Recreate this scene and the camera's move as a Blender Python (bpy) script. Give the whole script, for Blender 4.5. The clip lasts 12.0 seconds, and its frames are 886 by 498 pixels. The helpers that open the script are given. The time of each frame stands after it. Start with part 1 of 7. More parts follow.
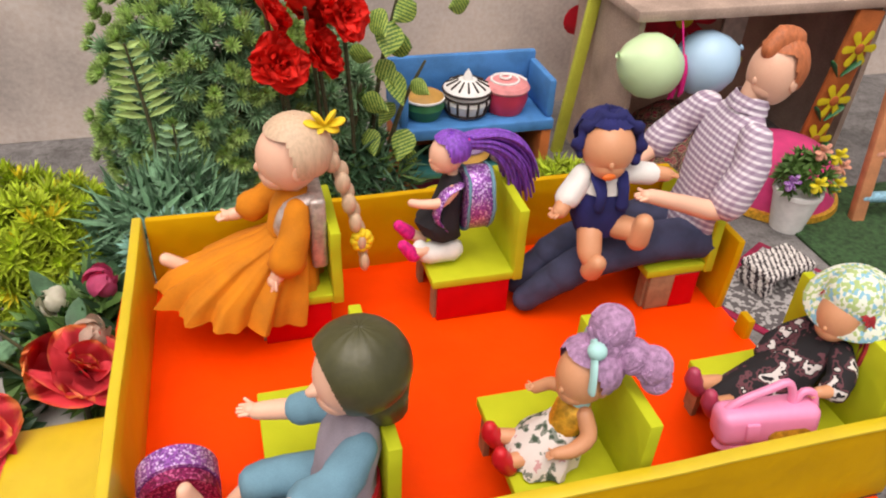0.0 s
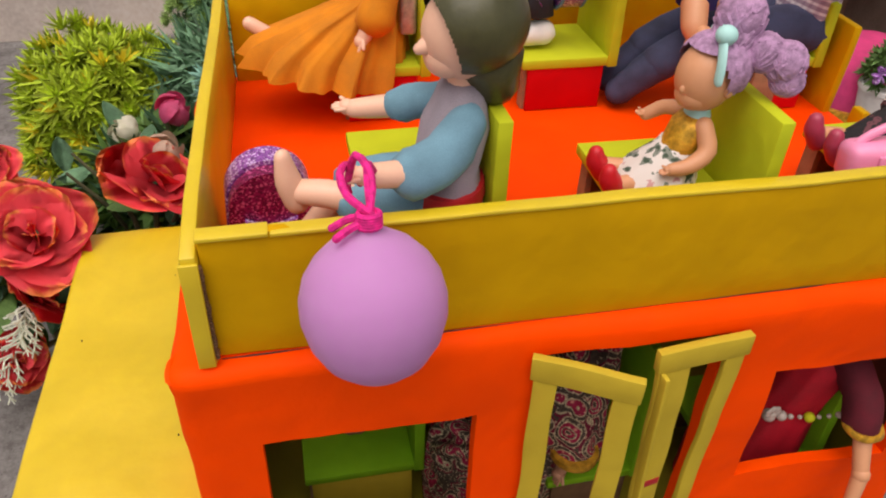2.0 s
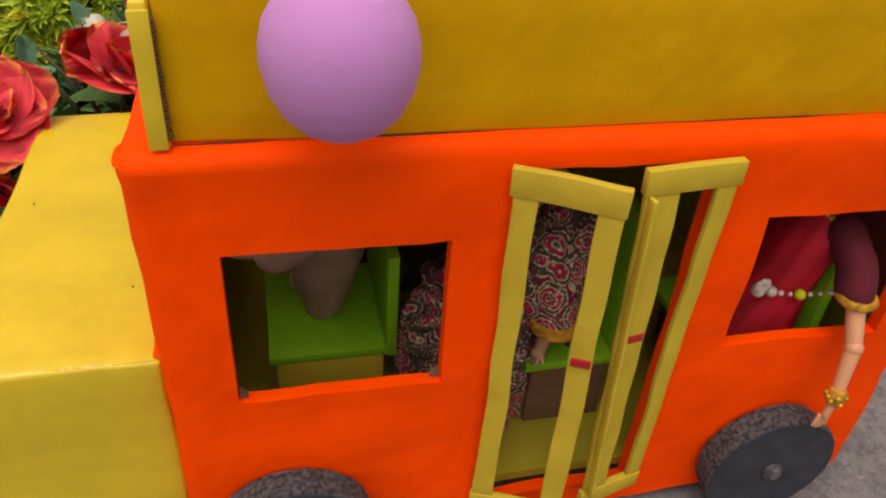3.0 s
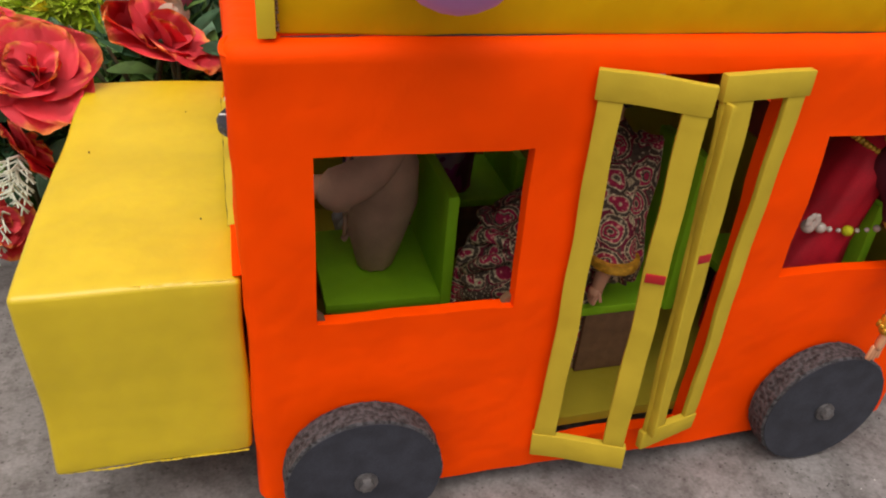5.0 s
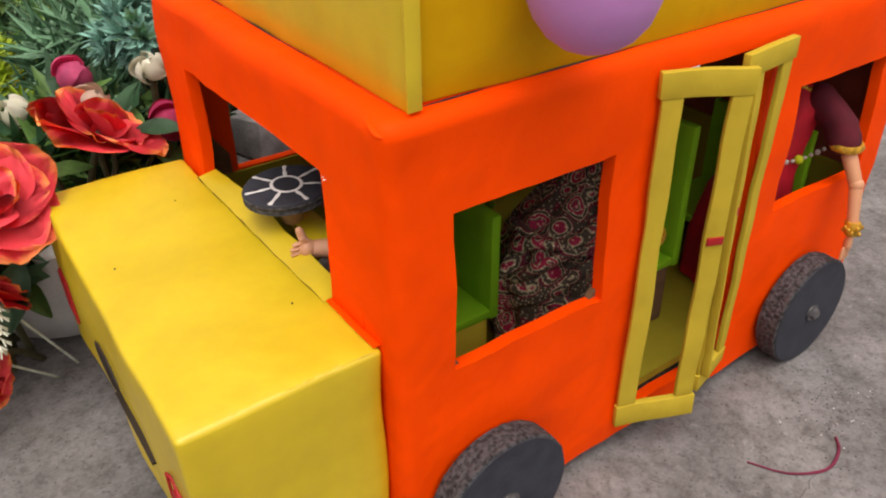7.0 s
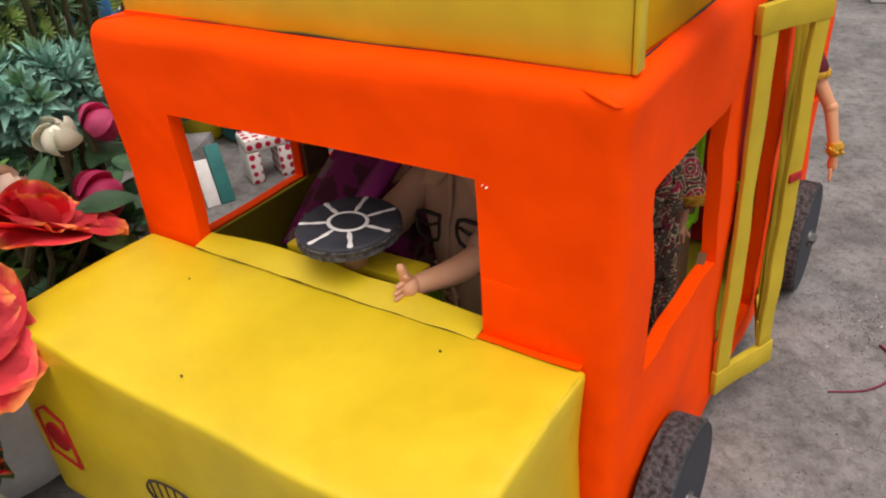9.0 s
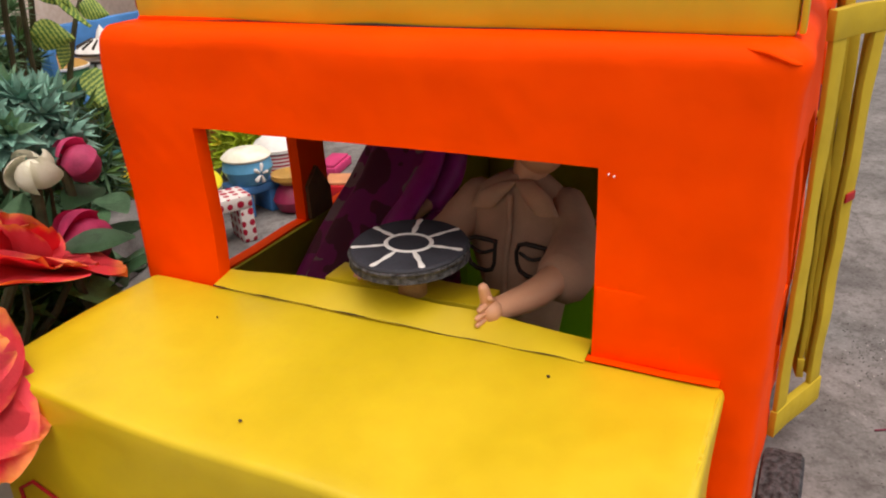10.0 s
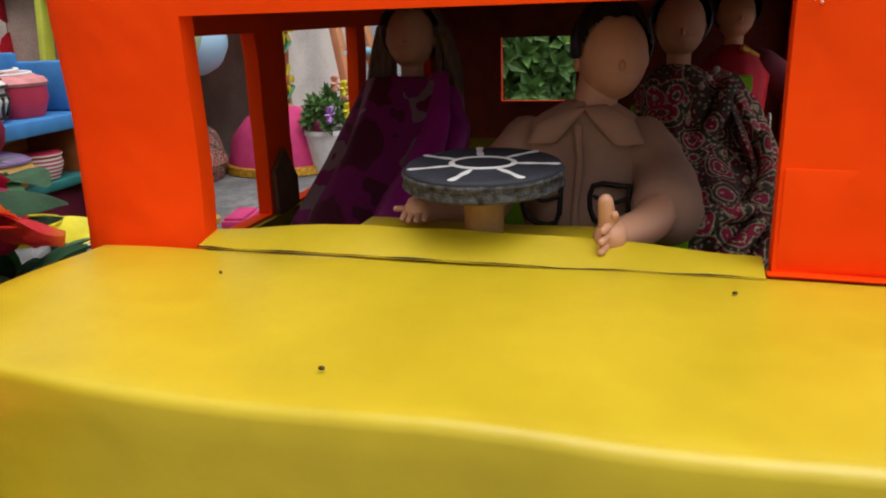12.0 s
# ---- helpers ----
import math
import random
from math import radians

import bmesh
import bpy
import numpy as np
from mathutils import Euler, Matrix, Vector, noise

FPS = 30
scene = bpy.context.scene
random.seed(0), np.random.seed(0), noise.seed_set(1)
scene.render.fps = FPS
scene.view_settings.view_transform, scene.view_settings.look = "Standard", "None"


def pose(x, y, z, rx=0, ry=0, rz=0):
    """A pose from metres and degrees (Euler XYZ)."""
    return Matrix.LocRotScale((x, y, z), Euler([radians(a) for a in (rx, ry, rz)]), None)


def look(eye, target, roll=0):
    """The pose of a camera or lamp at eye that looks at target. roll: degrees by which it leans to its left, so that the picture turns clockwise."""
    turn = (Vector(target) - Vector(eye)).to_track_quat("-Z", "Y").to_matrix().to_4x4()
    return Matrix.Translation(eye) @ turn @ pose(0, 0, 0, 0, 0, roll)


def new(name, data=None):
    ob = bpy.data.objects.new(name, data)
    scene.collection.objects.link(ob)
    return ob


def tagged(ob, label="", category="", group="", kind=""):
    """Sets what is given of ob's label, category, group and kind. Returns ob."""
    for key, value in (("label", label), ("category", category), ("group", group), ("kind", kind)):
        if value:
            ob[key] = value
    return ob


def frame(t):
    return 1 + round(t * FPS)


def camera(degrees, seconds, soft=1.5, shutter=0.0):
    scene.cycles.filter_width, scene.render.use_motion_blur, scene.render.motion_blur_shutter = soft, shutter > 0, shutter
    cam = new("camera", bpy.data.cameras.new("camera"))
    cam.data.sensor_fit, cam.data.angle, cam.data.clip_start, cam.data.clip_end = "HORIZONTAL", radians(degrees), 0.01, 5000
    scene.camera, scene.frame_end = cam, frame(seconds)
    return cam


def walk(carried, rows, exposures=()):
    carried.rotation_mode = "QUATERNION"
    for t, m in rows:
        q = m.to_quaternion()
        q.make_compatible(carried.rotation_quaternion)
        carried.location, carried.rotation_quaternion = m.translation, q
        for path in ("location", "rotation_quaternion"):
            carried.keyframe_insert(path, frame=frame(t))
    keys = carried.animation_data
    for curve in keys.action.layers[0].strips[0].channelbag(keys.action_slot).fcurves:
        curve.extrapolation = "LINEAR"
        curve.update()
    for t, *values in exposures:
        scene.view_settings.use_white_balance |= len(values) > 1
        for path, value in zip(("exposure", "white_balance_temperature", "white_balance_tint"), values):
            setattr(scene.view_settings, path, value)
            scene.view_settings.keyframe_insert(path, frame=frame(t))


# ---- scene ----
cam = camera(60.1, 12.0, soft=2.0)
PATH = [
    (0, (0.1120, -0.2114, 0.7418), (0.1843, 0.0200, 0.5650), 3.23),
    (0.5, (0.1071, -0.2330, 0.7205), (0.1762, -0.0019, 0.5421), 2.77),
    (1, (0.0903, -0.2477, 0.6836), (0.1532, -0.0148, 0.5054), 2.31),
    (1.5, (0.0804, -0.2633, 0.6419), (0.1380, -0.0313, 0.4605), 1.94),
    (2, (0.0684, -0.2724, 0.6009), (0.1236, -0.0408, 0.4185), 2.38),
    (2.5, (0.0632, -0.3002, 0.5458), (0.1213, -0.0685, 0.3643), 3.55),
    (3, (0.0682, -0.3145, 0.4992), (0.1307, -0.0807, 0.3220), 4.49),
    (4.8, (0.0150, -0.3500, 0.4360), (0.0881, -0.1055, 0.2734), 4.90),
    (5, (0.0028, -0.3466, 0.4361), (0.0777, -0.1044, 0.2756), 4.84),
    (5.5, (-0.0364, -0.3544, 0.4428), (0.0486, -0.1149, 0.2835), 4.09),
    (6, (-0.0797, -0.3393, 0.4459), (0.0233, -0.1063, 0.2874), 2.85),
    (6.5, (-0.1173, -0.3066, 0.4473), (0.0069, -0.0845, 0.2885), 1.00),
    (7, (-0.1622, -0.2751, 0.4601), (-0.0161, -0.0676, 0.3001), -0.99),
    (8.8, (-0.2530, -0.1130, 0.4360), (-0.0481, 0.0423, 0.2747), -5.50),
    (9, (-0.2604, -0.0969, 0.4249), (-0.0516, 0.0537, 0.2709), -5.24),
    (9.5, (-0.2792, -0.0503, 0.4058), (-0.0539, 0.0886, 0.2648), -4.52),
    (10, (-0.2822, -0.0067, 0.3729), (-0.0399, 0.1199, 0.2493), -3.15),
    (10.5, (-0.2920, 0.0143, 0.3329), (-0.0376, 0.1314, 0.2253), -2.08),
    (11, (-0.2895, 0.0413, 0.2994), (-0.0255, 0.1469, 0.2037), -1.38),
    (11.5, (-0.2773, 0.0746, 0.2796), (-0.0065, 0.1680, 0.1905), -1.32),
    (12, (-0.2571, 0.1052, 0.2723), (0.0180, 0.1868, 0.1847), -1.88),
]
walk(cam, [(t, look(eye, target, roll)) for t, eye, target, roll in PATH],
     [(0, 0.38, 6950, 16), (1, 0.38, 6950, 16), (2, 0.23, 6950, 16), (3, 0.21, 7050, 17), (5, 0.33, 6900, 15), (6.5, 0.47, 6850, 15), (7, 0.49, 6800, 14), (9, 0.44, 6750, 13), (10, 0.40, 7050, 16), (11.4, 0.29, 7150, 17), (12, 0.26, 6150, 9)])

# ---- light ----
world = bpy.data.worlds.new("overcast_sky")
scene.world = world
world.use_nodes = True
wn, wl = world.node_tree.nodes, world.node_tree.links
sky = wn.new("ShaderNodeTexSky")
sky.sky_type, sky.sun_disc = "NISHITA", False
sky.sun_elevation, sky.sun_rotation = radians(73), radians(211)
sky.air_density, sky.dust_density, sky.ozone_density = 1.0, 4.0, 0.6
grey = wn.new("ShaderNodeHueSaturation")
grey.inputs["Saturation"].default_value = 0.22
wl.new(sky.outputs["Color"], grey.inputs["Color"])
wl.new(grey.outputs["Color"], wn["Background"].inputs["Color"])
wn["Background"].inputs["Strength"].default_value = 0.122

sun = new("sun", bpy.data.lights.new("sun", "SUN"))
sun.data.energy, sun.data.angle, sun.data.color = 1.5, radians(70), (1.0, 0.95, 0.88)
sun.matrix_world = look((-0.38, -0.62, 2.4), (0, 0, 0))

# ---- materials ----
def mat(name, color, rough=0.6, var=0.12, scale=60.0, fine=900.0, bump=0.15, depth=0.0006, metal=0.0, spec=0.4, coat=0.0, second=None, hue=None, detail=5.0, stretch=None):
    """A surface with blotches at one scale and grain at a finer one. second: a colour that shows in worn blotches."""
    m = bpy.data.materials.new(name)
    m.use_nodes = True
    n, l = m.node_tree.nodes, m.node_tree.links
    b = n["Principled BSDF"]
    tc = n.new("ShaderNodeTexCoord")
    big = n.new("ShaderNodeTexNoise")
    big.inputs["Scale"].default_value, big.inputs["Detail"].default_value = scale, detail
    small = n.new("ShaderNodeTexNoise")
    small.inputs["Scale"].default_value, small.inputs["Detail"].default_value = fine, 3.0
    coords = tc.outputs["Object"]
    if stretch:
        mp = n.new("ShaderNodeMapping")
        mp.inputs["Scale"].default_value = stretch
        l.new(coords, mp.inputs["Vector"])
        coords = mp.outputs["Vector"]
    for t in (big, small):
        l.new(coords, t.inputs["Vector"])
    ramp = n.new("ShaderNodeValToRGB")
    dark = second or tuple(c * (1 - var) for c in color)
    light = tuple(min(1.0, c * (1 + var * 0.5)) for c in color)
    ramp.color_ramp.elements[0].color, ramp.color_ramp.elements[0].position = (*dark, 1), 0.32
    ramp.color_ramp.elements[1].color, ramp.color_ramp.elements[1].position = (*light, 1), 0.62
    l.new(big.outputs["Fac"], ramp.inputs["Fac"])
    mix = n.new("ShaderNodeMix")
    mix.data_type, mix.blend_type = "RGBA", "OVERLAY"
    mix.inputs[0].default_value = var
    l.new(ramp.outputs["Color"], mix.inputs[6])
    l.new(small.outputs["Fac"], mix.inputs[7])
    out = mix.outputs[2]
    if hue:
        info = n.new("ShaderNodeObjectInfo") if hue < 0 else n.new("ShaderNodeNewGeometry")
        rnd = info.outputs["Random"] if hue < 0 else info.outputs["Random Per Island"]
        hs = n.new("ShaderNodeHueSaturation")
        span = n.new("ShaderNodeMapRange")
        span.inputs["To Min"].default_value, span.inputs["To Max"].default_value = 1 - abs(hue), 1 + abs(hue)
        l.new(rnd, span.inputs["Value"])
        l.new(span.outputs["Result"], hs.inputs["Value"])
        l.new(out, hs.inputs["Color"])
        out = hs.outputs["Color"]
    l.new(out, b.inputs["Base Color"])
    rr = n.new("ShaderNodeMapRange")
    rr.inputs["To Min"].default_value, rr.inputs["To Max"].default_value = max(0.03, rough - 0.1), min(1.0, rough + 0.1)
    l.new(big.outputs["Fac"], rr.inputs["Value"])
    l.new(rr.outputs["Result"], b.inputs["Roughness"])
    b.inputs["Metallic"].default_value = metal
    b.inputs["Specular IOR Level"].default_value = spec
    b.inputs["Coat Weight"].default_value = coat
    if bump:
        add = n.new("ShaderNodeMath")
        add.operation = "MULTIPLY_ADD"
        add.inputs[1].default_value = 0.25
        l.new(small.outputs["Fac"], add.inputs[0])
        l.new(big.outputs["Fac"], add.inputs[2])
        bp = n.new("ShaderNodeBump")
        bp.inputs["Strength"].default_value, bp.inputs["Distance"].default_value = bump, depth
        l.new(add.outputs["Value"], bp.inputs["Height"])
        l.new(bp.outputs["Normal"], b.inputs["Normal"])
    return m


def nodes_of(m):
    return m.node_tree.nodes, m.node_tree.links, m.node_tree.nodes["Principled BSDF"]


def paper(name, color, var=0.07, rough=0.6, spec=0.08, bump=0.6, crease=0.35):
    """Chart paper glued over card: soft bulges, and sharp creases that run a little way and fade."""
    m = mat(name, color, rough=rough, var=var, scale=22.0, fine=90.0, bump=bump, depth=0.004, spec=spec, detail=2.0)
    n, l, b = nodes_of(m)
    tc = n.new("ShaderNodeTexCoord")
    ridge = n.new("ShaderNodeTexNoise")
    ridge.noise_type, ridge.normalize = "RIDGED_MULTIFRACTAL", True
    ridge.inputs["Scale"].default_value, ridge.inputs["Detail"].default_value, ridge.inputs["Distortion"].default_value = 16.0, 3.0, 0.4
    l.new(tc.outputs["Object"], ridge.inputs["Vector"])
    sharp = n.new("ShaderNodeMapRange")
    sharp.inputs["From Min"].default_value, sharp.inputs["From Max"].default_value = 0.35, 1.0
    l.new(ridge.outputs["Fac"], sharp.inputs["Value"])
    bp = n.new("ShaderNodeBump")
    bp.inputs["Strength"].default_value, bp.inputs["Distance"].default_value = crease, 0.0022
    l.new(sharp.outputs["Result"], bp.inputs["Height"])
    l.new(b.inputs["Normal"].links[0].from_socket, bp.inputs["Normal"])
    l.new(bp.outputs["Normal"], b.inputs["Normal"])
    return m


ORANGE = paper("orange_chart_paper", (1.0, 0.066, 0.0004), spec=0.06)
DECK = paper("orange_deck_paper", (0.97, 0.060, 0.0008))
YELLOW = paper("yellow_chart_paper", (0.63, 0.460, 0.012), rough=0.40, spec=0.68, bump=0.3)
# yellow paper dulled to olive: the shade inside the bus is in the colour
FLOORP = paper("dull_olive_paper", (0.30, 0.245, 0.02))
RAIL = paper("golden_yellow_paper", (0.58, 0.318, 0.003))
LIME = paper("lime_chart_paper", (0.49, 0.53, 0.022))
GREEN = paper("grass_green_paper", (0.23, 0.50, 0.018))
RED = paper("red_glossy_paper", (0.55, 0.004, 0.006))
DOORP = paper("dull_yellow_paper", (0.53, 0.385, 0.035))
CARD = mat("brown_cardboard", (0.32, 0.19, 0.10), 0.85, 0.2, 120, 1500, 0.3)
CARDIN = mat("dark_brown_cardboard", (0.16, 0.085, 0.04), 0.85, 0.2, 120, 1500, 0.3)
# orange paper inside the bus, its deep shade painted into the colour
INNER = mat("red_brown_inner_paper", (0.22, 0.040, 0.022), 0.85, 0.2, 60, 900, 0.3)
BLACK = mat("black_poster_paint", (0.032, 0.034, 0.045), 0.75, 0.3, 60, 900, 0.3)
TYRE = mat("black_painted_corrugated_edge", (0.082, 0.080, 0.084), 0.9, 0.5, 300, 1400, 1.0, 0.004, second=(0.012, 0.011, 0.011))
WHITEP = mat("white_poster_paint", (0.78, 0.77, 0.74), 0.6, 0.08, 80, 900, 0.2)
STEEL = mat("dull_steel", (0.22, 0.21, 0.21), 0.45, 0.3, 200, 1500, 0.2, metal=0.8)
INK = mat("dark_marker_ink", (0.03, 0.02, 0.015), 0.6, 0.1)
REDINK = mat("red_marker_ink", (0.42, 0.012, 0.015), 0.5, 0.15)

# ---- mesh helpers: lengths in decimetres, ten to the metre ----
U = 0.1


def thing(name, x=0.0, y=0.0, z=0.0, rx=0, ry=0, rz=0, label="", category="", group="", kind=""):
    ob = new(name)
    ob.empty_display_size = 0.02
    ob.matrix_basis = pose(x * U, y * U, z * U, rx, ry, rz)
    return tagged(ob, label, category, group, kind)


def mesh_of(name, bm, mats, smooth=35):
    me = bpy.data.meshes.new(name)
    bmesh.ops.recalc_face_normals(bm, faces=bm.faces)
    for v in bm.verts:
        v.co *= U
    for f in bm.faces:
        f.smooth = smooth > 0
    bm.to_mesh(me)
    bm.free()
    for m in mats if isinstance(mats, (list, tuple)) else [mats]:
        me.materials.append(m)
    if smooth:
        me.set_sharp_from_angle(angle=radians(smooth))
    return me


def part(name, bm, mats, parent=None, label="", smooth=35, m=None, kind=""):
    ob = new(name, mesh_of(name, bm, mats, smooth))
    ob.parent = parent
    if m is not None:
        ob.matrix_basis = m
    return tagged(ob, label, kind=kind)


def box(lo, hi, bevel=0.0, m=None, mi=0, bm=None, seg=2):
    bm = bm or bmesh.new()
    a = bmesh.new()
    bmesh.ops.create_cube(a, size=1)
    for v in a.verts:
        v.co = Vector([(lo[i] + hi[i]) / 2 + v.co[i] * (hi[i] - lo[i]) for i in range(3)])
    if bevel:
        bmesh.ops.bevel(a, geom=a.edges[:], offset=bevel, segments=seg, affect="EDGES", profile=0.5)
    return joined(bm, a, m, mi)


def joined(bm, a, m=None, mi=0):
    """Adds the bmesh a to bm, turned by m, in material slot mi."""
    vs = {}
    for v in a.verts:
        vs[v] = bm.verts.new(m @ v.co if m is not None else v.co)
    for f in a.faces:
        try:
            g = bm.faces.new([vs[v] for v in f.verts])
            g.material_index = mi
        except ValueError:
            pass
    a.free()
    return bm


def wavy(bm, amount, size, seed=0.0, cut=0.0):
    """Bends a mesh a little, as paper over card is bent."""
    if cut:
        long = [e for e in bm.edges if e.calc_length() > cut]
        for _ in range(5):
            if not long:
                break
            bmesh.ops.subdivide_edges(bm, edges=long, cuts=1, use_grid_fill=True)
            long = [e for e in bm.edges if e.calc_length() > cut]
    for v in bm.verts:
        v.co += amount * noise.noise_vector(v.co / size + Vector((seed, seed * 1.7, 3.1)))
    return bm


def ball(c, r, m=None, mi=0, bm=None, u=16, v=10):
    bm = bm or bmesh.new()
    a = bmesh.new()
    bmesh.ops.create_uvsphere(a, u_segments=u, v_segments=v, radius=1)
    r = (r, r, r) if isinstance(r, (int, float)) else r
    turn = m or Matrix()
    for w in a.verts:
        w.co = Vector(c) + turn @ Vector((w.co.x * r[0], w.co.y * r[1], w.co.z * r[2]))
    return joined(bm, a, None, mi)


def eased(pts, radii, n=3):
    """More points along the same line, rounded at its bends."""
    p = [2 * pts[0] - pts[1], *pts, 2 * pts[-1] - pts[-2]]
    out, rad = [], []
    for i in range(len(pts) - 1):
        for k in range(n):
            t = k / n
            a, b, c, d = p[i:i + 4]
            out.append(0.5 * (2 * b + (c - a) * t + (2 * a - 5 * b + 4 * c - d) * t * t + (3 * b - a - 3 * c + d) * t ** 3))
            rad.append(radii[i] + (radii[i + 1] - radii[i]) * t)
    return out + [pts[-1]], rad + [radii[-1]]


def limb(pts, radii, mi=0, bm=None, seg=12, flat=1.0):
    """A tube through points, with rounded ends. flat: how thick it is across, next to its width."""
    bm = bm or bmesh.new()
    pts = [Vector(p) for p in pts]
    if 3 <= len(pts) <= 8:
        pts, radii = eased(pts, radii)
    rings, side = [], None
    P, R = [], []
    first, last = (pts[1] - pts[0]).normalized(), (pts[-1] - pts[-2]).normalized()
    for a in (80, 55, 28):
        P.append(pts[0] - first * radii[0] * math.sin(radians(a)))
        R.append(radii[0] * math.cos(radians(a)))
    P += pts
    R += list(radii)
    for a in (28, 55, 80):
        P.append(pts[-1] + last * radii[-1] * math.sin(radians(a)))
        R.append(radii[-1] * math.cos(radians(a)))
    for i, p in enumerate(P):
        d = (P[min(i + 1, len(P) - 1)] - P[max(i - 1, 0)]).normalized()
        if side is None:
            side = d.orthogonal().normalized() if abs(d.z) > 0.95 else d.cross(Vector((0, 0, 1))).normalized()
        side = (side - d * side.dot(d)).normalized()
        up = d.cross(side)
        rings.append([bm.verts.new(p + R[i] * (math.cos(2 * math.pi * k / seg) * side + flat * math.sin(2 * math.pi * k / seg) * up)) for k in range(seg)])
    for a, b in zip(rings, rings[1:]):
        for k in range(seg):
            bm.faces.new([a[k], a[(k + 1) % seg], b[(k + 1) % seg], b[k]]).material_index = mi
    for ring in (rings[0][::-1], rings[-1]):
        bm.faces.new(ring).material_index = mi
    return bm


def lathe(profile, c=(0, 0, 0), mi=0, bm=None, seg=24, wave=None, m=None, closed=True):
    """Turns (radius, height) pairs about z. wave(angle, n) scales the radius."""
    bm = bm or bmesh.new()
    rings = []
    for n, (r, z) in enumerate(profile):
        ring = []
        for k in range(seg):
            a = 2 * math.pi * k / seg
            q = r * (wave(a, n) if wave else 1)
            p = Vector((q * math.cos(a), q * math.sin(a), z))
            ring.append(bm.verts.new((m @ p if m is not None else p) + Vector(c)))
        rings.append(ring)
    for a, b in zip(rings, rings[1:]):
        for k in range(seg):
            bm.faces.new([a[k], a[(k + 1) % seg], b[(k + 1) % seg], b[k]]).material_index = mi
    if closed:
        for ring in (rings[0][::-1], rings[-1]):
            bm.faces.new(ring).material_index = mi
    return bm


def slab(poly, lo, hi, axis="y", bm=None, mi=0):
    """A flat outline given thickness. poly: pairs in the plane across the axis."""
    bm = bm or bmesh.new()
    def at(p, d):
        return {"x": (d, p[0], p[1]), "y": (p[0], d, p[1]), "z": (p[0], p[1], d)}[axis]
    a = [bm.verts.new(at(p, lo)) for p in poly]
    b = [bm.verts.new(at(p, hi)) for p in poly]
    n = len(poly)
    faces = [bm.faces.new(a[::-1]), bm.faces.new(b)]
    faces += [bm.faces.new([a[k], a[(k + 1) % n], b[(k + 1) % n], b[k]]) for k in range(n)]
    for f in faces:
        f.material_index = mi
    return bm


def steps(a, b, breaks=(), most=0.16):
    """Numbers from a to b that hold the breaks, no further apart than most."""
    marks = sorted({a, b, *[k for k in breaks if a < k < b]})
    out = [marks[0]]
    for p, q in zip(marks, marks[1:]):
        n = max(1, math.ceil((q - p) / most))
        out += [p + (q - p) * (k + 1) / n for k in range(n)]
    return out
# ---- ground and courtyard wall ----
def concrete():
    """Worn yard concrete: broad damp patches, mottled stains, dark pits, pale scuffs."""
    m = mat("grey_concrete", (0.200, 0.190, 0.186), 0.9, 0.32, 9.0, 340.0, 0.9, 0.0012)
    n, l, b = nodes_of(m)
    tc = n.new("ShaderNodeTexCoord")
    def layer(tex, out, lo, hi, a, c, mode, amount, old):
        ramp = n.new("ShaderNodeValToRGB")
        ramp.color_ramp.elements[0].position, ramp.color_ramp.elements[0].color = lo, (*a, 1)
        ramp.color_ramp.elements[1].position, ramp.color_ramp.elements[1].color = hi, (*c, 1)
        l.new(tc.outputs["Object"], tex.inputs["Vector"])
        l.new(tex.outputs[out], ramp.inputs["Fac"])
        mul = n.new("ShaderNodeMix")
        mul.data_type, mul.blend_type = "RGBA", mode
        mul.inputs[0].default_value = amount
        l.new(old, mul.inputs[6])
        l.new(ramp.outputs["Color"], mul.inputs[7])
        return mul.outputs[2]
    def grain(scale, detail, rough):
        t = n.new("ShaderNodeTexNoise")
        t.inputs["Scale"].default_value, t.inputs["Detail"].default_value, t.inputs["Roughness"].default_value = scale, detail, rough
        return t
    out = b.inputs["Base Color"].links[0].from_socket
    out = layer(grain(26.0, 9.0, 0.75), "Fac", 0.36, 0.56, (0.50, 0.48, 0.46), (1, 1, 1), "MULTIPLY", 0.8, out)
    out = layer(grain(95.0, 6.0, 0.7), "Fac", 0.38, 0.52, (0.62, 0.60, 0.58), (1, 1, 1), "MULTIPLY", 0.75, out)
    pits = n.new("ShaderNodeTexVoronoi")
    pits.inputs["Scale"].default_value = 150.0
    out = layer(pits, "Distance", 0.08, 0.20, (0.35, 0.33, 0.32), (1, 1, 1), "MULTIPLY", 0.7, out)
    out = layer(grain(40.0, 8.0, 0.8), "Fac", 0.60, 0.72, (0, 0, 0), (0.16, 0.15, 0.15), "ADD", 1.0, out)
    l.new(out, b.inputs["Base Color"])
    return m


CONCRETE = concrete()
PLASTER = mat("dusty_pink_beige_plaster", (0.66, 0.56, 0.49), 0.9, 0.3, 4.0, 120.0, 0.5, 0.003, second=(0.47, 0.40, 0.36))


def ground():
    bm = bmesh.new()
    near = [i * 1.0 for i in range(-30, 41)]
    xs = [-3000, -600, -120, *near, 130, 600, 3000]
    vs = [[bm.verts.new((x, y, 0)) for y in xs] for x in xs]
    for i in range(len(xs) - 1):
        for j in range(len(xs) - 1):
            bm.faces.new([vs[i][j], vs[i + 1][j], vs[i + 1][j + 1], vs[i][j + 1]])
    g = part("ground", bm, CONCRETE, None)
    tagged(g, "worn grey concrete yard with stains and hairline cracks", "ground", kind="structure")


ground()


def yard_wall(name, lo, hi, label):
    w = part(name, wavy(box(lo, hi), 0.05, 6.0, 2.0, 4.0), PLASTER, None)
    tagged(w, label, "wall", kind="structure")


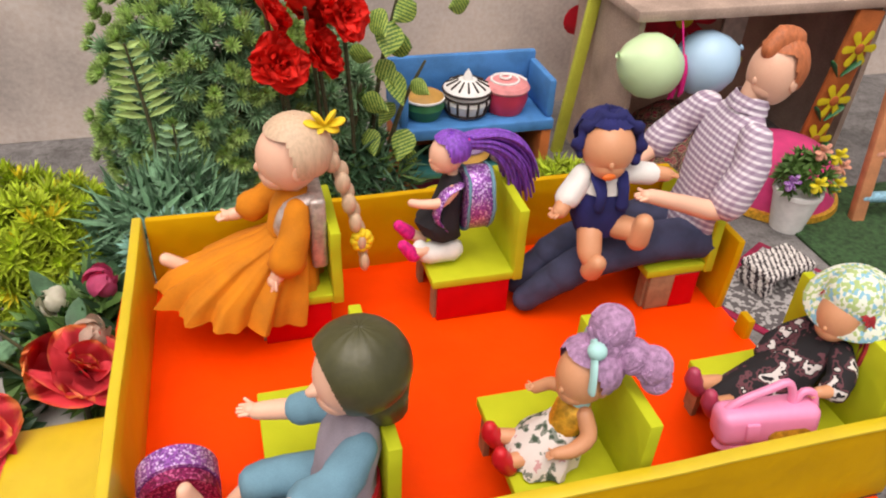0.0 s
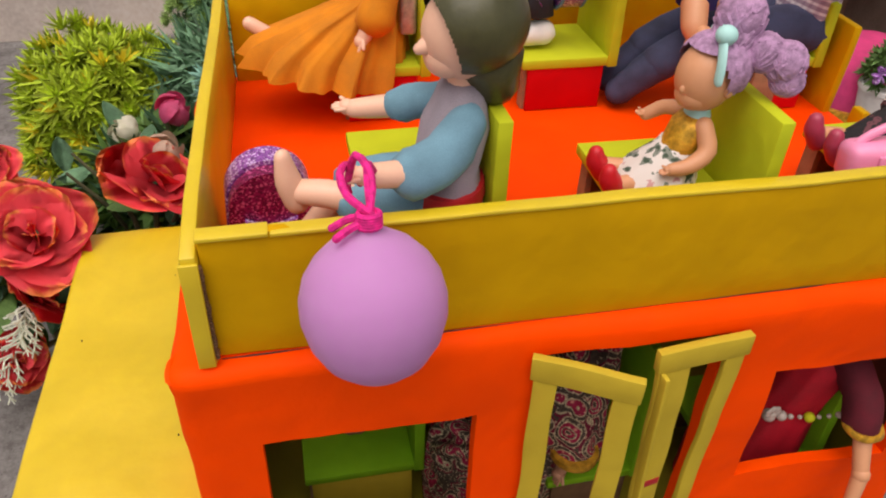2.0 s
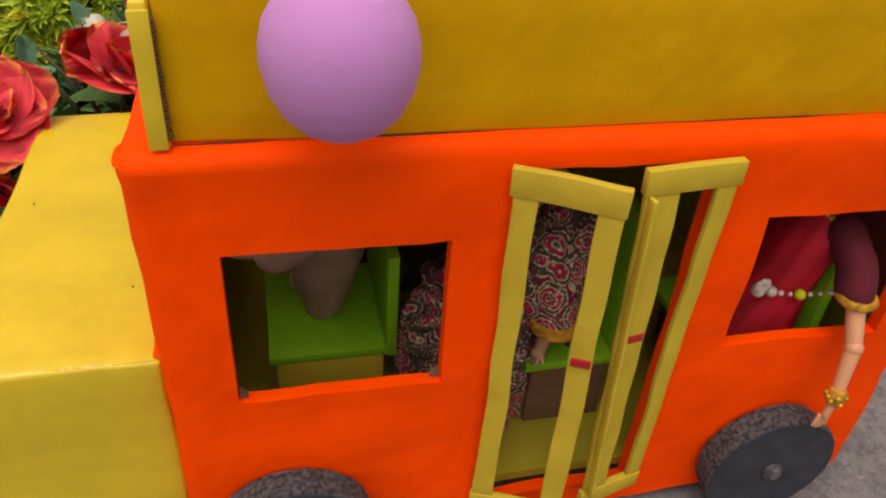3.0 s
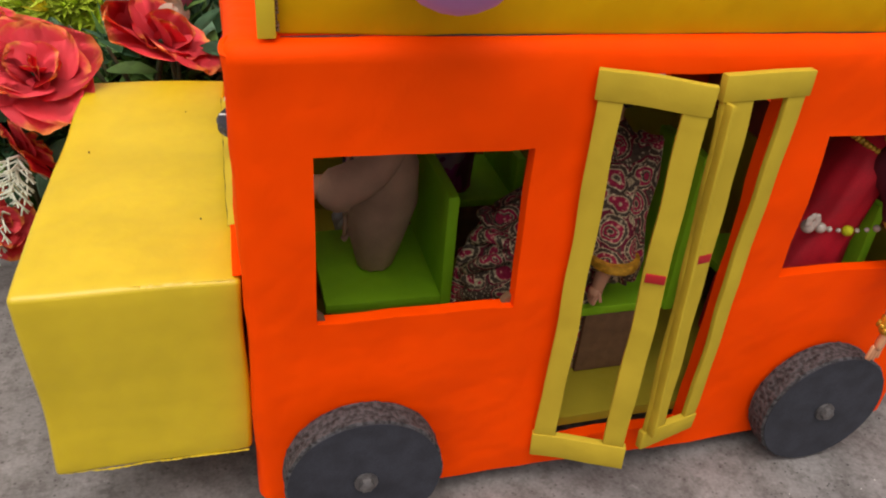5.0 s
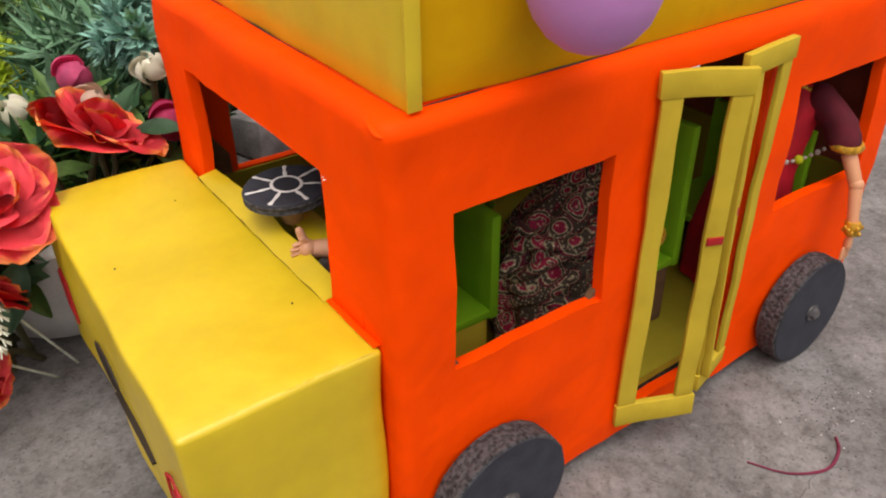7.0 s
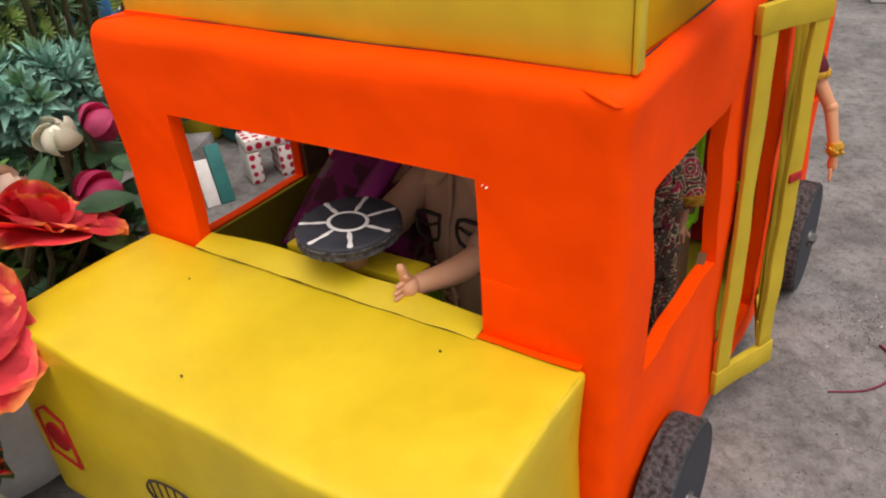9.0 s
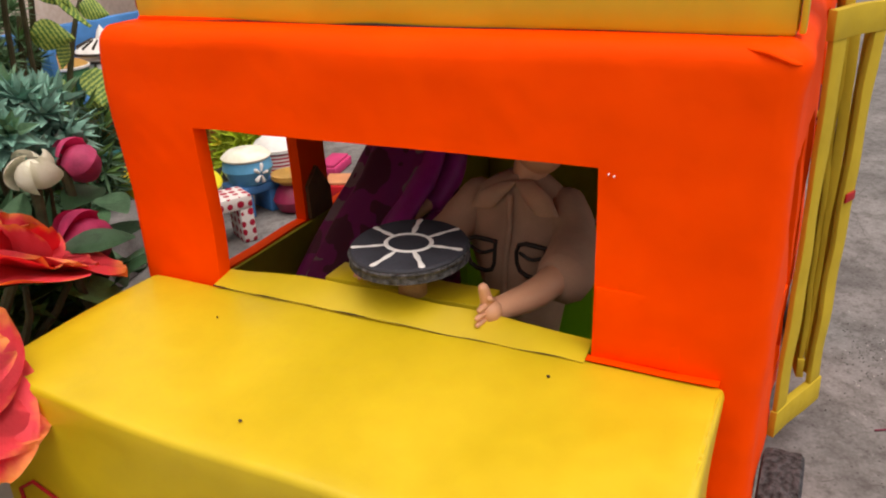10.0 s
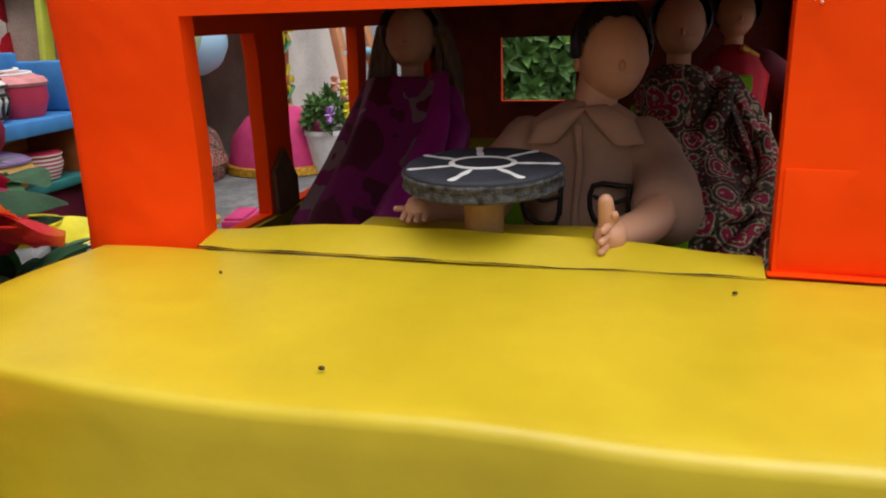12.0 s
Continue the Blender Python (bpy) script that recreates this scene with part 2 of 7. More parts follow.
yard_wall("wall_back", (-40, 12.6, 0), (26, 14, 22), "dusty beige plastered courtyard wall, streaked and weathered")

# ---- the cardboard bus ----
L, W, TOP = 4.97, 3.42, 3.24
bus = thing("toy_bus", 0, 0, 0, label="handmade orange and yellow cardboard double-decker toy bus with open top", category="toy bus")


def bus_shell():
    """One wrapped wall round the bus with its openings, and the rounded edge up to the deck."""
    r, holes = 0.09, {
        "near": [(0.39, 1.57, 1.61, 2.66), (1.93, 3.03, 0.36, 3.06), (3.46, 4.62, 1.62, 2.64)],
        "front": [(0.70, 2.80, 1.84, 2.75)],
        "far": [(0.45, 1.47, 1.60, 2.66), (1.80, 3.00, 1.60, 2.66), (3.17, 4.45, 1.60, 2.66)],
        "rear": [(1.9, 2.62, 1.90, 2.50)],
    }
    cols = []
    def brk(side):
        return [v for h in holes[side] for v in h[:2]]
    def arc(cx, cy, a0):
        return [(None, 0, Vector((cx, cy, 0)) + r * Vector((math.cos(radians(a0 - k * 22.5)), math.sin(radians(a0 - k * 22.5)), 0)),
                 Vector((math.cos(radians(a0 - k * 22.5)), math.sin(radians(a0 - k * 22.5)), 0))) for k in (1, 2, 3)]
    for x in reversed(steps(r, L - r, brk("near"))):
        cols.append(("near", x, Vector((x, 0, 0)), Vector((0, -1, 0))))
    cols += arc(r, r, 270)
    for y in steps(r, W - r, brk("front")):
        cols.append(("front", y, Vector((0, y, 0)), Vector((-1, 0, 0))))
    cols += arc(r, W - r, 180)
    for x in steps(r, L - r, brk("far")):
        cols.append(("far", x, Vector((x, W, 0)), Vector((0, 1, 0))))
    cols += arc(L - r, W - r, 90)
    for y in reversed(steps(r, W - r, brk("rear"))):
        cols.append(("rear", y, Vector((L, y, 0)), Vector((1, 0, 0))))
    cols += arc(L - r, r, 0)
    zs = steps(0.14, TOP - 0.10, [v for hs in holes.values() for h in hs for v in h[2:]])
    rows = [(z, 0.0) for z in zs] + [(TOP - 0.10 * (1 - math.sin(radians(a))), 0.10 * (1 - math.cos(radians(a)))) for a in (20, 40, 60, 78, 90)] + [(TOP, 0.4)]
    bm = bmesh.new()
    def bent(p, n, z):
        return n * 0.03 * noise.noise(Vector((p.x * 1.1, p.y * 1.1, z * 1.4))) + n * 0.014 * noise.noise(Vector((p.x * 4, p.y * 4, z * 4))) + n * 0.016 * min(1.0, max(0.0, z - 2.6) * 2) * noise.noise(Vector((p.x * 1.6, p.y * 1.6, z * 7)))
    outer, inner = [], []
    walls = len(zs)
    for side, s, p, n in cols:
        line, back = [], []
        for z, inset in rows:
            low = (0.04 * noise.noise(Vector((p.x * 1.3, p.y * 1.3, 7))) + 0.07 * max(0.0, 1 - p.x)) if z < 0.2 else 0.0
            v = p - n * inset
            if inset > 0.3:
                v = Vector((min(max(p.x, inset), L - inset), min(max(p.y, inset), W - inset), 0))
            line.append(bm.verts.new(v + Vector((0, 0, z + low)) + bent(p, n, z)))
            if inset == 0:
                back.append(bm.verts.new(p - n * 0.09 + Vector((0, 0, z + low)) + bent(p, n, z)))
        outer.append(line)
        inner.append(back)
    def open_cell(i, j):
        a, b = cols[i % len(cols)], cols[(i + 1) % len(cols)]
        if a[0] is None or a[0] != b[0] or j >= walls - 1 or j < 0:
            return False
        s, z = (a[1] + b[1]) / 2, (rows[j][0] + rows[j + 1][0]) / 2
        return any(h[0] < s < h[1] and h[2] < z < h[3] for h in holes[a[0]])
    for i in range(len(cols)):
        k = (i + 1) % len(cols)
        for j in range(len(rows) - 1):
            if open_cell(i, j):
                continue
            bm.faces.new([outer[i][j], outer[k][j], outer[k][j + 1], outer[i][j + 1]])
            if j < walls - 1:
                # slot 1 on near, front and rear: orange with interior shade painted in
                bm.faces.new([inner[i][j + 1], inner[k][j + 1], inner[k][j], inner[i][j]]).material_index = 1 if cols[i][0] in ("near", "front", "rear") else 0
                if j == 0 or open_cell(i, j - 1):
                    bm.faces.new([outer[k][j], outer[i][j], inner[i][j], inner[k][j]])
                if open_cell(i, j + 1):
                    bm.faces.new([outer[i][j + 1], outer[k][j + 1], inner[k][j + 1], inner[i][j + 1]])
                if open_cell(i + 1, j):
                    bm.faces.new([outer[k][j + 1], outer[k][j], inner[k][j], inner[k][j + 1]])
                if open_cell(i - 1, j):
                    bm.faces.new([outer[i][j], outer[i][j + 1], inner[i][j + 1], inner[i][j]])
    bmesh.ops.remove_doubles(bm, verts=bm.verts, dist=0.0005)
    return bm


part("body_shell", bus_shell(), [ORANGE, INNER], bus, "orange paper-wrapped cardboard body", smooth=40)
part("lower_floor", wavy(box((0.1, 0.1, 0.40), (L - 0.1, W - 0.1, 0.48)), 0.01, 1, 1, 0.4), FLOORP, bus, "yellow papered lower floor, coloured dull olive for interior shade")
deck = wavy(box((0.24, 0.12, TOP - 0.06), (L - 0.02, W - 0.12, TOP + 0.02), 0.01), 0.012, 1.1, 4, 0.25)
part("upper_deck", deck, DECK, bus, "orange papered upper deck floor")
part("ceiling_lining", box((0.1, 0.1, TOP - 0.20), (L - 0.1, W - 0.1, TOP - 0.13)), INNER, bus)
# yellow linings in the same olive, darkened to stand for interior shade
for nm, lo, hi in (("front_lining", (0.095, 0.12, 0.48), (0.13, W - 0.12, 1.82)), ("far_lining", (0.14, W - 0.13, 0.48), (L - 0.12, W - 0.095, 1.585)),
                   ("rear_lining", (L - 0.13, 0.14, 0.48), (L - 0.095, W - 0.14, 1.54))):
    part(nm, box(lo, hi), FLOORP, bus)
for x0, x1 in ((0.10, 0.38), (1.50, 1.78), (3.03, 3.14)):
    part("pillar_lining", slab([(x0, 1.60), (x1, 1.60), (x1, 1.78), ((x0 + x1) / 2, 1.98), (x0, 1.86)], W - 0.13, W - 0.094, "y"), CARDIN, bus, "torn brown lining at the foot of the pillar")


def rail(name, lo, hi, seed, label="golden yellow cardboard railing with folded top edge"):
    return part(name, wavy(box(lo, hi, 0.018), 0.016, 0.9, seed, 0.3), RAIL, bus, label)


rail("near_railing", (0.245, 0.10, TOP + 0.0), (L, 0.17, 3.97), 3)
rail("far_railing", (0.345, W - 0.20, TOP + 0.0), (L - 0.02, W - 0.13, 3.97), 5)
front = wavy(box((0.165, 0.06, TOP), (0.24, W - 0.12, 3.975), 0.018), 0.012, 0.9, 8, 0.3)
for v in front.verts:
    v.co.x += 0.09 * v.co.y / W
    v.co.z -= 0.07 * max(0.0, 1 - v.co.y / 0.5) * (v.co.z > 3.9)
part("front_railing", front, YELLOW, bus, "pale yellow cardboard railing with folded top edge")
rail("rear_railing", (L - 0.09, 2.02, TOP), (L - 0.02, W - 0.21, 3.97), 9)
rail("rear_stub", (L - 0.09, 1.62, TOP), (L - 0.02, 1.76, 3.46), 9)
part("railing_cap", wavy(box((0.24, 0.082, 3.962), (0.56, 0.178, 3.984), 0.006), 0.005, 0.4, 1, 0.15), YELLOW, bus, "flat yellow paper cap on the railing end")
part("railing_cap", wavy(box((0.563, 0.090, 3.955), (L - 0.01, 0.176, 3.978), 0.008), 0.008, 0.5, 4, 0.2), YELLOW, bus, "folded yellow paper along the railing top")
part("railing_edge_strip", wavy(box((0.158, 0.034, TOP + 0.01), (0.243, 0.056, 3.88), 0.006), 0.008, 0.5, 2, 0.2), YELLOW, bus, "flat yellow strip closing the railing corner")

# engine hood
hood = thing("hood", -1.17, 0.14, 0.54)
hood.parent = bus
hb = wavy(box((0, 0, 0), (1.155, 3.14, 1.34), 0.035, seg=3), 0.036, 0.8, 6, 0.12)
part("hood_box", hb, YELLOW, hood, "yellow paper-wrapped hood box")


rr = random.Random(17)
for a, b, nm in (((-1.13, 0.135, 0.555), (-0.05, 0.135, 0.555), "torn_paper_edge"), ((-1.13, 0.155, 1.868), (-0.05, 0.155, 1.872), "folded_paper_edge")):
    run = [Vector(a).lerp(Vector(b), k / 60) for k in range(61)]
    part(nm, limb([p + Vector((0, 0.012 * noise.noise(p * 4), 0.012 * noise.noise(p * 5))) for p in run], [rr.uniform(0.002, 0.009) for _ in run], seg=6), YELLOW, bus)


def face_mark(outline, y, z, d, material, name, s=1.0):
    bm = slab([(y + s * a, z + s * b) for a, b in outline], -1.198 - d, -1.130, "x")
    return part(name, bm, material, bus)


def ring(outline, y, z, w, material, name, closed=True):
    pts = [(-1.196, y + a, z + b) for a, b in outline]
    bm = bmesh.new()
    for p, q in zip(pts, pts[1:] + pts[:1] if closed else pts[1:]):
        limb([p, q], [w, w], bm=bm, seg=6)
    return part(name, bm, material, bus)


circle = [(math.cos(2 * math.pi * k / 28), math.sin(2 * math.pi * k / 28)) for k in range(28)]
for y in (3.0, 0.45):
    face_mark(circle, y, 1.12, 0.002, REDINK, "headlight", 0.105)
    ring([(-0.14, -0.2), (-0.14, 0.17), (0.02, 0.23), (0.14, 0.15), (0.14, -0.17)], y, 1.12, 0.009, REDINK, "headlight_outline")
ring([(0.27 * a, 0.13 * b) for a, b in circle], 1.88, 1.15, 0.007, INK, "grille_outline")
for k in range(-3, 4):
    a = k * 0.07
    h = 0.13 * math.sqrt(1 - (a / 0.27) ** 2)
    ring([(a, -h), (a + 0.015, h)], 1.88, 1.15, 0.005, INK, "grille_line", closed=False)
face_mark([(-0.40, -0.010), (0.40, -0.014), (0.40, 0.012), (-0.40, 0.014)], 1.45, 0.93, 0.002, INK, "bumper_bar")
rng = random.Random(4)
for x, y, s in ((-0.976, 1.854, 0.009), (-0.343, 2.53, 0.006), (-0.221, 0.824, 0.008)):
    part("speck", ball((x, y, 1.884), (s * 0.7, s * 1.1, 0.006), u=8, v=5), INK, bus)

# torn paper flap and dash behind the windscreen
flap = bmesh.new()
ys = steps(0.72, 2.80, (), 0.06)
def rise(y):
    return min(1.0, (y - 0.70) / 0.7, (2.84 - y) / 0.5)


def flap_line(x, z, wobble, lift, seed):
    return [(x + wobble * noise.noise(Vector((y * 3, seed, 0))), y, z + lift * rise(y) + 0.008 * noise.noise(Vector((y * 4, seed + 2, 0)))) for y in ys]


lines = [flap_line(-0.066, 1.884, 0.014, 0.0, 1), flap_line(0.0, 1.898, 0.008, 0.018, 5), flap_line(0.088, 1.908, 0.022, 0.045, 6)]
tops = [[flap.verts.new(p) for p in line] for line in lines]
unders = [[flap.verts.new((x, y, z - 0.007)) for x, y, z in line] for line in lines]
for k in range(len(ys) - 1):
    for i in (0, 1):
        flap.faces.new([tops[i][k], tops[i + 1][k], tops[i + 1][k + 1], tops[i][k + 1]])
        flap.faces.new([unders[i][k + 1], unders[i + 1][k + 1], unders[i + 1][k], unders[i][k]])
    flap.faces.new([tops[0][k + 1], unders[0][k + 1], unders[0][k], tops[0][k]])
    flap.faces.new([tops[2][k], unders[2][k], unders[2][k + 1], tops[2][k + 1]])
part("dash_flap", flap, YELLOW, bus, "torn yellow paper flap with dark edge")
seam = bmesh.new()
pts = [(-0.068 + 0.014 * noise.noise(Vector((y * 3, 1, 0))), y, 1.884 + 0.008 * noise.noise(Vector((y * 4, 3, 0)))) for y in ys]
limb(pts, [max(0.0006, 0.0015 + 0.006 * noise.noise(Vector((p[1] * 6, 0, 0)))) for p in pts], bm=seam, seg=6)
part("torn_seam", seam, INK, bus)
part("dash_ledge", wavy(box((0.20, 1.30, 1.85), (0.40, 2.25, 1.905), 0.01), 0.012, 0.4, 2, 0.15), YELLOW, bus, "crumpled yellow paper ledge behind the flap")


for a, b in (((0.26, 0.096, TOP + 0.004), (L - 0.02, 0.096, TOP + 0.004)), ((0.162, 0.12, TOP + 0.004), (0.245, W - 0.14, TOP + 0.004))):
    run = [Vector(a).lerp(Vector(b), k / 90) for k in range(91)]
    part("torn_seam", limb([p + Vector((0, 0, 0.006 * noise.noise(p * 3))) for p in run], [max(0.001, 0.004 + 0.009 * noise.noise(p * 2.3)) for p in run], seg=6), INK, bus)

# worn edges, tears and pins
jag = bmesh.new()
rr = random.Random(2)
for k in range(29):
    z = TOP + 0.04 + 0.0195 * k
    box((0.236, 0.058, z), (0.246 + rr.uniform(0.002, 0.010), 0.099, z + 0.012), 0, None, 0, jag)
part("corrugated_edge", jag, CARDIN, bus, "bare corrugated cardboard edge")
for x, z, s in ((0.42, 1.615, 0.6), (1.54, 1.615, -0.7)):
    part("torn_corner", wavy(slab([(x - 0.04 * s, z - 0.03), (x + 0.05 * s, z - 0.03), (x + 0.02 * s, z + 0.012), (x - 0.04 * s, z + 0.05)], 0.04, 0.085, "y"), 0.006, 0.1), CARDIN, bus, "torn bare cardboard corner")
for y, z, r in ((0.634, 2.725, 0.005), (0.655, 2.732, 0.003)):
    part("paper_chip", ball((-0.012, y, z), (0.012, r, r * 0.8), u=8, v=6), WHITEP, bus, "white torn paper chip")
tear = bmesh.new()
limb([(0.03, 0.20, 3.225), (0.002, 0.14, 3.215), (-0.006, 0.09, 3.195), (0.0, 0.05, 3.18), (0.022, 0.018, 3.175)], [0.006, 0.014, 0.018, 0.018, 0.006], 0, tear, 10, 0.6)
part("lifted_tear", wavy(tear, 0.008, 0.1), ORANGE, bus, "pinched fold of orange paper at the corner")
part("paper_patch", wavy(box((-0.014, 0.33, 1.90), (0.0, 0.688, 2.23), 0.003), 0.003, 0.5, 3, 0.1), ORANGE, bus, "overlapping patch of orange paper")
part("pillar_foot", wavy(box((-0.050, 0.16, 1.884), (-0.004, 0.715, 1.891), 0.002), 0.006, 0.3, 5, 0.1), ORANGE, bus, "turned-out orange paper edge on the hood")

# wheels
def wheel(x, y, flip, front=True):
    w = thing("wheel", x, y, 0.51)
    w.parent = bus
    s = -1 if flip else 1
    def frilled(a, n):
        return 1 + (0.022 * noise.noise(Vector((19 * math.cos(a), 19 * math.sin(a), n * 3))) if n in (1, 2, 3, 4) else 0)
    turn = Matrix.Rotation(radians(90 if not flip else -90), 4, "X")
    part("tyre", lathe([(0.44, 0.0), (0.495, 0.01), (0.505, 0.06), (0.5, 0.13), (0.505, 0.19), (0.49, 0.2), (0.44, 0.2)], seg=72, wave=frilled, m=turn), TYRE, w, "rough corrugated cardboard rim painted black")
    part("disc", lathe([(0.0001, 0.2065), (0.49, 0.207), (0.49, 0.195)], seg=48, m=turn, closed=False), BLACK, w, "flat black painted disc")
    part("washer", lathe([(0.0001, 0.205), (0.075, 0.207), (0.075, 0.225), (0.0001, 0.226)], seg=20, m=turn, closed=False), STEEL, w)
    part("bolt", lathe([(0.0001, 0.215), (0.05, 0.217), (0.05, 0.258), (0.03, 0.27), (0.0001, 0.271)], seg=6, m=turn, closed=False), STEEL, w, "hexagonal steel bolt")


for x in (0.652, 4.085):
    wheel(x, -0.022, False)
    wheel(x, W + 0.022, True)


# folding door leaves
def leaf(name, hinge, low, high, z0, z1, seed, stiles=(0.142, 0.142), top=0.22, foot=0.2, mark=1.9, mark_side=-1):
    """A warped door frame of card strips: its free edge stands at low by the floor and at high by the roof."""
    d = thing(name, hinge[0], hinge[1], 0)
    d.parent = bus
    h = Vector((*hinge, 0))
    width = (Vector((*low, 0)) - h).length
    def bend(bm):
        for v in bm.verts:
            e = Vector((*low, 0)).lerp(Vector((*high, 0)), (v.co.z - z0) / (z1 - z0)) - h
            n = Vector((-e.y, e.x, 0)).normalized()
            v.co = e * (v.co.x / width) + n * v.co.y + Vector((0, 0, v.co.z))
        return bm
    t = 0.018
    for nm, x0, x1, a, b in (("hinge_stile", 0, stiles[0], z0 + foot, z1 - top), ("edge_stile", width - stiles[1], width, z0 + foot, z1 - top),
                             ("top_rail", -0.02, width + 0.01, z1 - top, z1), ("bottom_rail", -0.01, width + 0.02, z0, z0 + foot)):
        q = t if nm.endswith("stile") else t + 0.008
        part(nm, bend(wavy(box((x0, -q, a), (x1, q, b), 0.005), 0.015, 0.4, seed, 0.12)), DOORP, d)
    part("edge_return", bend(wavy(box((width - 0.03, 0.02, z0 + foot), (width - 0.005, 0.085, z1 - top), 0.004), 0.008, 0.4, seed + 1, 0.15)), DOORP, d, "folded-back card edge")
    y = mark_side * (t + 0.005)
    part("handle_mark", bend(box((width - stiles[1] + 0.01, y - 0.006, mark), (width - 0.01, y + 0.006, mark + 0.06), 0.003)), REDINK, d, "red painted handle patch")


leaf("door_leaf", (1.86, -0.045), (2.42, -0.275), (2.36, -0.295), 0.33, 3.11, 2, top=0.165, mark=1.89)
leaf("door_leaf", (3.10, -0.05), (2.635, -0.17), (2.545, -0.105), 0.36, 3.09, 7, foot=0.15, top=0.15, stiles=(0.105, 0.18), mark=1.90, mark_side=1)


# seats
def seat(x0, x1, y0, y1, z, back, material, base, label, group, top=0.42, side="near", front_open=True):
    s = thing("bus_seat", x0, y0, z, label=label, category="seat", group=group)
    w, d, t = x1 - x0, y1 - y0, 0.075
    part("seat_board", wavy(box((0, 0, top - t), (w, d, top), 0.012), 0.008, 0.5, x0, 0.25), material, s)
    part("backrest", wavy(box((w - 0.005, -0.01, top - t - 0.01), (w + t, d + 0.01, top + back), 0.012), 0.01, 0.5, y0, 0.25), material, s)
    part("side_panel", wavy(box((0.05, 0.015, 0), (w - 0.02, 0.055, top - t), 0.006), 0.006, 0.5, 1, 0.25), base, s)
    part("side_panel", wavy(box((0.05, d - 0.055, 0), (w - 0.02, d - 0.015, top - t), 0.006), 0.006, 0.5, 1, 0.25), base, s)
    part("rear_panel", box((w - 0.06, 0.056, 0), (w - 0.02, d - 0.056, top - t)), base, s)
    part("front_leg", box((0.03, 0.06, 0), (0.07, 0.16, top - t)), CARD, s, "bare corrugated cardboard leg")
    part("front_leg", box((0.03, d - 0.16, 0), (0.07, d - 0.06, top - t)), CARD, s, "bare corrugated cardboard leg")
    return s


zf = TOP + 0.025
ups = "seats on the upper deck"
lab = "lime green cardboard bus seat with a red paper base"
seat(1.10, 1.68, 2.38, 3.05, zf, 0.56, LIME, RED, lab, ups)
seat(2.45, 3.12, 2.36, 3.05, zf, 0.58, LIME, RED, lab, ups)
seat(1.04, 1.66, 0.36, 1.50, zf, 0.62, LIME, CARD, "lime green cardboard bus seat on bare brown legs", ups)
seat(2.42, 3.08, 0.22, 1.14, zf, 0.58, LIME, CARD, "lime green cardboard bus seat on bare brown legs", ups)
seat(4.00, 4.70, 0.22, 1.14, zf, 0.66, LIME, CARD, "lime green cardboard bus seat on bare brown legs", ups)
patch = seat(4.20, 4.72, 2.12, 2.95, zf, 0.42, LIME, CARD, "lime green cardboard bus seat with red and brown printed base", ups)
part("red_patch", box((0.27, 0.004, 0.004), (0.49, 0.013, 0.335)), RED, patch)
low = "seats on the lower deck"
seat(0.55, 1.40, 0.92, 1.95, 0.485, 0.82, GREEN, DOORP, "grass green cardboard driver's seat with a dull yellow base", low, top=0.565)
seat(2.35, 3.02, 0.52, 1.10, 0.485, 1.16, GREEN, CARDIN, "grass green cardboard passenger seat with a brown base", low, top=0.62)
seat(3.70, 4.45, 0.35, 1.35, 0.485, 0.80, GREEN, CARDIN, "grass green cardboard passenger seat with a brown base", low, top=0.62)
seat(1.75, 2.40, 2.20, 3.10, 0.485, 0.38, GREEN, CARDIN, "grass green cardboard passenger seat with a brown base", low, top=0.62)

# steering wheel
st = thing("steering_wheel", 0.22, 1.71, 1.95, label="black cardboard steering wheel with white painted spokes", category="steering wheel")
tilt = Matrix.Rotation(radians(-2), 4, "Y")
part("disc", lathe([(0.0001, 0.165), (0.29, 0.165), (0.30, 0.18), (0.30, 0.225), (0.29, 0.235), (0.0001, 0.236)], seg=48, m=tilt, closed=False,
     wave=lambda a, n: 1 + 0.012 * noise.noise(Vector((9 * math.cos(a), 9 * math.sin(a), n)))), [BLACK], st, "black disc with rough edge")
part("edge_band", lathe([(0.288, 0.15), (0.307, 0.162), (0.299, 0.19), (0.309, 0.21), (0.29, 0.225)], seg=60, m=tilt, closed=False,
     wave=lambda a, n: 1 + 0.02 * noise.noise(Vector((22 * math.cos(a), 22 * math.sin(a), n * 3)))), TYRE, st)
bm = bmesh.new()
ringpts = [(0.10 * math.cos(a), 0.12 * math.sin(a), 0.238) for a in [2 * math.pi * k / 24 for k in range(25)]]
limb([tilt @ Vector(p) for p in ringpts], [0.0115] * 25, bm=bm, seg=6, flat=0.3)
part("painted_ring", bm, WHITEP, st)
for k in range(7):
    a = 2 * math.pi * k / 7 + 0.25
    bm = limb([tilt @ Vector((r * math.cos(a + 0.04 * math.sin(9 * r)), r * math.sin(a + 0.04 * math.sin(9 * r)), 0.236)) for r in (0.12, 0.17, 0.22, 0.275)], [0.010, 0.016, 0.010, 0.017], seg=6, flat=0.22)
    part("painted_spoke", bm, WHITEP, st)
part("column", lathe([(0.075, -0.05), (0.08, 0.16)], seg=14), mat("bare_wood", (0.45, 0.24, 0.07), 0.7, 0.2, 60, 600, 0.2), st, "short wooden column")

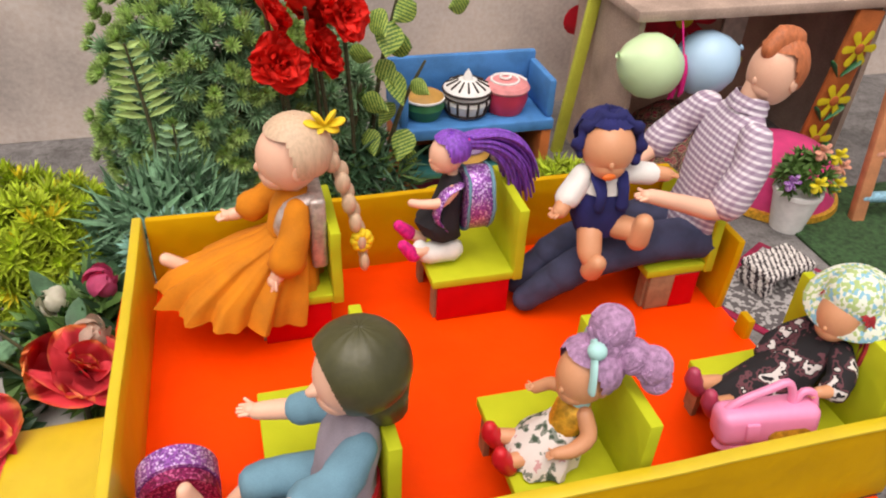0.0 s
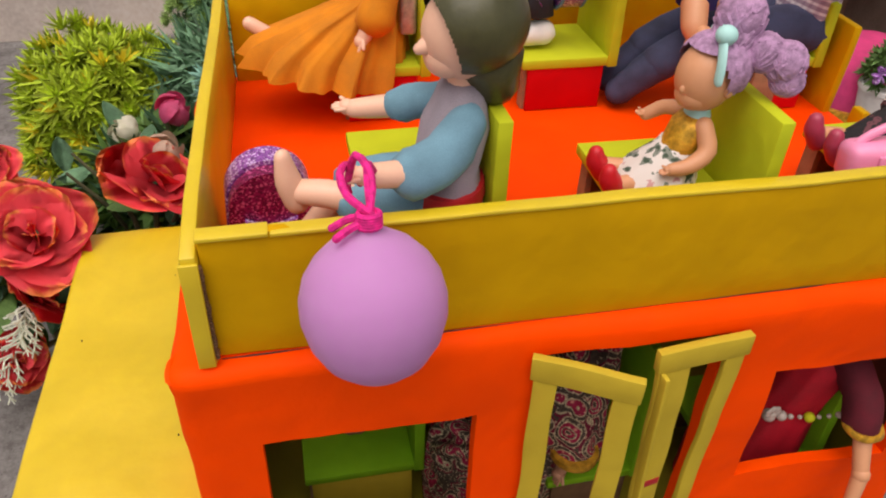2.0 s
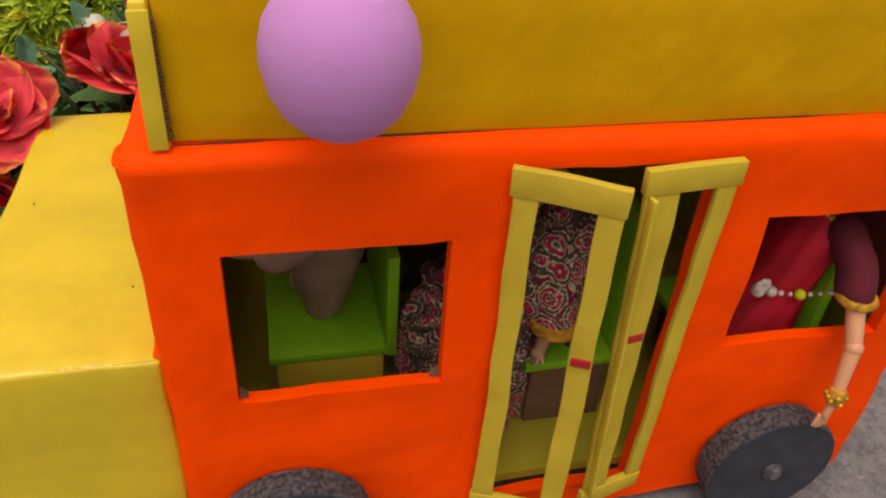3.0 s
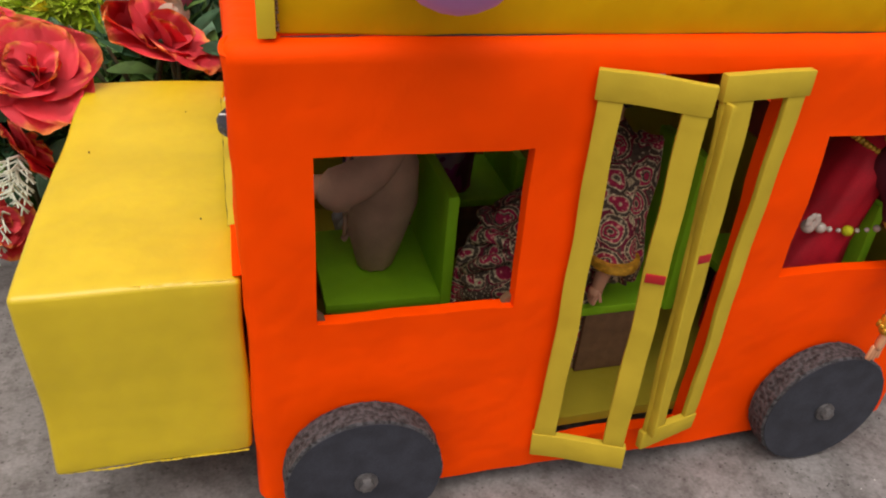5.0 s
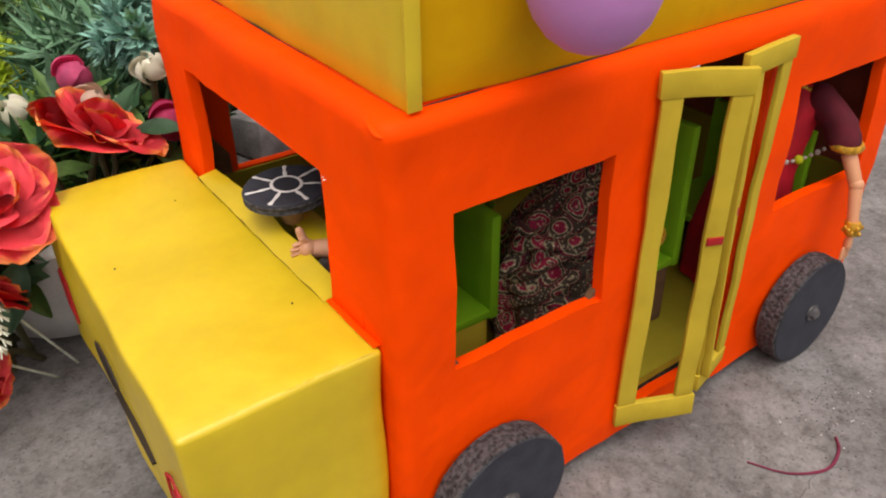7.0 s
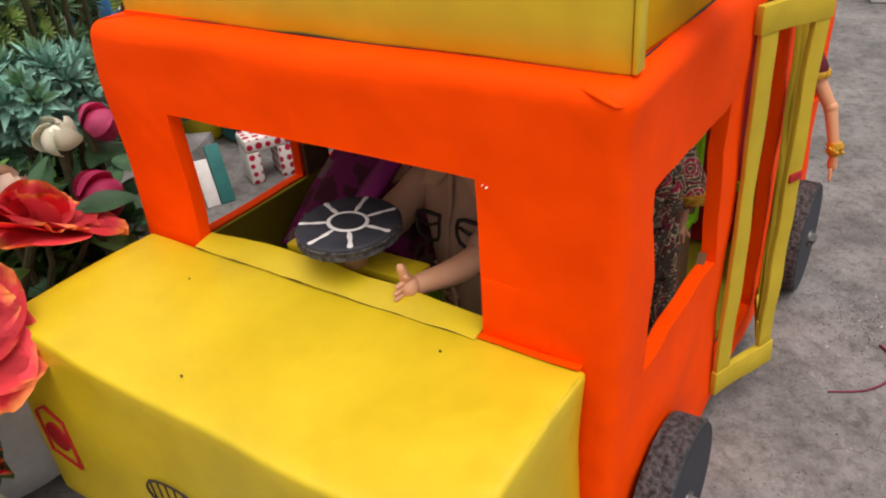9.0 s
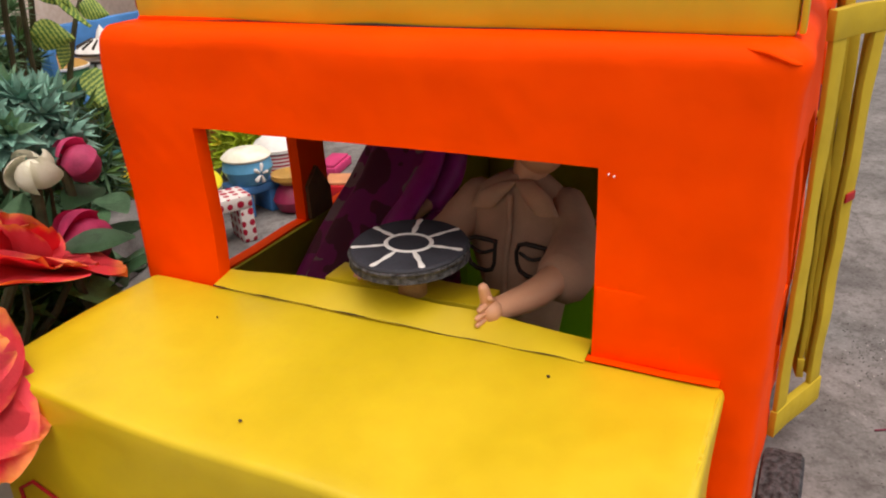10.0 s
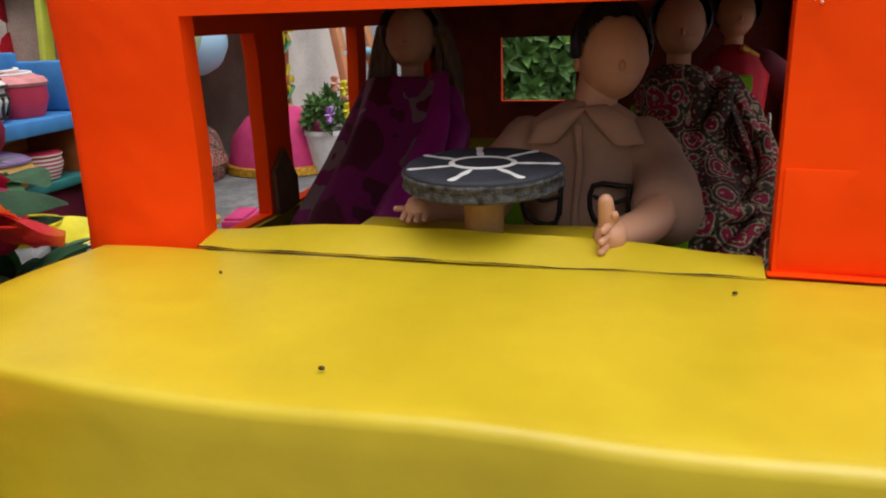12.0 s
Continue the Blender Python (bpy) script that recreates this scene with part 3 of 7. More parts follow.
# ---- more materials ----
def pattern(name, build, rough=0.8, bump=0.2, metal=0.0, spec=0.3):
    """A material whose base colour build(n, l, coords) gives."""
    m = bpy.data.materials.new(name)
    m.use_nodes = True
    n, l, b = nodes_of(m)
    tc = n.new("ShaderNodeTexCoord")
    l.new(build(n, l, tc.outputs["Object"]), b.inputs["Base Color"])
    b.inputs["Roughness"].default_value, b.inputs["Metallic"].default_value, b.inputs["Specular IOR Level"].default_value = rough, metal, spec
    nz = n.new("ShaderNodeTexNoise")
    nz.inputs["Scale"].default_value = 900.0
    l.new(tc.outputs["Object"], nz.inputs["Vector"])
    bp = n.new("ShaderNodeBump")
    bp.inputs["Strength"].default_value, bp.inputs["Distance"].default_value = bump, 0.0006
    l.new(nz.outputs["Fac"], bp.inputs["Height"])
    l.new(bp.outputs["Normal"], b.inputs["Normal"])
    return m


def ramped(n, l, value, stops, constant=True):
    r = n.new("ShaderNodeValToRGB")
    r.color_ramp.interpolation = "CONSTANT" if constant else "LINEAR"
    while len(r.color_ramp.elements) < len(stops):
        r.color_ramp.elements.new(0.5)
    for e, (p, c) in zip(r.color_ramp.elements, stops):
        e.position, e.color = p, (*c, 1)
    l.new(value, r.inputs["Fac"])
    return r.outputs["Color"]


def cells(scale, stops, feature="F1", out="Distance", rand=1.0, constant=True):
    def build(n, l, co):
        v = n.new("ShaderNodeTexVoronoi")
        v.feature = feature
        v.inputs["Scale"].default_value, v.inputs["Randomness"].default_value = scale, rand
        l.new(co, v.inputs["Vector"])
        return ramped(n, l, v.outputs[out], stops, constant)
    return build


def noisy(scale, stops, constant=True, detail=2.0):
    def build(n, l, co):
        v = n.new("ShaderNodeTexNoise")
        v.inputs["Scale"].default_value, v.inputs["Detail"].default_value = scale, detail
        l.new(co, v.inputs["Vector"])
        return ramped(n, l, v.outputs["Fac"], stops, constant)
    return build


def bands(scale, stops, axis="Z", second=None, turn=(0, 0, 0), twist=0.6):
    def build(n, l, co):
        mp = n.new("ShaderNodeMapping")
        mp.inputs["Rotation"].default_value = [radians(a) for a in turn]
        l.new(co, mp.inputs["Vector"])
        def wave(ax, sc, st):
            w = n.new("ShaderNodeTexWave")
            w.bands_direction = ax
            w.inputs["Scale"].default_value, w.inputs["Distortion"].default_value, w.inputs["Detail Scale"].default_value = sc, twist, 8.0
            l.new(mp.outputs["Vector"], w.inputs["Vector"])
            return ramped(n, l, w.outputs["Fac"], st, False)
        a = wave(axis, scale, stops)
        if not second:
            return a
        b = wave(*second)
        mx = n.new("ShaderNodeMix")
        mx.data_type, mx.blend_type = "RGBA", "MULTIPLY"
        mx.inputs[0].default_value = 1.0
        l.new(a, mx.inputs[6])
        l.new(b, mx.inputs[7])
        return mx.outputs[2]
    return build


def glitter(name, a, b):
    m = pattern(name, cells(900, [(0, tuple(c * 0.5 for c in a)), (0.35, a), (0.7, b)], out="Color"), 0.35, 0.5, 0.35, 0.6)
    return m


SKIN = mat("doll_vinyl_skin", (0.82, 0.48, 0.335), 0.42, 0.05, 30, 600, 0.05, coat=0.1)
SKIN_TAN = mat("tan_doll_vinyl", (0.64, 0.30, 0.155), 0.42, 0.05, 30, 600, 0.05, coat=0.1)
SKIN_DUSK = mat("brown_doll_vinyl", (0.62, 0.32, 0.19), 0.45, 0.06, 30, 600, 0.05)
BLOND = mat("ash_blond_hair", (0.64, 0.45, 0.30), 0.5, 0.14, 300, 1500, 0.3, 0.0006, stretch=(1.6, 1.6, 0.25))
PURPLE_HAIR = mat("violet_hair", (0.23, 0.068, 0.48), 0.45, 0.4, 260, 1500, 0.8, 0.001, stretch=(1.6, 1.6, 0.25))
LILAC_HAIR = mat("dusty_lilac_hair", (0.42, 0.24, 0.40), 0.75, 0.35, 260, 1500, 0.9, 0.0015)
GINGER = mat("ginger_moulded_hair", (0.50, 0.15, 0.055), 0.5, 0.25, 220, 900, 0.8, 0.001, stretch=(1.6, 1.6, 0.25))
REDHAIR = mat("crimson_hair", (0.38, 0.02, 0.03), 0.55, 0.4, 260, 1500, 0.9, 0.0015, stretch=(1.6, 1.6, 0.25))
OLIVEHAIR = mat("olive_black_moulded_hair", (0.058, 0.055, 0.018), 0.36, 0.25, 40, 300, 0.4, 0.0015, spec=0.5)
DARKHAIR = mat("black_hair", (0.012, 0.01, 0.009), 0.4, 0.3, 200, 900, 0.5, stretch=(1.6, 1.6, 0.25))
ORANGE_CLOTH = mat("mustard_orange_cotton", (0.62, 0.20, 0.005), 0.85, 0.2, 40, 1600, 0.5, 0.0008)
BLUE_CLOTH = mat("dusty_blue_cotton", (0.14, 0.28, 0.36), 0.9, 0.2, 40, 1600, 0.6, 0.0008)
GREY_CLOTH = mat("grey_mauve_cotton", (0.29, 0.25, 0.29), 0.9, 0.2, 40, 1600, 0.6, 0.0008)
NAVY = mat("navy_blue_cotton", (0.016, 0.018, 0.11), 0.9, 0.3, 40, 1600, 0.5, 0.0008)
DENIM = mat("dark_denim", (0.045, 0.05, 0.10), 0.9, 0.3, 60, 1800, 0.6, 0.0008)
WHITE_CLOTH = mat("white_knit_cotton", (0.78, 0.76, 0.72), 0.95, 0.12, 60, 1500, 0.6, 0.001)
KHAKI = mat("dusky_brown_khaki_cotton", (0.40, 0.235, 0.155), 0.9, 0.18, 40, 1600, 0.5, 0.0008)
MAROON = mat("maroon_velvet", (0.10, 0.004, 0.012), 0.85, 0.3, 50, 1500, 0.4)
CRIMSON = mat("crimson_silk", (0.42, 0.003, 0.014), 0.7, 0.35, 30, 1200, 0.3)
DULLHAIR = mat("dull_brown_long_hair", (0.17, 0.10, 0.06), 0.55, 0.3, 260, 1500, 0.6, stretch=(1.6, 1.6, 0.25))
MAGENTA = mat("magenta_silk", (0.33, 0.012, 0.20), 0.45, 0.35, 30, 1200, 0.3)
DARKBLACK = mat("black_cotton", (0.02, 0.018, 0.022), 0.9, 0.3, 40, 1500, 0.5)
PINKPLASTIC = mat("bubblegum_pink_plastic", (0.85, 0.28, 0.48), 0.35, 0.06, 30, 300, 0.08, coat=0.2)
HOTPINK = mat("hot_pink_yarn", (0.72, 0.015, 0.22), 0.8, 0.3, 300, 1500, 0.8)
REDSHOE = mat("red_doll_shoe", (0.55, 0.012, 0.02), 0.4, 0.1)
MINT = mat("mint_green_band", (0.38, 0.66, 0.63), 0.5, 0.1)
GOLD = mat("gold_brocade", (0.62, 0.33, 0.03), 0.4, 0.4, 200, 900, 0.8, metal=0.4)
SILVER = mat("silver_ribbon", (0.55, 0.47, 0.43), 0.35, 0.3, 200, 1400, 0.6, metal=0.45)
YELLOWFLOWER = mat("yellow_craft_flower", (0.85, 0.62, 0.02), 0.7, 0.15)
PEARL = mat("pearl_bead", (0.50, 0.44, 0.38), 0.25, 0.05, coat=0.4)
ORANGELIP = mat("orange_toy_lips", (0.75, 0.16, 0.02), 0.4, 0.05)
GLIT_VIOLET = glitter("violet_glitter_foam", (0.34, 0.10, 0.46), (0.75, 0.55, 0.85))
GLIT_MAGENTA = glitter("magenta_glitter_foam", (0.27, 0.008, 0.09), (0.62, 0.12, 0.28))
CHECK = pattern("mauve_check_cotton", bands(62, [(0.42, (0.37, 0.28, 0.37)), (0.85, (0.74, 0.69, 0.73))], "Z", ("Y", 70, [(0.2, (0.80, 0.74, 0.80)), (0.5, (1, 1, 1))]), turn=(0, -15, 0), twist=0.3))
def paisley_print(n, l, co):
    """Warped rings of crimson, cream and black, with rows of cream beads between."""
    warp = n.new("ShaderNodeTexNoise")
    warp.inputs["Scale"].default_value, warp.inputs["Detail"].default_value = 55.0, 1.0
    l.new(co, warp.inputs["Vector"])
    shift = n.new("ShaderNodeVectorMath")
    shift.operation = "MULTIPLY_ADD"
    shift.inputs[1].default_value = (0.012, 0.012, 0.012)
    l.new(warp.outputs["Color"], shift.inputs[0])
    l.new(co, shift.inputs[2])
    bent = shift.outputs["Vector"]
    dark, cream, wine = (0.085, 0.060, 0.045), (0.54, 0.45, 0.29), (0.42, 0.020, 0.075)
    a = cells(54, [(0, dark), (0.09, cream), (0.12, wine), (0.22, dark), (0.26, cream), (0.29, wine), (0.41, cream), (0.45, dark), (0.56, cream), (0.59, (0.20, 0.012, 0.04)), (0.66, dark)])(n, l, bent)
    beads = cells(330, [(0, (1, 0.95, 0.8)), (0.28, (0.30, 0.24, 0.2)), (0.55, (0.75, 0.7, 0.6))])(n, l, bent)
    mx = n.new("ShaderNodeMix")
    mx.data_type, mx.blend_type = "RGBA", "MULTIPLY"
    mx.inputs[0].default_value = 0.5
    l.new(a, mx.inputs[6])
    l.new(beads, mx.inputs[7])
    dots = cells(300, [(0, (0.36, 0.30, 0.19)), (0.30, (0.0, 0.0, 0.0))], rand=0.4)(n, l, bent)
    add = n.new("ShaderNodeMix")
    add.data_type, add.blend_type = "RGBA", "ADD"
    add.inputs[0].default_value = 0.8
    l.new(mx.outputs[2], add.inputs[6])
    l.new(dots, add.inputs[7])
    return add.outputs[2]


PAISLEY = pattern("paisley_printed_silk", paisley_print, 0.7)
FLORAL = pattern("white_leaf_print_cotton", noisy(110, [(0, (0.06, 0.09, 0.06)), (0.40, (0.22, 0.24, 0.2)), (0.45, (0.72, 0.66, 0.62)), (0.66, (0.6, 0.33, 0.33))]), 0.9)
BLACKPRINT = pattern("black_and_white_print_cotton", noisy(95, [(0, (0.02, 0.018, 0.02)), (0.52, (0.13, 0.05, 0.06)), (0.57, (0.02, 0.018, 0.02)), (0.60, (0.62, 0.58, 0.55)), (0.68, (0.02, 0.018, 0.02))]), 0.9)
HATWEAVE = pattern("pastel_woven_straw", cells(420, [(0, (0.75, 0.78, 0.66)), (0.45, (0.42, 0.55, 0.22)), (0.7, (0.25, 0.5, 0.62))], out="Color"), 0.85, 0.8)
SAREE = pattern("magenta_and_maroon_print_silk", noisy(34, [(0, (0.09, 0.006, 0.03)), (0.46, (0.20, 0.006, 0.10)), (0.58, (0.22, 0.13, 0.15)), (0.69, (0.12, 0.004, 0.04))]), 0.6)
BALLOON = mat("lilac_latex", (0.50, 0.23, 0.49), 0.55, 0.03, 10, 100, 0.0, spec=0.25)
b = BALLOON.node_tree.nodes["Principled BSDF"]
b.inputs["Subsurface Weight"].default_value, b.inputs["Subsurface Scale"].default_value = 0.8, 0.02
b.inputs["Subsurface Radius"].default_value = (1.0, 0.8, 1.0)


# ---- doll pieces, all joined into one mesh a doll ----
def loft(secs, mi=0, bm=None, seg=28, folds=0, amp=0.0, seed=0.0, closed=True):
    """Skin over oval rings: each (centre, half-width vector, half-depth vector, fold weight)."""
    bm = bm or bmesh.new()
    rings = []
    for c, a, d, *w in secs:
        k = w[0] if w else 0.0
        ring = []
        for i in range(seg):
            t = 2 * math.pi * i / seg
            s = 1 + amp * k * (math.sin(folds * t + seed) + 0.6 * math.sin((folds * 1.7 // 1) * t + 2 * seed))
            ring.append(bm.verts.new(Vector(c) + s * (math.cos(t) * Vector(a) + math.sin(t) * Vector(d))))
        rings.append(ring)
    for p, q in zip(rings, rings[1:]):
        for i in range(seg):
            bm.faces.new([p[i], p[(i + 1) % seg], q[(i + 1) % seg], q[i]]).material_index = mi
    if closed:
        for ring in (rings[0][::-1], rings[-1]):
            bm.faces.new(ring).material_index = mi
    return bm


def hair(c, r, look_at, cut, low, mi, bm, rough=0.02, streak=9.0, u=72, v=44, m=None):
    """A cap of hair: a streaked ball with the face left open. cut: how far round the face reaches; low: how far down the hair goes."""
    a = bmesh.new()
    bmesh.ops.create_uvsphere(a, u_segments=u, v_segments=v, radius=1)
    f = Vector(look_at).normalized()
    gone = [q for q in a.faces if (q.calc_center_median().dot(f) > cut and q.calc_center_median().z < 0.62) or q.calc_center_median().z < low]
    bmesh.ops.delete(a, geom=gone, context="FACES")
    r = (r, r, r) if isinstance(r, (int, float)) else r
    for w in a.verts:
        ang = math.atan2(w.co.y, w.co.x)
        s = 1 + rough * math.sin(streak * ang * 2 + 3 * w.co.z) + rough * noise.noise(w.co * 3)
        w.co = Vector((w.co.x * r[0] * s, w.co.y * r[1] * s, w.co.z * r[2] * s))
    mm = Matrix.Translation(Vector(c)) @ (m or Matrix())
    return joined(bm, a, mm, mi)


def strands(pts, width, n, mi, bm, seed=1, spread=0.4, thick=0.34):
    """Locks of hair side by side along a line."""
    rr = random.Random(seed)
    for _ in range(n):
        off = Vector((rr.uniform(-1, 1), rr.uniform(-1, 1), rr.uniform(-1, 1))) * width
        k = len(pts)
        p = [Vector(q) + off * (0.35 + spread * i / k * 2) for i, q in enumerate(pts)]
        limb(p, [width * thick * (1 - 0.6 * i / k) for i in range(k)], mi, bm, seg=6)
    return bm


def hand_at(p, d, size, mi, bm, up=(0, 0, 1)):
    """A mitten with a thumb and four short fingers, towards d."""
    d = Vector(d).normalized()
    side = d.cross(Vector(up)).normalized()
    p = Vector(p)
    ball(p + d * size * 0.4, size * 0.52, None, mi, bm, 10, 8)
    for i in range(4):
        o = side * (i - 1.5) * size * 0.27
        limb([p + d * size * 0.6 + o, p + d * size * (1.25 if i in (1, 2) else 1.1) + o * 1.1 - Vector((0, 0, size * 0.1))], [size * 0.16, size * 0.12], mi, bm, 6)
    limb([p + d * size * 0.2 + side * size * 0.35, p + d * size * 0.75 + side * size * 0.75 + Vector(up) * size * 0.2], [size * 0.17, size * 0.13], mi, bm, 6)


def head_at(c, r, f, mi, bm, tall=1.12, ears=True):
    f = Vector(f).normalized()
    side = Vector((-f.y, f.x, 0)).normalized()
    c = Vector(c)
    rot = Matrix((side, f, Vector((0, 0, 1)))).transposed()
    ball(c, (r * 0.93, r * 0.98, r * tall), rot.to_4x4(), mi, bm, 24, 18)
    ball(c + f * r * 0.42 - Vector((0, 0, r * 0.5)), (r * 0.62, r * 0.52, r * 0.5), rot.to_4x4(), mi, bm, 16, 12)
    ball(c + f * r * 0.93 - Vector((0, 0, r * 0.22)), (r * 0.10, r * 0.13, r * 0.16), rot.to_4x4(), mi, bm, 10, 8)
    for s in ((-1, 1) if ears else ()):
        ball(c + side * s * r * 0.92 - Vector((0, 0, r * 0.15)) - f * r * 0.1, (r * 0.1, r * 0.2, r * 0.27), rot.to_4x4(), mi, bm, 10, 8)


CLOTHS = ("cotton", "silk", "denim", "velvet", "khaki")


def doll(name, bm, mats, base, label, category="doll"):
    """Crumples the cloth a little, and makes one mesh of the whole doll."""
    cloth = [any(w in m.name for w in CLOTHS) for m in mats]
    soft = {v for f in bm.faces if cloth[f.material_index] for v in f.verts}
    for v in soft:
        v.co += 0.016 * noise.noise_vector(v.co * 7) + 0.009 * noise.noise_vector(v.co * 17)
    for v in bm.verts:
        v.co -= Vector(base)
    d = part(name, bm, mats, None, smooth=60)
    d.matrix_basis = Matrix.Translation(Vector(base) * U)
    return tagged(d, label, category)


X, Y, Z = Vector((1, 0, 0)), Vector((0, 1, 0)), Vector((0, 0, 1))

# boy in dusty blue, seated with his legs out
bm = bmesh.new()
loft([((1.42, 0.53, 3.70), 0.22 * X, 0.27 * Y, 1), ((1.44, 0.53, 3.82), 0.21 * X, 0.27 * Y, .6), ((1.46, 0.54, 4.0), 0.17 * X, 0.22 * Y, .3), ((1.50, 0.56, 4.22), 0.16 * X, 0.22 * Y, .3), ((1.53, 0.60, 4.36), 0.12 * X, 0.16 * Y), ((1.54, 0.6, 4.42), 0.09 * X, 0.1 * Y)], 1, bm, folds=7, amp=0.03)
loft([((1.43, 0.53, 3.835), 0.222 * X, 0.28 * Y), ((1.435, 0.53, 3.88), 0.225 * X, 0.282 * Y), ((1.445, 0.53, 3.935), 0.205 * X, 0.262 * Y)], 4, bm)
limb([(1.36, 0.42, 3.83), (1.14, 0.40, 3.85), (0.98, 0.40, 3.88)], [0.12, 0.105, 0.10], 2, bm, 16)
limb([(1.36, 0.64, 3.83), (1.14, 0.66, 3.86), (1.00, 0.66, 3.85)], [0.15, 0.13, 0.115], 2, bm, 16)
limb([(1.0, 0.40, 3.90), (0.85, 0.44, 3.93), (0.72, 0.48, 3.93)], [0.075, 0.072, 0.065], 0, bm)
limb([(1.0, 0.66, 3.85), (0.88, 0.64, 3.74), (0.72, 0.60, 3.58)], [0.075, 0.07, 0.06], 0, bm)
limb([(0.70, 0.49, 3.88), (0.665, 0.49, 4.0), (0.65, 0.49, 4.12)], [0.072, 0.07, 0.045], 0, bm, flat=0.8)
limb([(0.72, 0.60, 3.56), (0.66, 0.59, 3.62)], [0.07, 0.055], 0, bm)
limb([(1.52, 0.42, 4.27), (1.40, 0.32, 4.16), (1.24, 0.27, 4.11)], [0.10, 0.115, 0.125], 2, bm, 16)
limb([(1.27, 0.27, 4.12), (1.10, 0.22, 4.15), (1.02, 0.2, 4.17)], [0.07, 0.062, 0.055], 0, bm)
hand_at((1.02, 0.2, 4.17), (-1, -0.1, 0.1), 0.085, 0, bm)
limb([(1.50, 0.70, 4.27), (1.38, 0.80, 4.22), (1.28, 0.86, 4.17)], [0.085, 0.09, 0.095], 2, bm, 16)
limb([(1.30, 0.86, 4.17), (1.13, 0.91, 4.14), (1.04, 0.93, 4.13)], [0.065, 0.058, 0.05], 0, bm)
hand_at((1.04, 0.94, 4.13), (-1, 0.1, 0.15), 0.085, 0, bm)
limb([(1.54, 0.60, 4.36), (1.55, 0.59, 4.50)], [0.085, 0.085], 0, bm)
head_at((1.535, 0.58, 4.665), 0.212, (-1, -0.1, 0), 0, bm, 1.05)
limb([(1.345, 0.56, 4.61), (1.315, 0.557, 4.60)], [0.045, 0.028], 0, bm)
hair((1.565, 0.58, 4.715), (0.266, 0.258, 0.248), (-1, -0.1, -0.35), 0.58, -0.8, 3, bm, 0.0025, 7, u=180, v=110)
limb([(1.66, 0.58, 4.52), (1.69, 0.58, 4.42)], [0.17, 0.13], 3, bm, 14)
doll("boy_doll", bm, [SKIN, GREY_CLOTH, BLUE_CLOTH, OLIVEHAIR, REDINK], (1.42, 0.66, 3.69), "seated barefoot doll with olive-black moulded hair and dusty blue clothes")

# girl in the orange dress
bm = bmesh.new()
fw = Vector((-1, -0.1, 0))
loft([((1.00, 2.62, 3.60), Vector((0.56, 0, -0.12)), 0.43 * Y, 1), ((1.06, 2.64, 3.76), Vector((0.52, 0, -0.08)), 0.40 * Y, 1), ((1.24, 2.68, 3.97), Vector((0.36, 0, 0.0)), 0.28 * Y, .7), ((1.36, 2.68, 4.12), Vector((0.20, 0, 0.05)), 0.20 * Y, .3), ((1.41, 2.68, 4.18), Vector((0.15, 0, 0.05)), 0.17 * Y)], 1, bm, seg=120, folds=13, amp=0.105)
loft([((1.41, 2.68, 4.16), 0.16 * X, 0.18 * Y), ((1.45, 2.68, 4.32), 0.17 * X, 0.20 * Y), ((1.47, 2.68, 4.45), 0.12 * X, 0.15 * Y), ((1.47, 2.68, 4.5), 0.07 * X, 0.08 * Y)], 1, bm)
limb([(1.46, 2.50, 4.40), (1.42, 2.42, 4.22), (1.36, 2.39, 4.06)], [0.085, 0.115, 0.14], 1, bm, 16)
limb([(1.36, 2.39, 4.08), (1.30, 2.37, 3.98), (1.27, 2.36, 3.93)], [0.06, 0.055, 0.05], 0, bm)
hand_at((1.27, 2.36, 3.94), (-0.5, -0.1, -1), 0.1, 0, bm, (1, 0, 0))
limb([(1.44, 2.86, 4.40), (1.28, 2.92, 4.28), (1.16, 2.94, 4.20)], [0.085, 0.10, 0.12], 1, bm, 16)
limb([(1.18, 2.94, 4.2), (1.06, 2.95, 4.14), (1.0, 2.95, 4.13)], [0.055, 0.05, 0.045], 0, bm)
hand_at((1.0, 2.95, 4.13), (-1, 0, -0.1), 0.085, 0, bm)
limb([(0.62, 2.78, 3.82), (0.50, 2.79, 3.90)], [0.055, 0.05], 0, bm)
limb([(1.47, 2.68, 4.45), (1.47, 2.68, 4.56)], [0.075, 0.075], 0, bm)
head_at((1.45, 2.68, 4.74), 0.235, fw, 0, bm, 1.08)
hair((1.50, 2.68, 4.79), (0.262, 0.262, 0.265), (-1, -0.1, -0.25), 0.22, -0.45, 2, bm, 0.004, 14)
br = [(1.72, 2.66, 4.72), (1.79, 2.64, 4.55), (1.83, 2.62, 4.38), (1.87, 2.6, 4.22), (1.91, 2.6, 4.05), (1.93, 2.6, 3.85)]
for k, p in enumerate(br):
    for s in (-1, 1):
        ball(Vector(p) + Vector((0.02, 0.035 * s, 0.03 * s)), (0.065 - 0.005 * k, 0.05, 0.085), None, 2, bm, 10, 8)
for k in range(8):
    a = k * math.pi / 4
    ball((1.935 + 0.05 * math.cos(a), 2.57, 4.02 + 0.06 * math.sin(a)), 0.045, None, 3, bm, 8, 6)
for k in range(6):
    a = k * math.pi / 3
    limb([(1.70, 2.62, 4.98), (1.70 + 0.09 * math.cos(a), 2.60, 4.98 + 0.05 * math.sin(a) + 0.03)], [0.03, 0.06], 3, bm, 8, 0.4)
limb([(1.36, 2.53, 4.12), (1.32, 2.50, 4.26), (1.40, 2.5, 4.43), (1.55, 2.52, 4.47)], [0.05, 0.05, 0.05, 0.05], 4, bm, 10, 0.35)
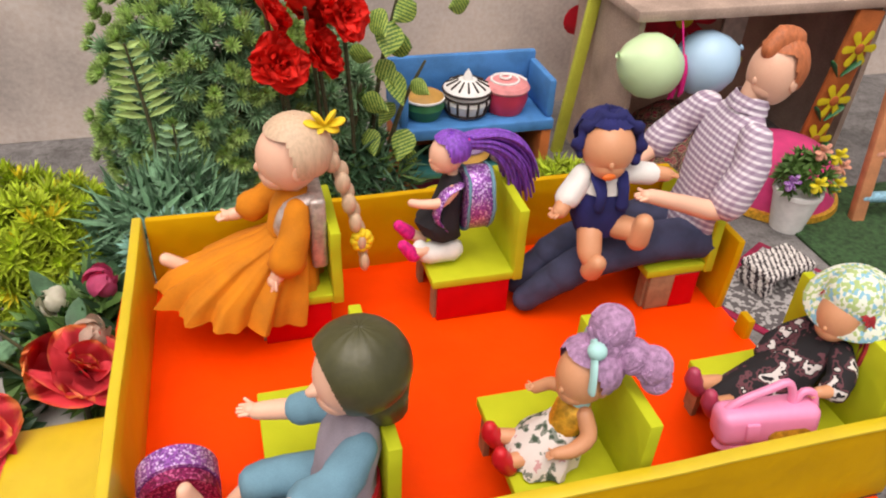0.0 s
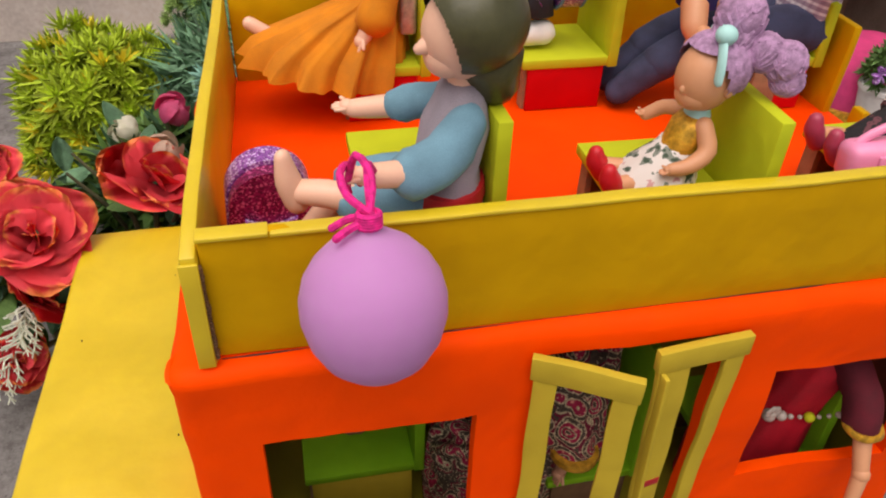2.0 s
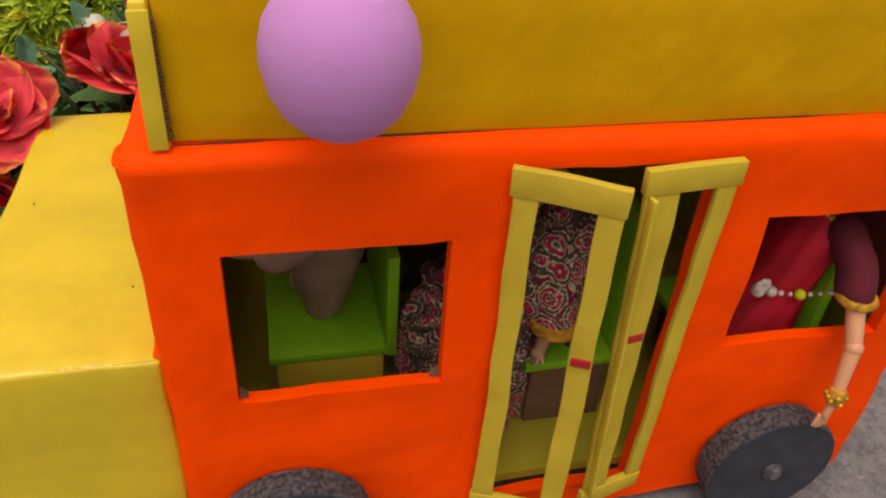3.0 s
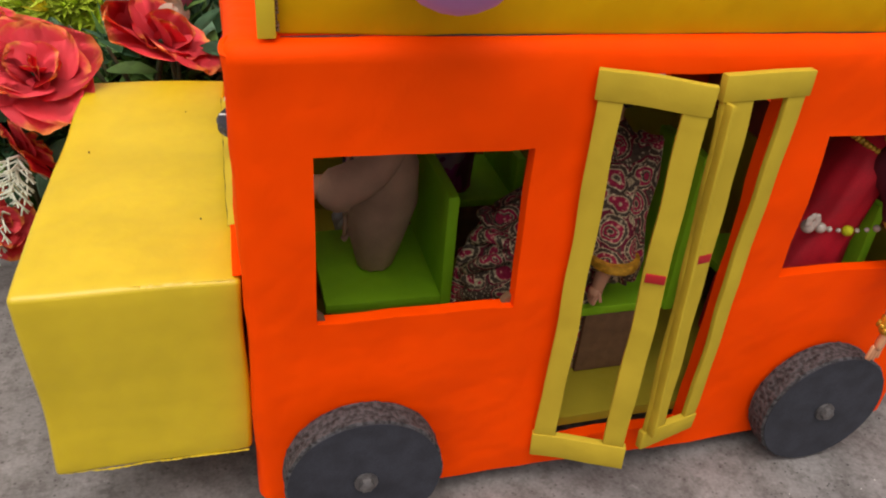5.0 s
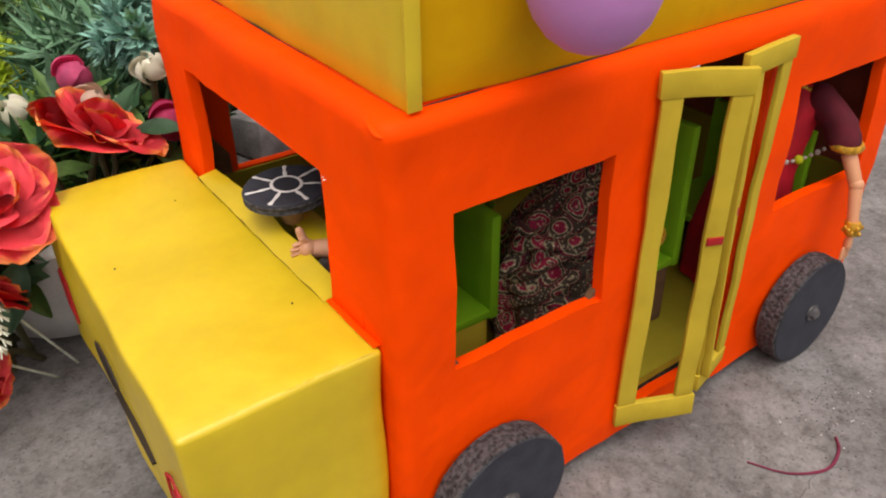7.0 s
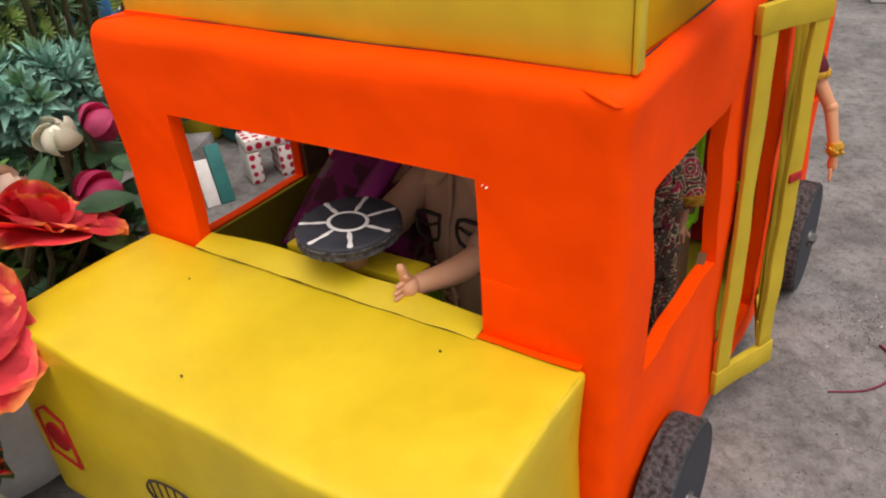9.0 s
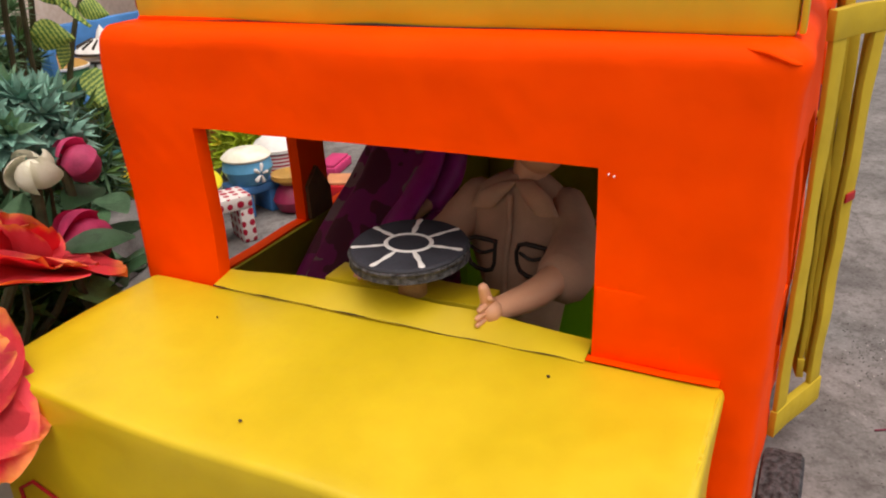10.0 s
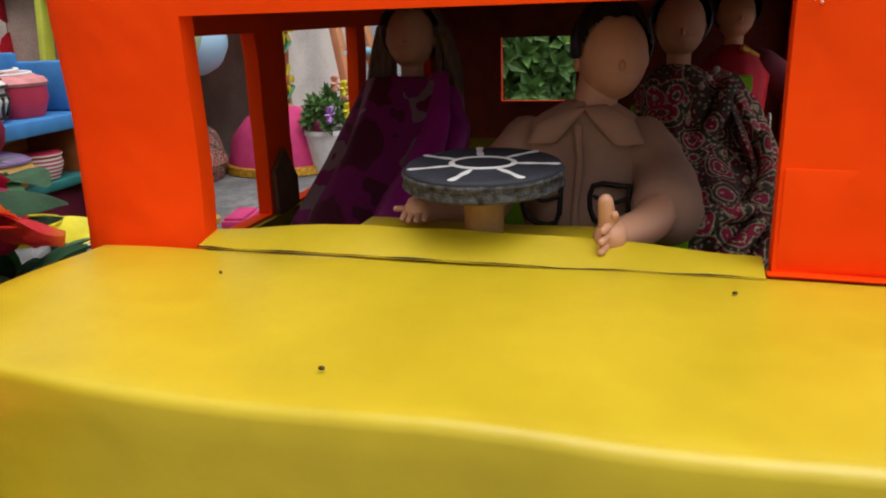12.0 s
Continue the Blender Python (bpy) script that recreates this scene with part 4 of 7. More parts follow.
box((1.545, 2.46, 3.88), (1.665, 2.86, 4.48), 0.03, None, 4, bm)
doll("girl_doll", bm, [SKIN, ORANGE_CLOTH, BLOND, YELLOWFLOWER, SILVER], (1.3, 2.68, 3.69), "seated doll with blond braid, orange dress and silver backpack")

# small violet-haired doll
bm = bmesh.new()
loft([((2.60, 2.68, 3.93), 0.15 * X, 0.15 * Y, 1), ((2.55, 2.68, 4.08), 0.17 * X, 0.19 * Y, 1), ((2.62, 2.68, 4.22), 0.11 * X, 0.12 * Y, .4), ((2.66, 2.68, 4.40), 0.09 * X, 0.12 * Y), ((2.67, 2.68, 4.46), 0.05 * X, 0.06 * Y)], 1, bm, seg=32, folds=6, amp=0.05)
limb([(2.66, 2.62, 3.80), (2.48, 2.60, 3.80), (2.40, 2.60, 3.86)], [0.10, 0.09, 0.06], 4, bm)
limb([(2.44, 2.58, 3.84), (2.34, 2.57, 3.84)], [0.05, 0.045], 0, bm)
limb([(2.44, 2.72, 3.86), (2.34, 2.73, 3.92)], [0.05, 0.045], 0, bm)
limb([(2.34, 2.57, 3.82), (2.26, 2.57, 3.92)], [0.06, 0.045], 5, bm)
limb([(2.34, 2.73, 3.92), (2.26, 2.73, 4.00)], [0.06, 0.045], 5, bm)
limb([(2.64, 2.57, 4.38), (2.54, 2.54, 4.30), (2.40, 2.56, 4.29), (2.32, 2.58, 4.30)], [0.045, 0.042, 0.036, 0.03], 0, bm)
limb([(2.58, 2.55, 4.05), (2.50, 2.53, 4.18), (2.56, 2.54, 4.36), (2.68, 2.56, 4.42)], [0.045, 0.05, 0.05, 0.04], 3, bm, 10, 0.4)
limb([(2.66, 2.68, 4.42), (2.66, 2.68, 4.52)], [0.04, 0.04], 0, bm)
head_at((2.61, 2.70, 4.62), 0.135, (-1, -0.15, 0), 0, bm)
hair((2.64, 2.70, 4.66), (0.155, 0.155, 0.15), (-1, -0.15, -0.3), 0.4, -0.3, 2, bm, 0.02, 9)
ball((2.78, 2.72, 4.71), 0.045, None, 5, bm, 10, 8)
strands([(2.78, 2.72, 4.71), (2.96, 2.76, 4.68), (3.12, 2.80, 4.58), (3.24, 2.83, 4.42), (3.30, 2.86, 4.22)], 0.115, 90, 2, bm, 5, 0.5, 0.17)
loft([((x, 2.67, 4.24), r * 0.72 * Y, r * Z) for x, r in ((2.74, 0.24), (2.755, 0.268), (2.94, 0.268), (2.955, 0.24))], 3, bm, seg=32)
for x in (2.752, 2.943):
    limb([(x, 2.67 + 0.196 * math.cos(a), 4.24 + 0.272 * math.sin(a)) for a in [k * math.pi / 12 for k in range(25)]], [0.013] * 25, 6, bm, 6)
doll("small_doll", bm, [SKIN, DARKBLACK, PURPLE_HAIR, GLIT_VIOLET, WHITE_CLOTH, HOTPINK, BLUE_CLOTH], (2.66, 2.68, 3.69), "small seated doll with violet ponytail, black dress and glittery backpack")

# lilac-haired doll
bm = bmesh.new()
loft([((2.66, 0.60, 3.71), 0.23 * X, 0.22 * Y, 1), ((2.68, 0.60, 3.80), 0.20 * X, 0.20 * Y, 1), ((2.76, 0.60, 3.92), 0.12 * X, 0.13 * Y, .4), ((2.78, 0.6, 3.97), 0.10 * X, 0.11 * Y)], 1, bm, seg=40, folds=8, amp=0.07)
loft([((2.78, 0.6, 3.95), 0.10 * X, 0.115 * Y), ((2.82, 0.60, 4.08), 0.10 * X, 0.12 * Y), ((2.84, 0.60, 4.14), 0.075 * X, 0.09 * Y)], 4, bm)
loft([((2.84, 0.6, 4.12), 0.075 * X, 0.09 * Y), ((2.85, 0.6, 4.20), 0.05 * X, 0.055 * Y)], 5, bm)
limb([(2.56, 0.55, 3.76), (2.42, 0.54, 3.76)], [0.055, 0.048], 0, bm)
limb([(2.56, 0.70, 3.76), (2.42, 0.74, 3.77)], [0.055, 0.048], 0, bm)
for y in (0.54, 0.74):
    limb([(2.43, y, 3.72), (2.38, y, 3.80), (2.37, y, 3.85)], [0.06, 0.062, 0.045], 3, bm)
limb([(2.84, 0.50, 4.11), (2.85, 0.43, 4.0), (2.76, 0.41, 3.93), (2.67, 0.43, 3.90)], [0.05, 0.052, 0.045, 0.036], 0, bm)
hand_at((2.67, 0.43, 3.90), (-1, 0.1, -0.2), 0.05, 0, bm)
limb([(2.82, 0.70, 4.11), (2.76, 0.80, 4.08), (2.68, 0.84, 4.02)], [0.045, 0.042, 0.036], 0, bm)
hand_at((2.68, 0.84, 4.02), (-1, 0.1, 0.3), 0.05, 0, bm)
limb([(2.85, 0.60, 4.15), (2.85, 0.6, 4.25)], [0.045, 0.045], 0, bm)
head_at((2.83, 0.585, 4.36), 0.165, (-1, -0.35, -0.05), 0, bm)
hair((2.87, 0.595, 4.41), (0.19, 0.188, 0.182), (-1, -0.35, -0.3), 0.42, -0.55, 2, bm, 0.02, 9)
rr = random.Random(3)
for c, r in (((2.96, 0.62, 4.65), 0.125), ((2.93, 0.60, 4.56), 0.11), ((3.08, 0.52, 4.50), 0.10), ((3.17, 0.46, 4.47), 0.105), ((3.20, 0.44, 4.38), 0.085)):
    ball(c, (r, r, r * 1.05), None, 2, bm, 20, 14)
    for _ in range(26):
        a, t = rr.uniform(0, 6.28), rr.uniform(0, 6.28)
        d1 = Vector((math.cos(a), math.sin(a) * math.cos(t), math.sin(a) * math.sin(t)))
        d2 = d1.orthogonal().normalized()
        limb([Vector(c) + r * (math.cos(k * 0.6) * d1 + math.sin(k * 0.6) * d2) for k in range(5)], [r * 0.085] * 5, 2, bm, 5)
limb([(2.87 + 0.198 * math.cos(a) * 0.35 - 0.02, 0.595 + 0.2 * math.cos(a), 4.42 + 0.195 * math.sin(a)) for a in [k * math.pi / 12 for k in range(13)]], [0.03] * 13, 6, bm, 8, 0.4)
ball((2.83, 0.50, 4.61), (0.055, 0.055, 0.05), None, 6, bm, 14, 10)
ball((3.04, 0.52, 4.44), 0.04, None, 7, bm, 8, 6)
doll("small_doll", bm, [SKIN_TAN, FLORAL, LILAC_HAIR, REDSHOE, GOLD, MINT, MINT, YELLOWFLOWER], (2.7, 0.6, 3.69), "small seated doll with fluffy lilac buns and leaf print skirt")

# hat doll with the pink handbag
bm = bmesh.new()
loft([((4.22, 0.70, 3.76), Vector((0.34, 0, -0.03)), 0.19 * Y, 1), ((4.38, 0.70, 3.88), Vector((0.26, 0, -0.06)), 0.19 * Y, .8), ((4.54, 0.70, 4.02), Vector((0.13, 0, -0.04)), 0.14 * Y, .3), ((4.60, 0.70, 4.16), Vector((0.1, 0, 0)), 0.15 * Y), ((4.62, 0.70, 4.24), 0.05 * X, 0.07 * Y)], 1, bm, seg=40, folds=7, amp=0.06)
limb([(4.0, 0.64, 3.78), (3.86, 0.63, 3.80)], [0.055, 0.05], 0, bm)
limb([(4.0, 0.82, 3.78), (3.86, 0.83, 3.80)], [0.055, 0.05], 0, bm)
for y in (0.63, 0.83):
    limb([(3.86, y, 3.75), (3.81, y, 3.84), (3.80, y, 3.90)], [0.06, 0.06, 0.045], 3, bm)
limb([(4.62, 0.57, 4.16), (4.58, 0.46, 4.06), (4.52, 0.42, 4.01)], [0.075, 0.085, 0.09], 1, bm)
limb([(4.54, 0.43, 4.02), (4.45, 0.40, 4.02), (4.38, 0.40, 4.03)], [0.05, 0.045, 0.036], 0, bm)
hand_at((4.38, 0.4, 4.03), (-1, 0, -0.1), 0.055, 0, bm)
limb([(4.60, 0.83, 4.16), (4.46, 0.90, 4.02), (4.34, 0.88, 3.92)], [0.075, 0.08, 0.06], 1, bm)
limb([(4.62, 0.70, 4.20), (4.63, 0.69, 4.28)], [0.045, 0.045], 0, bm)
head_at((4.62, 0.68, 4.38), 0.155, (-1, -0.35, -0.1), 0, bm)
hair((4.66, 0.69, 4.41), (0.18, 0.185, 0.17), (-1, -0.35, -0.3), 0.4, -0.8, 2, bm, 0.03, 9)
for s in (-1, 1):
    strands([(4.70, 0.69 + 0.15 * s, 4.42), (4.74, 0.69 + 0.2 * s, 4.25), (4.74, 0.69 + 0.22 * s, 4.08)], 0.07, 14, 2, bm, 6 + s)
turn = Matrix.Rotation(radians(-24), 4, "Y") @ Matrix.Rotation(radians(16), 4, "X")
lathe([(0.0001, 0.17), (0.10, 0.155), (0.16, 0.09), (0.185, 0.0), (0.22, -0.03), (0.275, -0.07), (0.28, -0.085), (0.22, -0.05), (0.175, -0.01)], (4.69, 0.70, 4.50), 4, bm, 40, m=turn, closed=False, wave=lambda a, n: 1 + (0.03 * math.sin(3 * a) if n > 3 else 0))
doll("small_doll", bm, [SKIN_TAN, BLACKPRINT, REDHAIR, mat("dusky_rose_doll_shoe", (0.42, 0.05, 0.10), 0.4, 0.1), HATWEAVE], (4.4, 0.7, 3.69), "small red-haired doll in black print dress and pastel woven hat")

# baby doll
bm = bmesh.new()
up = Vector((0.02, 0.1, 1)).normalized()
bx = Vector((1, 0, -0.02)).normalized()
def baby(x, y, z):
    return Vector((3.72, 2.27, 4.15)) + bx * x + Y * y + up * z
loft([(baby(0, 0, -0.06), 0.17 * bx, 0.15 * Y), (baby(0, 0, 0.06), 0.22 * bx, 0.19 * Y), (baby(0, 0, 0.22), 0.21 * bx, 0.18 * Y), (baby(0, 0, 0.32), 0.17 * bx, 0.14 * Y)], 1, bm, seg=28)
loft([(baby(0, 0, 0.30), 0.19 * bx, 0.155 * Y), (baby(0, 0, 0.42), 0.16 * bx, 0.13 * Y), (baby(0, 0, 0.48), 0.1 * bx, 0.09 * Y)], 2, bm, seg=28)
for s in (-1, 1):
    limb([baby(s * 0.10, -0.10, 0.44), baby(s * 0.09, -0.165, 0.36), baby(s * 0.09, -0.185, 0.24)], [0.05, 0.05, 0.05], 1, bm, 10, 0.5)
limb([baby(-0.17, 0, 0.40), baby(-0.28, -0.03, 0.26)], [0.09, 0.095], 2, bm)
limb([baby(-0.27, -0.03, 0.27), baby(-0.36, -0.08, 0.18)], [0.065, 0.06], 0, bm)
hand_at(baby(-0.36, -0.08, 0.18), (-1, -0.4, -0.2), 0.075, 0, bm)
limb([baby(0.17, 0, 0.40), baby(0.36, -0.04, 0.40)], [0.09, 0.09], 2, bm)
limb([baby(0.36, -0.04, 0.40), baby(0.48, -0.08, 0.40)], [0.065, 0.055], 0, bm)
hand_at(baby(0.48, -0.08, 0.40), (1, -0.2, 0), 0.075, 0, bm)
limb([baby(-0.10, -0.10, -0.02), baby(-0.12, -0.18, -0.14), baby(-0.11, -0.22, -0.2)], [0.1, 0.095, 0.075], 0, bm)
limb([baby(-0.11, -0.23, -0.27), baby(-0.10, -0.29, -0.17)], [0.085, 0.07], 0, bm)
limb([baby(0.12, -0.12, 0.02), baby(0.20, -0.24, 0.05)], [0.1, 0.09], 0, bm)
limb([baby(0.21, -0.28, 0.0), baby(0.22, -0.31, 0.15)], [0.09, 0.075], 0, bm)
head_at(baby(-0.02, -0.04, 0.64), 0.21, (-0.3, -1, 0.0), 0, bm, 0.98)
ball(baby(-0.08, -0.225, 0.505), (0.055, 0.02, 0.026), None, 3, bm, 10, 6)
hair(baby(0.0, 0.05, 0.68), (0.236, 0.236, 0.222), (-0.3, -1, 0.3), 0.05, -0.5, 1, bm, 0.02, 11)
c = baby(-0.02, -0.06, 0.66)
f = Vector((-0.25, -1, 0)).normalized()
sd = Vector((-f.y, f.x, 0))
pts = [c + sd * 0.225 * math.cos(a) + up * 0.212 * math.sin(a) + f * (-0.02 + 0.02 * math.sin(9 * a)) for a in [-0.5 + k * 0.13 for k in range(32)]]
limb(pts, [0.045 + 0.016 * math.sin(5 * k) for k in range(len(pts))], 1, bm, 8)
doll("baby_doll", bm, [SKIN_TAN, NAVY, WHITE_CLOTH, ORANGELIP], (3.72, 2.27, 4.03), "baby doll in navy overalls and ruffled cap on a lap")

# man doll with the check shirt
bm = bmesh.new()
hip, neck = Vector((4.66, 2.43, 3.76)), Vector((4.92, 2.43, 4.98))
ax = (neck - hip).normalized()
fx = Vector((ax.z, 0, -ax.x))
reach = (neck - hip).length
loft([(hip - 0.04 * ax, 0.20 * fx, 0.26 * Y, 1), (hip + 0.10 * ax, 0.235 * fx, 0.30 * Y, 1), (hip + 0.40 * ax, 0.20 * fx, 0.27 * Y, 1), (hip + 0.75 * ax, 0.22 * fx, 0.32 * Y, .8), (hip + 1.02 * ax, 0.20 * fx, 0.36 * Y, .4), (hip + 1.15 * ax, 0.14 * fx, 0.25 * Y), (neck, 0.10 * fx, 0.12 * Y)], 1, bm, seg=48, folds=6, amp=0.02)
limb([(4.83, 2.14, 4.82), (4.78, 2.04, 4.60), (4.66, 2.01, 4.38)], [0.125, 0.14, 0.15], 1, bm, 20)
limb([(4.67, 2.02, 4.42), (4.58, 2.02, 4.30), (4.30, 2.04, 4.38), (4.00, 2.05, 4.48)], [0.085, 0.083, 0.07, 0.055], 0, bm)
hand_at((4.00, 2.05, 4.48), (-1, 0.02, 0.1), 0.095, 0, bm)
limb([(4.78, 2.74, 4.82), (4.64, 2.84, 4.62), (4.50, 2.84, 4.48)], [0.125, 0.13, 0.14], 1, bm, 20)
limb([(4.52, 2.84, 4.50), (4.40, 2.82, 4.40), (4.20, 2.68, 4.40), (4.05, 2.58, 4.42)], [0.08, 0.075, 0.065, 0.05], 0, bm)
for s_ in (-1, 1):
    limb([(4.70, 2.43 + s_ * 0.15, 3.86), (4.3, 2.43 + s_ * 0.16, 3.87), (3.80, 2.42 + s_ * 0.15, 3.80), (3.50, 2.41 + s_ * 0.14, 3.66)], [0.18, 0.17, 0.155, 0.14], 2, bm, 20)
    limb([(3.53, 2.41 + s_ * 0.14, 3.67), (3.38, 2.43 + s_ * 0.13, 3.55), (3.24, 2.46 + s_ * 0.12, 3.40)], [0.138, 0.12, 0.10], 2, bm, 20)
limb([neck - 0.02 * ax, neck + 0.14 * ax], [0.095, 0.09], 0, bm, 16)
loft([(neck - 0.05 * ax, 0.15 * fx, 0.18 * Y), (neck + 0.07 * ax, 0.115 * fx, 0.13 * Y), (neck + 0.0 * ax, 0.145 * fx, 0.165 * Y)], 1, bm, closed=False)
hc = Vector((5.05, 2.42, 5.21))
head_at(hc, 0.20, (-1, -0.25, 0.1), 0, bm, 1.25)
hair(hc + Vector((0.045, 0.01, 0.05)), (0.21, 0.205, 0.25), (-1, -0.2, -0.1), 0.22, -0.62, 3, bm, 0.012, 8)
limb([hc + Vector((-0.12, -0.03, 0.19)), hc + Vector((-0.02, 0, 0.25)), hc + Vector((0.1, 0, 0.23))], [0.06, 0.09, 0.08], 3, bm, 12, 1.4)
doll("man_doll", bm, [SKIN, CHECK, DENIM, GINGER], (4.62, 2.43, 3.69), "large seated male doll with ginger hair, mauve check shirt and jeans")

# driver
bm = bmesh.new()
loft([((0.98, 1.36, 1.06), 0.10 * X, 0.10 * Y, 1), ((0.98, 1.37, 1.10), 0.145 * X, 0.13 * Y, 1), ((1.00, 1.38, 1.32), 0.205 * X, 0.19 * Y, 1), ((1.03, 1.40, 1.64), 0.27 * X, 0.26 * Y, .8), ((1.04, 1.42, 1.95), 0.25 * X, 0.32 * Y, .3), ((1.03, 1.42, 2.16), 0.16 * X, 0.35 * Y), ((1.04, 1.41, 2.28), 0.11 * X, 0.20 * Y), ((1.04, 1.4, 2.33), 0.09 * X, 0.11 * Y)], 1, bm, seg=36, folds=5, amp=0.03)
limb([(1.03, 1.16, 2.15), (0.90, 1.06, 2.03), (0.70, 1.03, 1.94), (0.66, 1.03, 1.92)], [0.115, 0.125, 0.145, 0.152], 1, bm, 18)
limb([(0.74, 1.03, 1.95), (0.42, 1.10, 1.92), (0.14, 1.21, 1.94)], [0.085, 0.08, 0.058], 0, bm)
hand_at((0.14, 1.21, 1.955), (-1, 0.25, 0.0), 0.118, 0, bm, (0, -1, 0))
limb([(0.09, 1.23, 1.98), (0.06, 1.24, 2.09)], [0.036, 0.026], 0, bm, 8)
limb([(1.03, 1.68, 2.15), (0.88, 1.78, 2.0), (0.72, 1.84, 1.9)], [0.115, 0.12, 0.125], 1, bm, 18)
limb([(0.72, 1.85, 1.9), (0.50, 1.98, 1.92), (0.30, 2.0, 1.98)], [0.08, 0.075, 0.055], 0, bm)
hand_at((0.30, 2.0, 1.98), (-1, -0.1, -0.1), 0.1, 0, bm)
limb([(1.04, 1.38, 2.28), (1.04, 1.35, 2.42)], [0.10, 0.10], 0, bm)
head_at((1.03, 1.30, 2.53), 0.168, (-1, -0.35, 0), 0, bm, 1.2)
hair((1.06, 1.31, 2.575), (0.188, 0.182, 0.20), (-1, -0.35, -0.35), 0.5, -0.3, 2, bm, 0.03, 7)
for s in (-1, 1):
    loft([((0.90, 1.40 + s * 0.04, 2.31), 0.05 * Y, 0.02 * X), ((0.86, 1.40 + s * 0.13, 2.25), 0.09 * Y, 0.025 * X), ((0.85, 1.40 + s * 0.19, 2.16), 0.07 * Y, 0.02 * X)], 1, bm, 16)
for y in (1.27, 1.57):
    q = [(0.80, y - 0.08, 1.98), (0.80, y + 0.08, 1.98), (0.785, y + 0.07, 1.83), (0.785, y - 0.06, 1.81), (0.80, y - 0.08, 1.98)]
    limb(q, [0.013] * 5, 3, bm, 6)
    limb([(0.79, y - 0.07, 1.93), (0.78, y, 1.91), (0.79, y + 0.07, 1.935)], [0.010] * 3, 3, bm, 6)
limb([(0.86, 1.42, 2.24), (0.795, 1.42, 2.0), (0.745, 1.42, 1.7), (0.76, 1.40, 1.35)], [0.016] * 4, 1, bm, 6)
for k in range(4):
    limb([(0.80 + 0.02 * k, 1.22 + 0.1 * k, 1.78 - 0.14 * k), (0.76, 1.36 + 0.03 * k, 1.66 - 0.13 * k), (0.84, 1.58, 1.72 - 0.13 * k)], [0.018, 0.03, 0.012], 1, bm, 8, 0.6)
doll("driver_doll", bm, [SKIN_DUSK, KHAKI, DARKHAIR, INK], (0.98, 1.42, 1.06), "driver doll in dusky khaki shirt reaching for the steering wheel")

# lady in paisley print
bm = bmesh.new()
loft([((2.02, 0.88, 0.52), 0.48 * X, 0.44 * Y, 1), ((2.02, 0.88, 0.95), 0.50 * X, 0.46 * Y, 1), ((2.06, 0.88, 1.36), 0.50 * X, 0.44 * Y, 1), ((2.16, 0.88, 1.64), 0.45 * X, 0.38 * Y, .9), ((2.36, 0.92, 1.84), 0.34 * X, 0.33 * Y, .6), ((2.52, 0.96, 2.02), 0.24 * X, 0.28 * Y, .5), ((2.56, 0.98, 2.20), 0.20 * X, 0.27 * Y, .4), ((2.56, 1.0, 2.32), 0.13 * X, 0.19 * Y), ((2.55, 1.0, 2.38), 0.08 * X, 0.1 * Y)], 1, bm, seg=96, folds=9, amp=0.085)
limb([(2.55, 0.80, 2.22), (2.52, 0.68, 2.05), (2.48, 0.56, 1.86), (2.45, 0.44, 1.62)], [0.11, 0.13, 0.14, 0.15], 1, bm, 20)
for k in range(9):
    z = 0.72 + 0.115 * k
    shrink = 1.0 if z < 1.4 else 1 - 0.55 * (z - 1.4)
    arc = [radians(150 + 20 * j) for j in range(8)]
    limb([(2.05 + 0.22 * max(0, z - 1.4) + 0.49 * shrink * math.cos(a), 0.88 + 0.455 * shrink * math.sin(a), z + 0.05 * j + 0.10 * math.sin(j * 0.9 + k * 1.7) - 0.10) for j, a in enumerate(arc)], [0.03 + 0.038 * abs(math.sin(j * 0.7 + k)) for j in range(8)], 1, bm, 12, 0.8)
for k in range(6):
    limb([(2.42 + 0.04 * k, 0.70 + 0.02 * k, 2.28), (2.30 + 0.05 * k, 0.76, 2.08 - 0.03 * k), (2.26 + 0.05 * k, 0.92, 1.92 - 0.02 * k), (2.36 + 0.04 * k, 1.14, 1.86)], [0.045, 0.055, 0.05, 0.03], 1, bm, 12, 0.8)
loft([((2.68, 0.78, 2.32), 0.14 * X, 0.10 * Y, 1), ((2.55, 0.66, 2.12), 0.22 * X, 0.12 * Y, 1), ((2.42, 0.54, 1.86), 0.24 * X, 0.13 * Y, 1), ((2.50, 0.50, 1.55), 0.20 * X, 0.12 * Y, 1), ((2.58, 0.52, 1.36), 0.12 * X, 0.08 * Y, 1)], 1, bm, seg=64, folds=7, amp=0.16)
limb([(2.45, 0.45, 1.70), (2.42, 0.46, 1.46), (2.40, 0.46, 1.34)], [0.065, 0.055, 0.045], 0, bm)
hand_at((2.40, 0.46, 1.34), (-0.3, 0, -1), 0.1, 0, bm, (1, 0, 0))
lathe([(0.172, -0.03), (0.18, 0), (0.172, 0.03)], (2.45, 0.42, 1.60), 2, bm, 20)
limb([(2.55, 1.0, 2.34), (2.55, 1.0, 2.46)], [0.075, 0.075], 0, bm)
head_at((2.54, 1.0, 2.62), 0.16, (-1, -0.1, 0), 0, bm, 1.2)
hair((2.57, 1.0, 2.66), (0.19, 0.185, 0.2), (-1, -0.1, -0.1), 0.35, -0.9, 3, bm, 0.02, 7)
pts = [(2.40 - 0.02 * math.sin(k), 1.0 - 0.22 + 0.04 * k, 2.36 - 0.05 * k) for k in range(10)]
for p in pts:
    ball(p, 0.022, None, 4, bm, 8, 6)
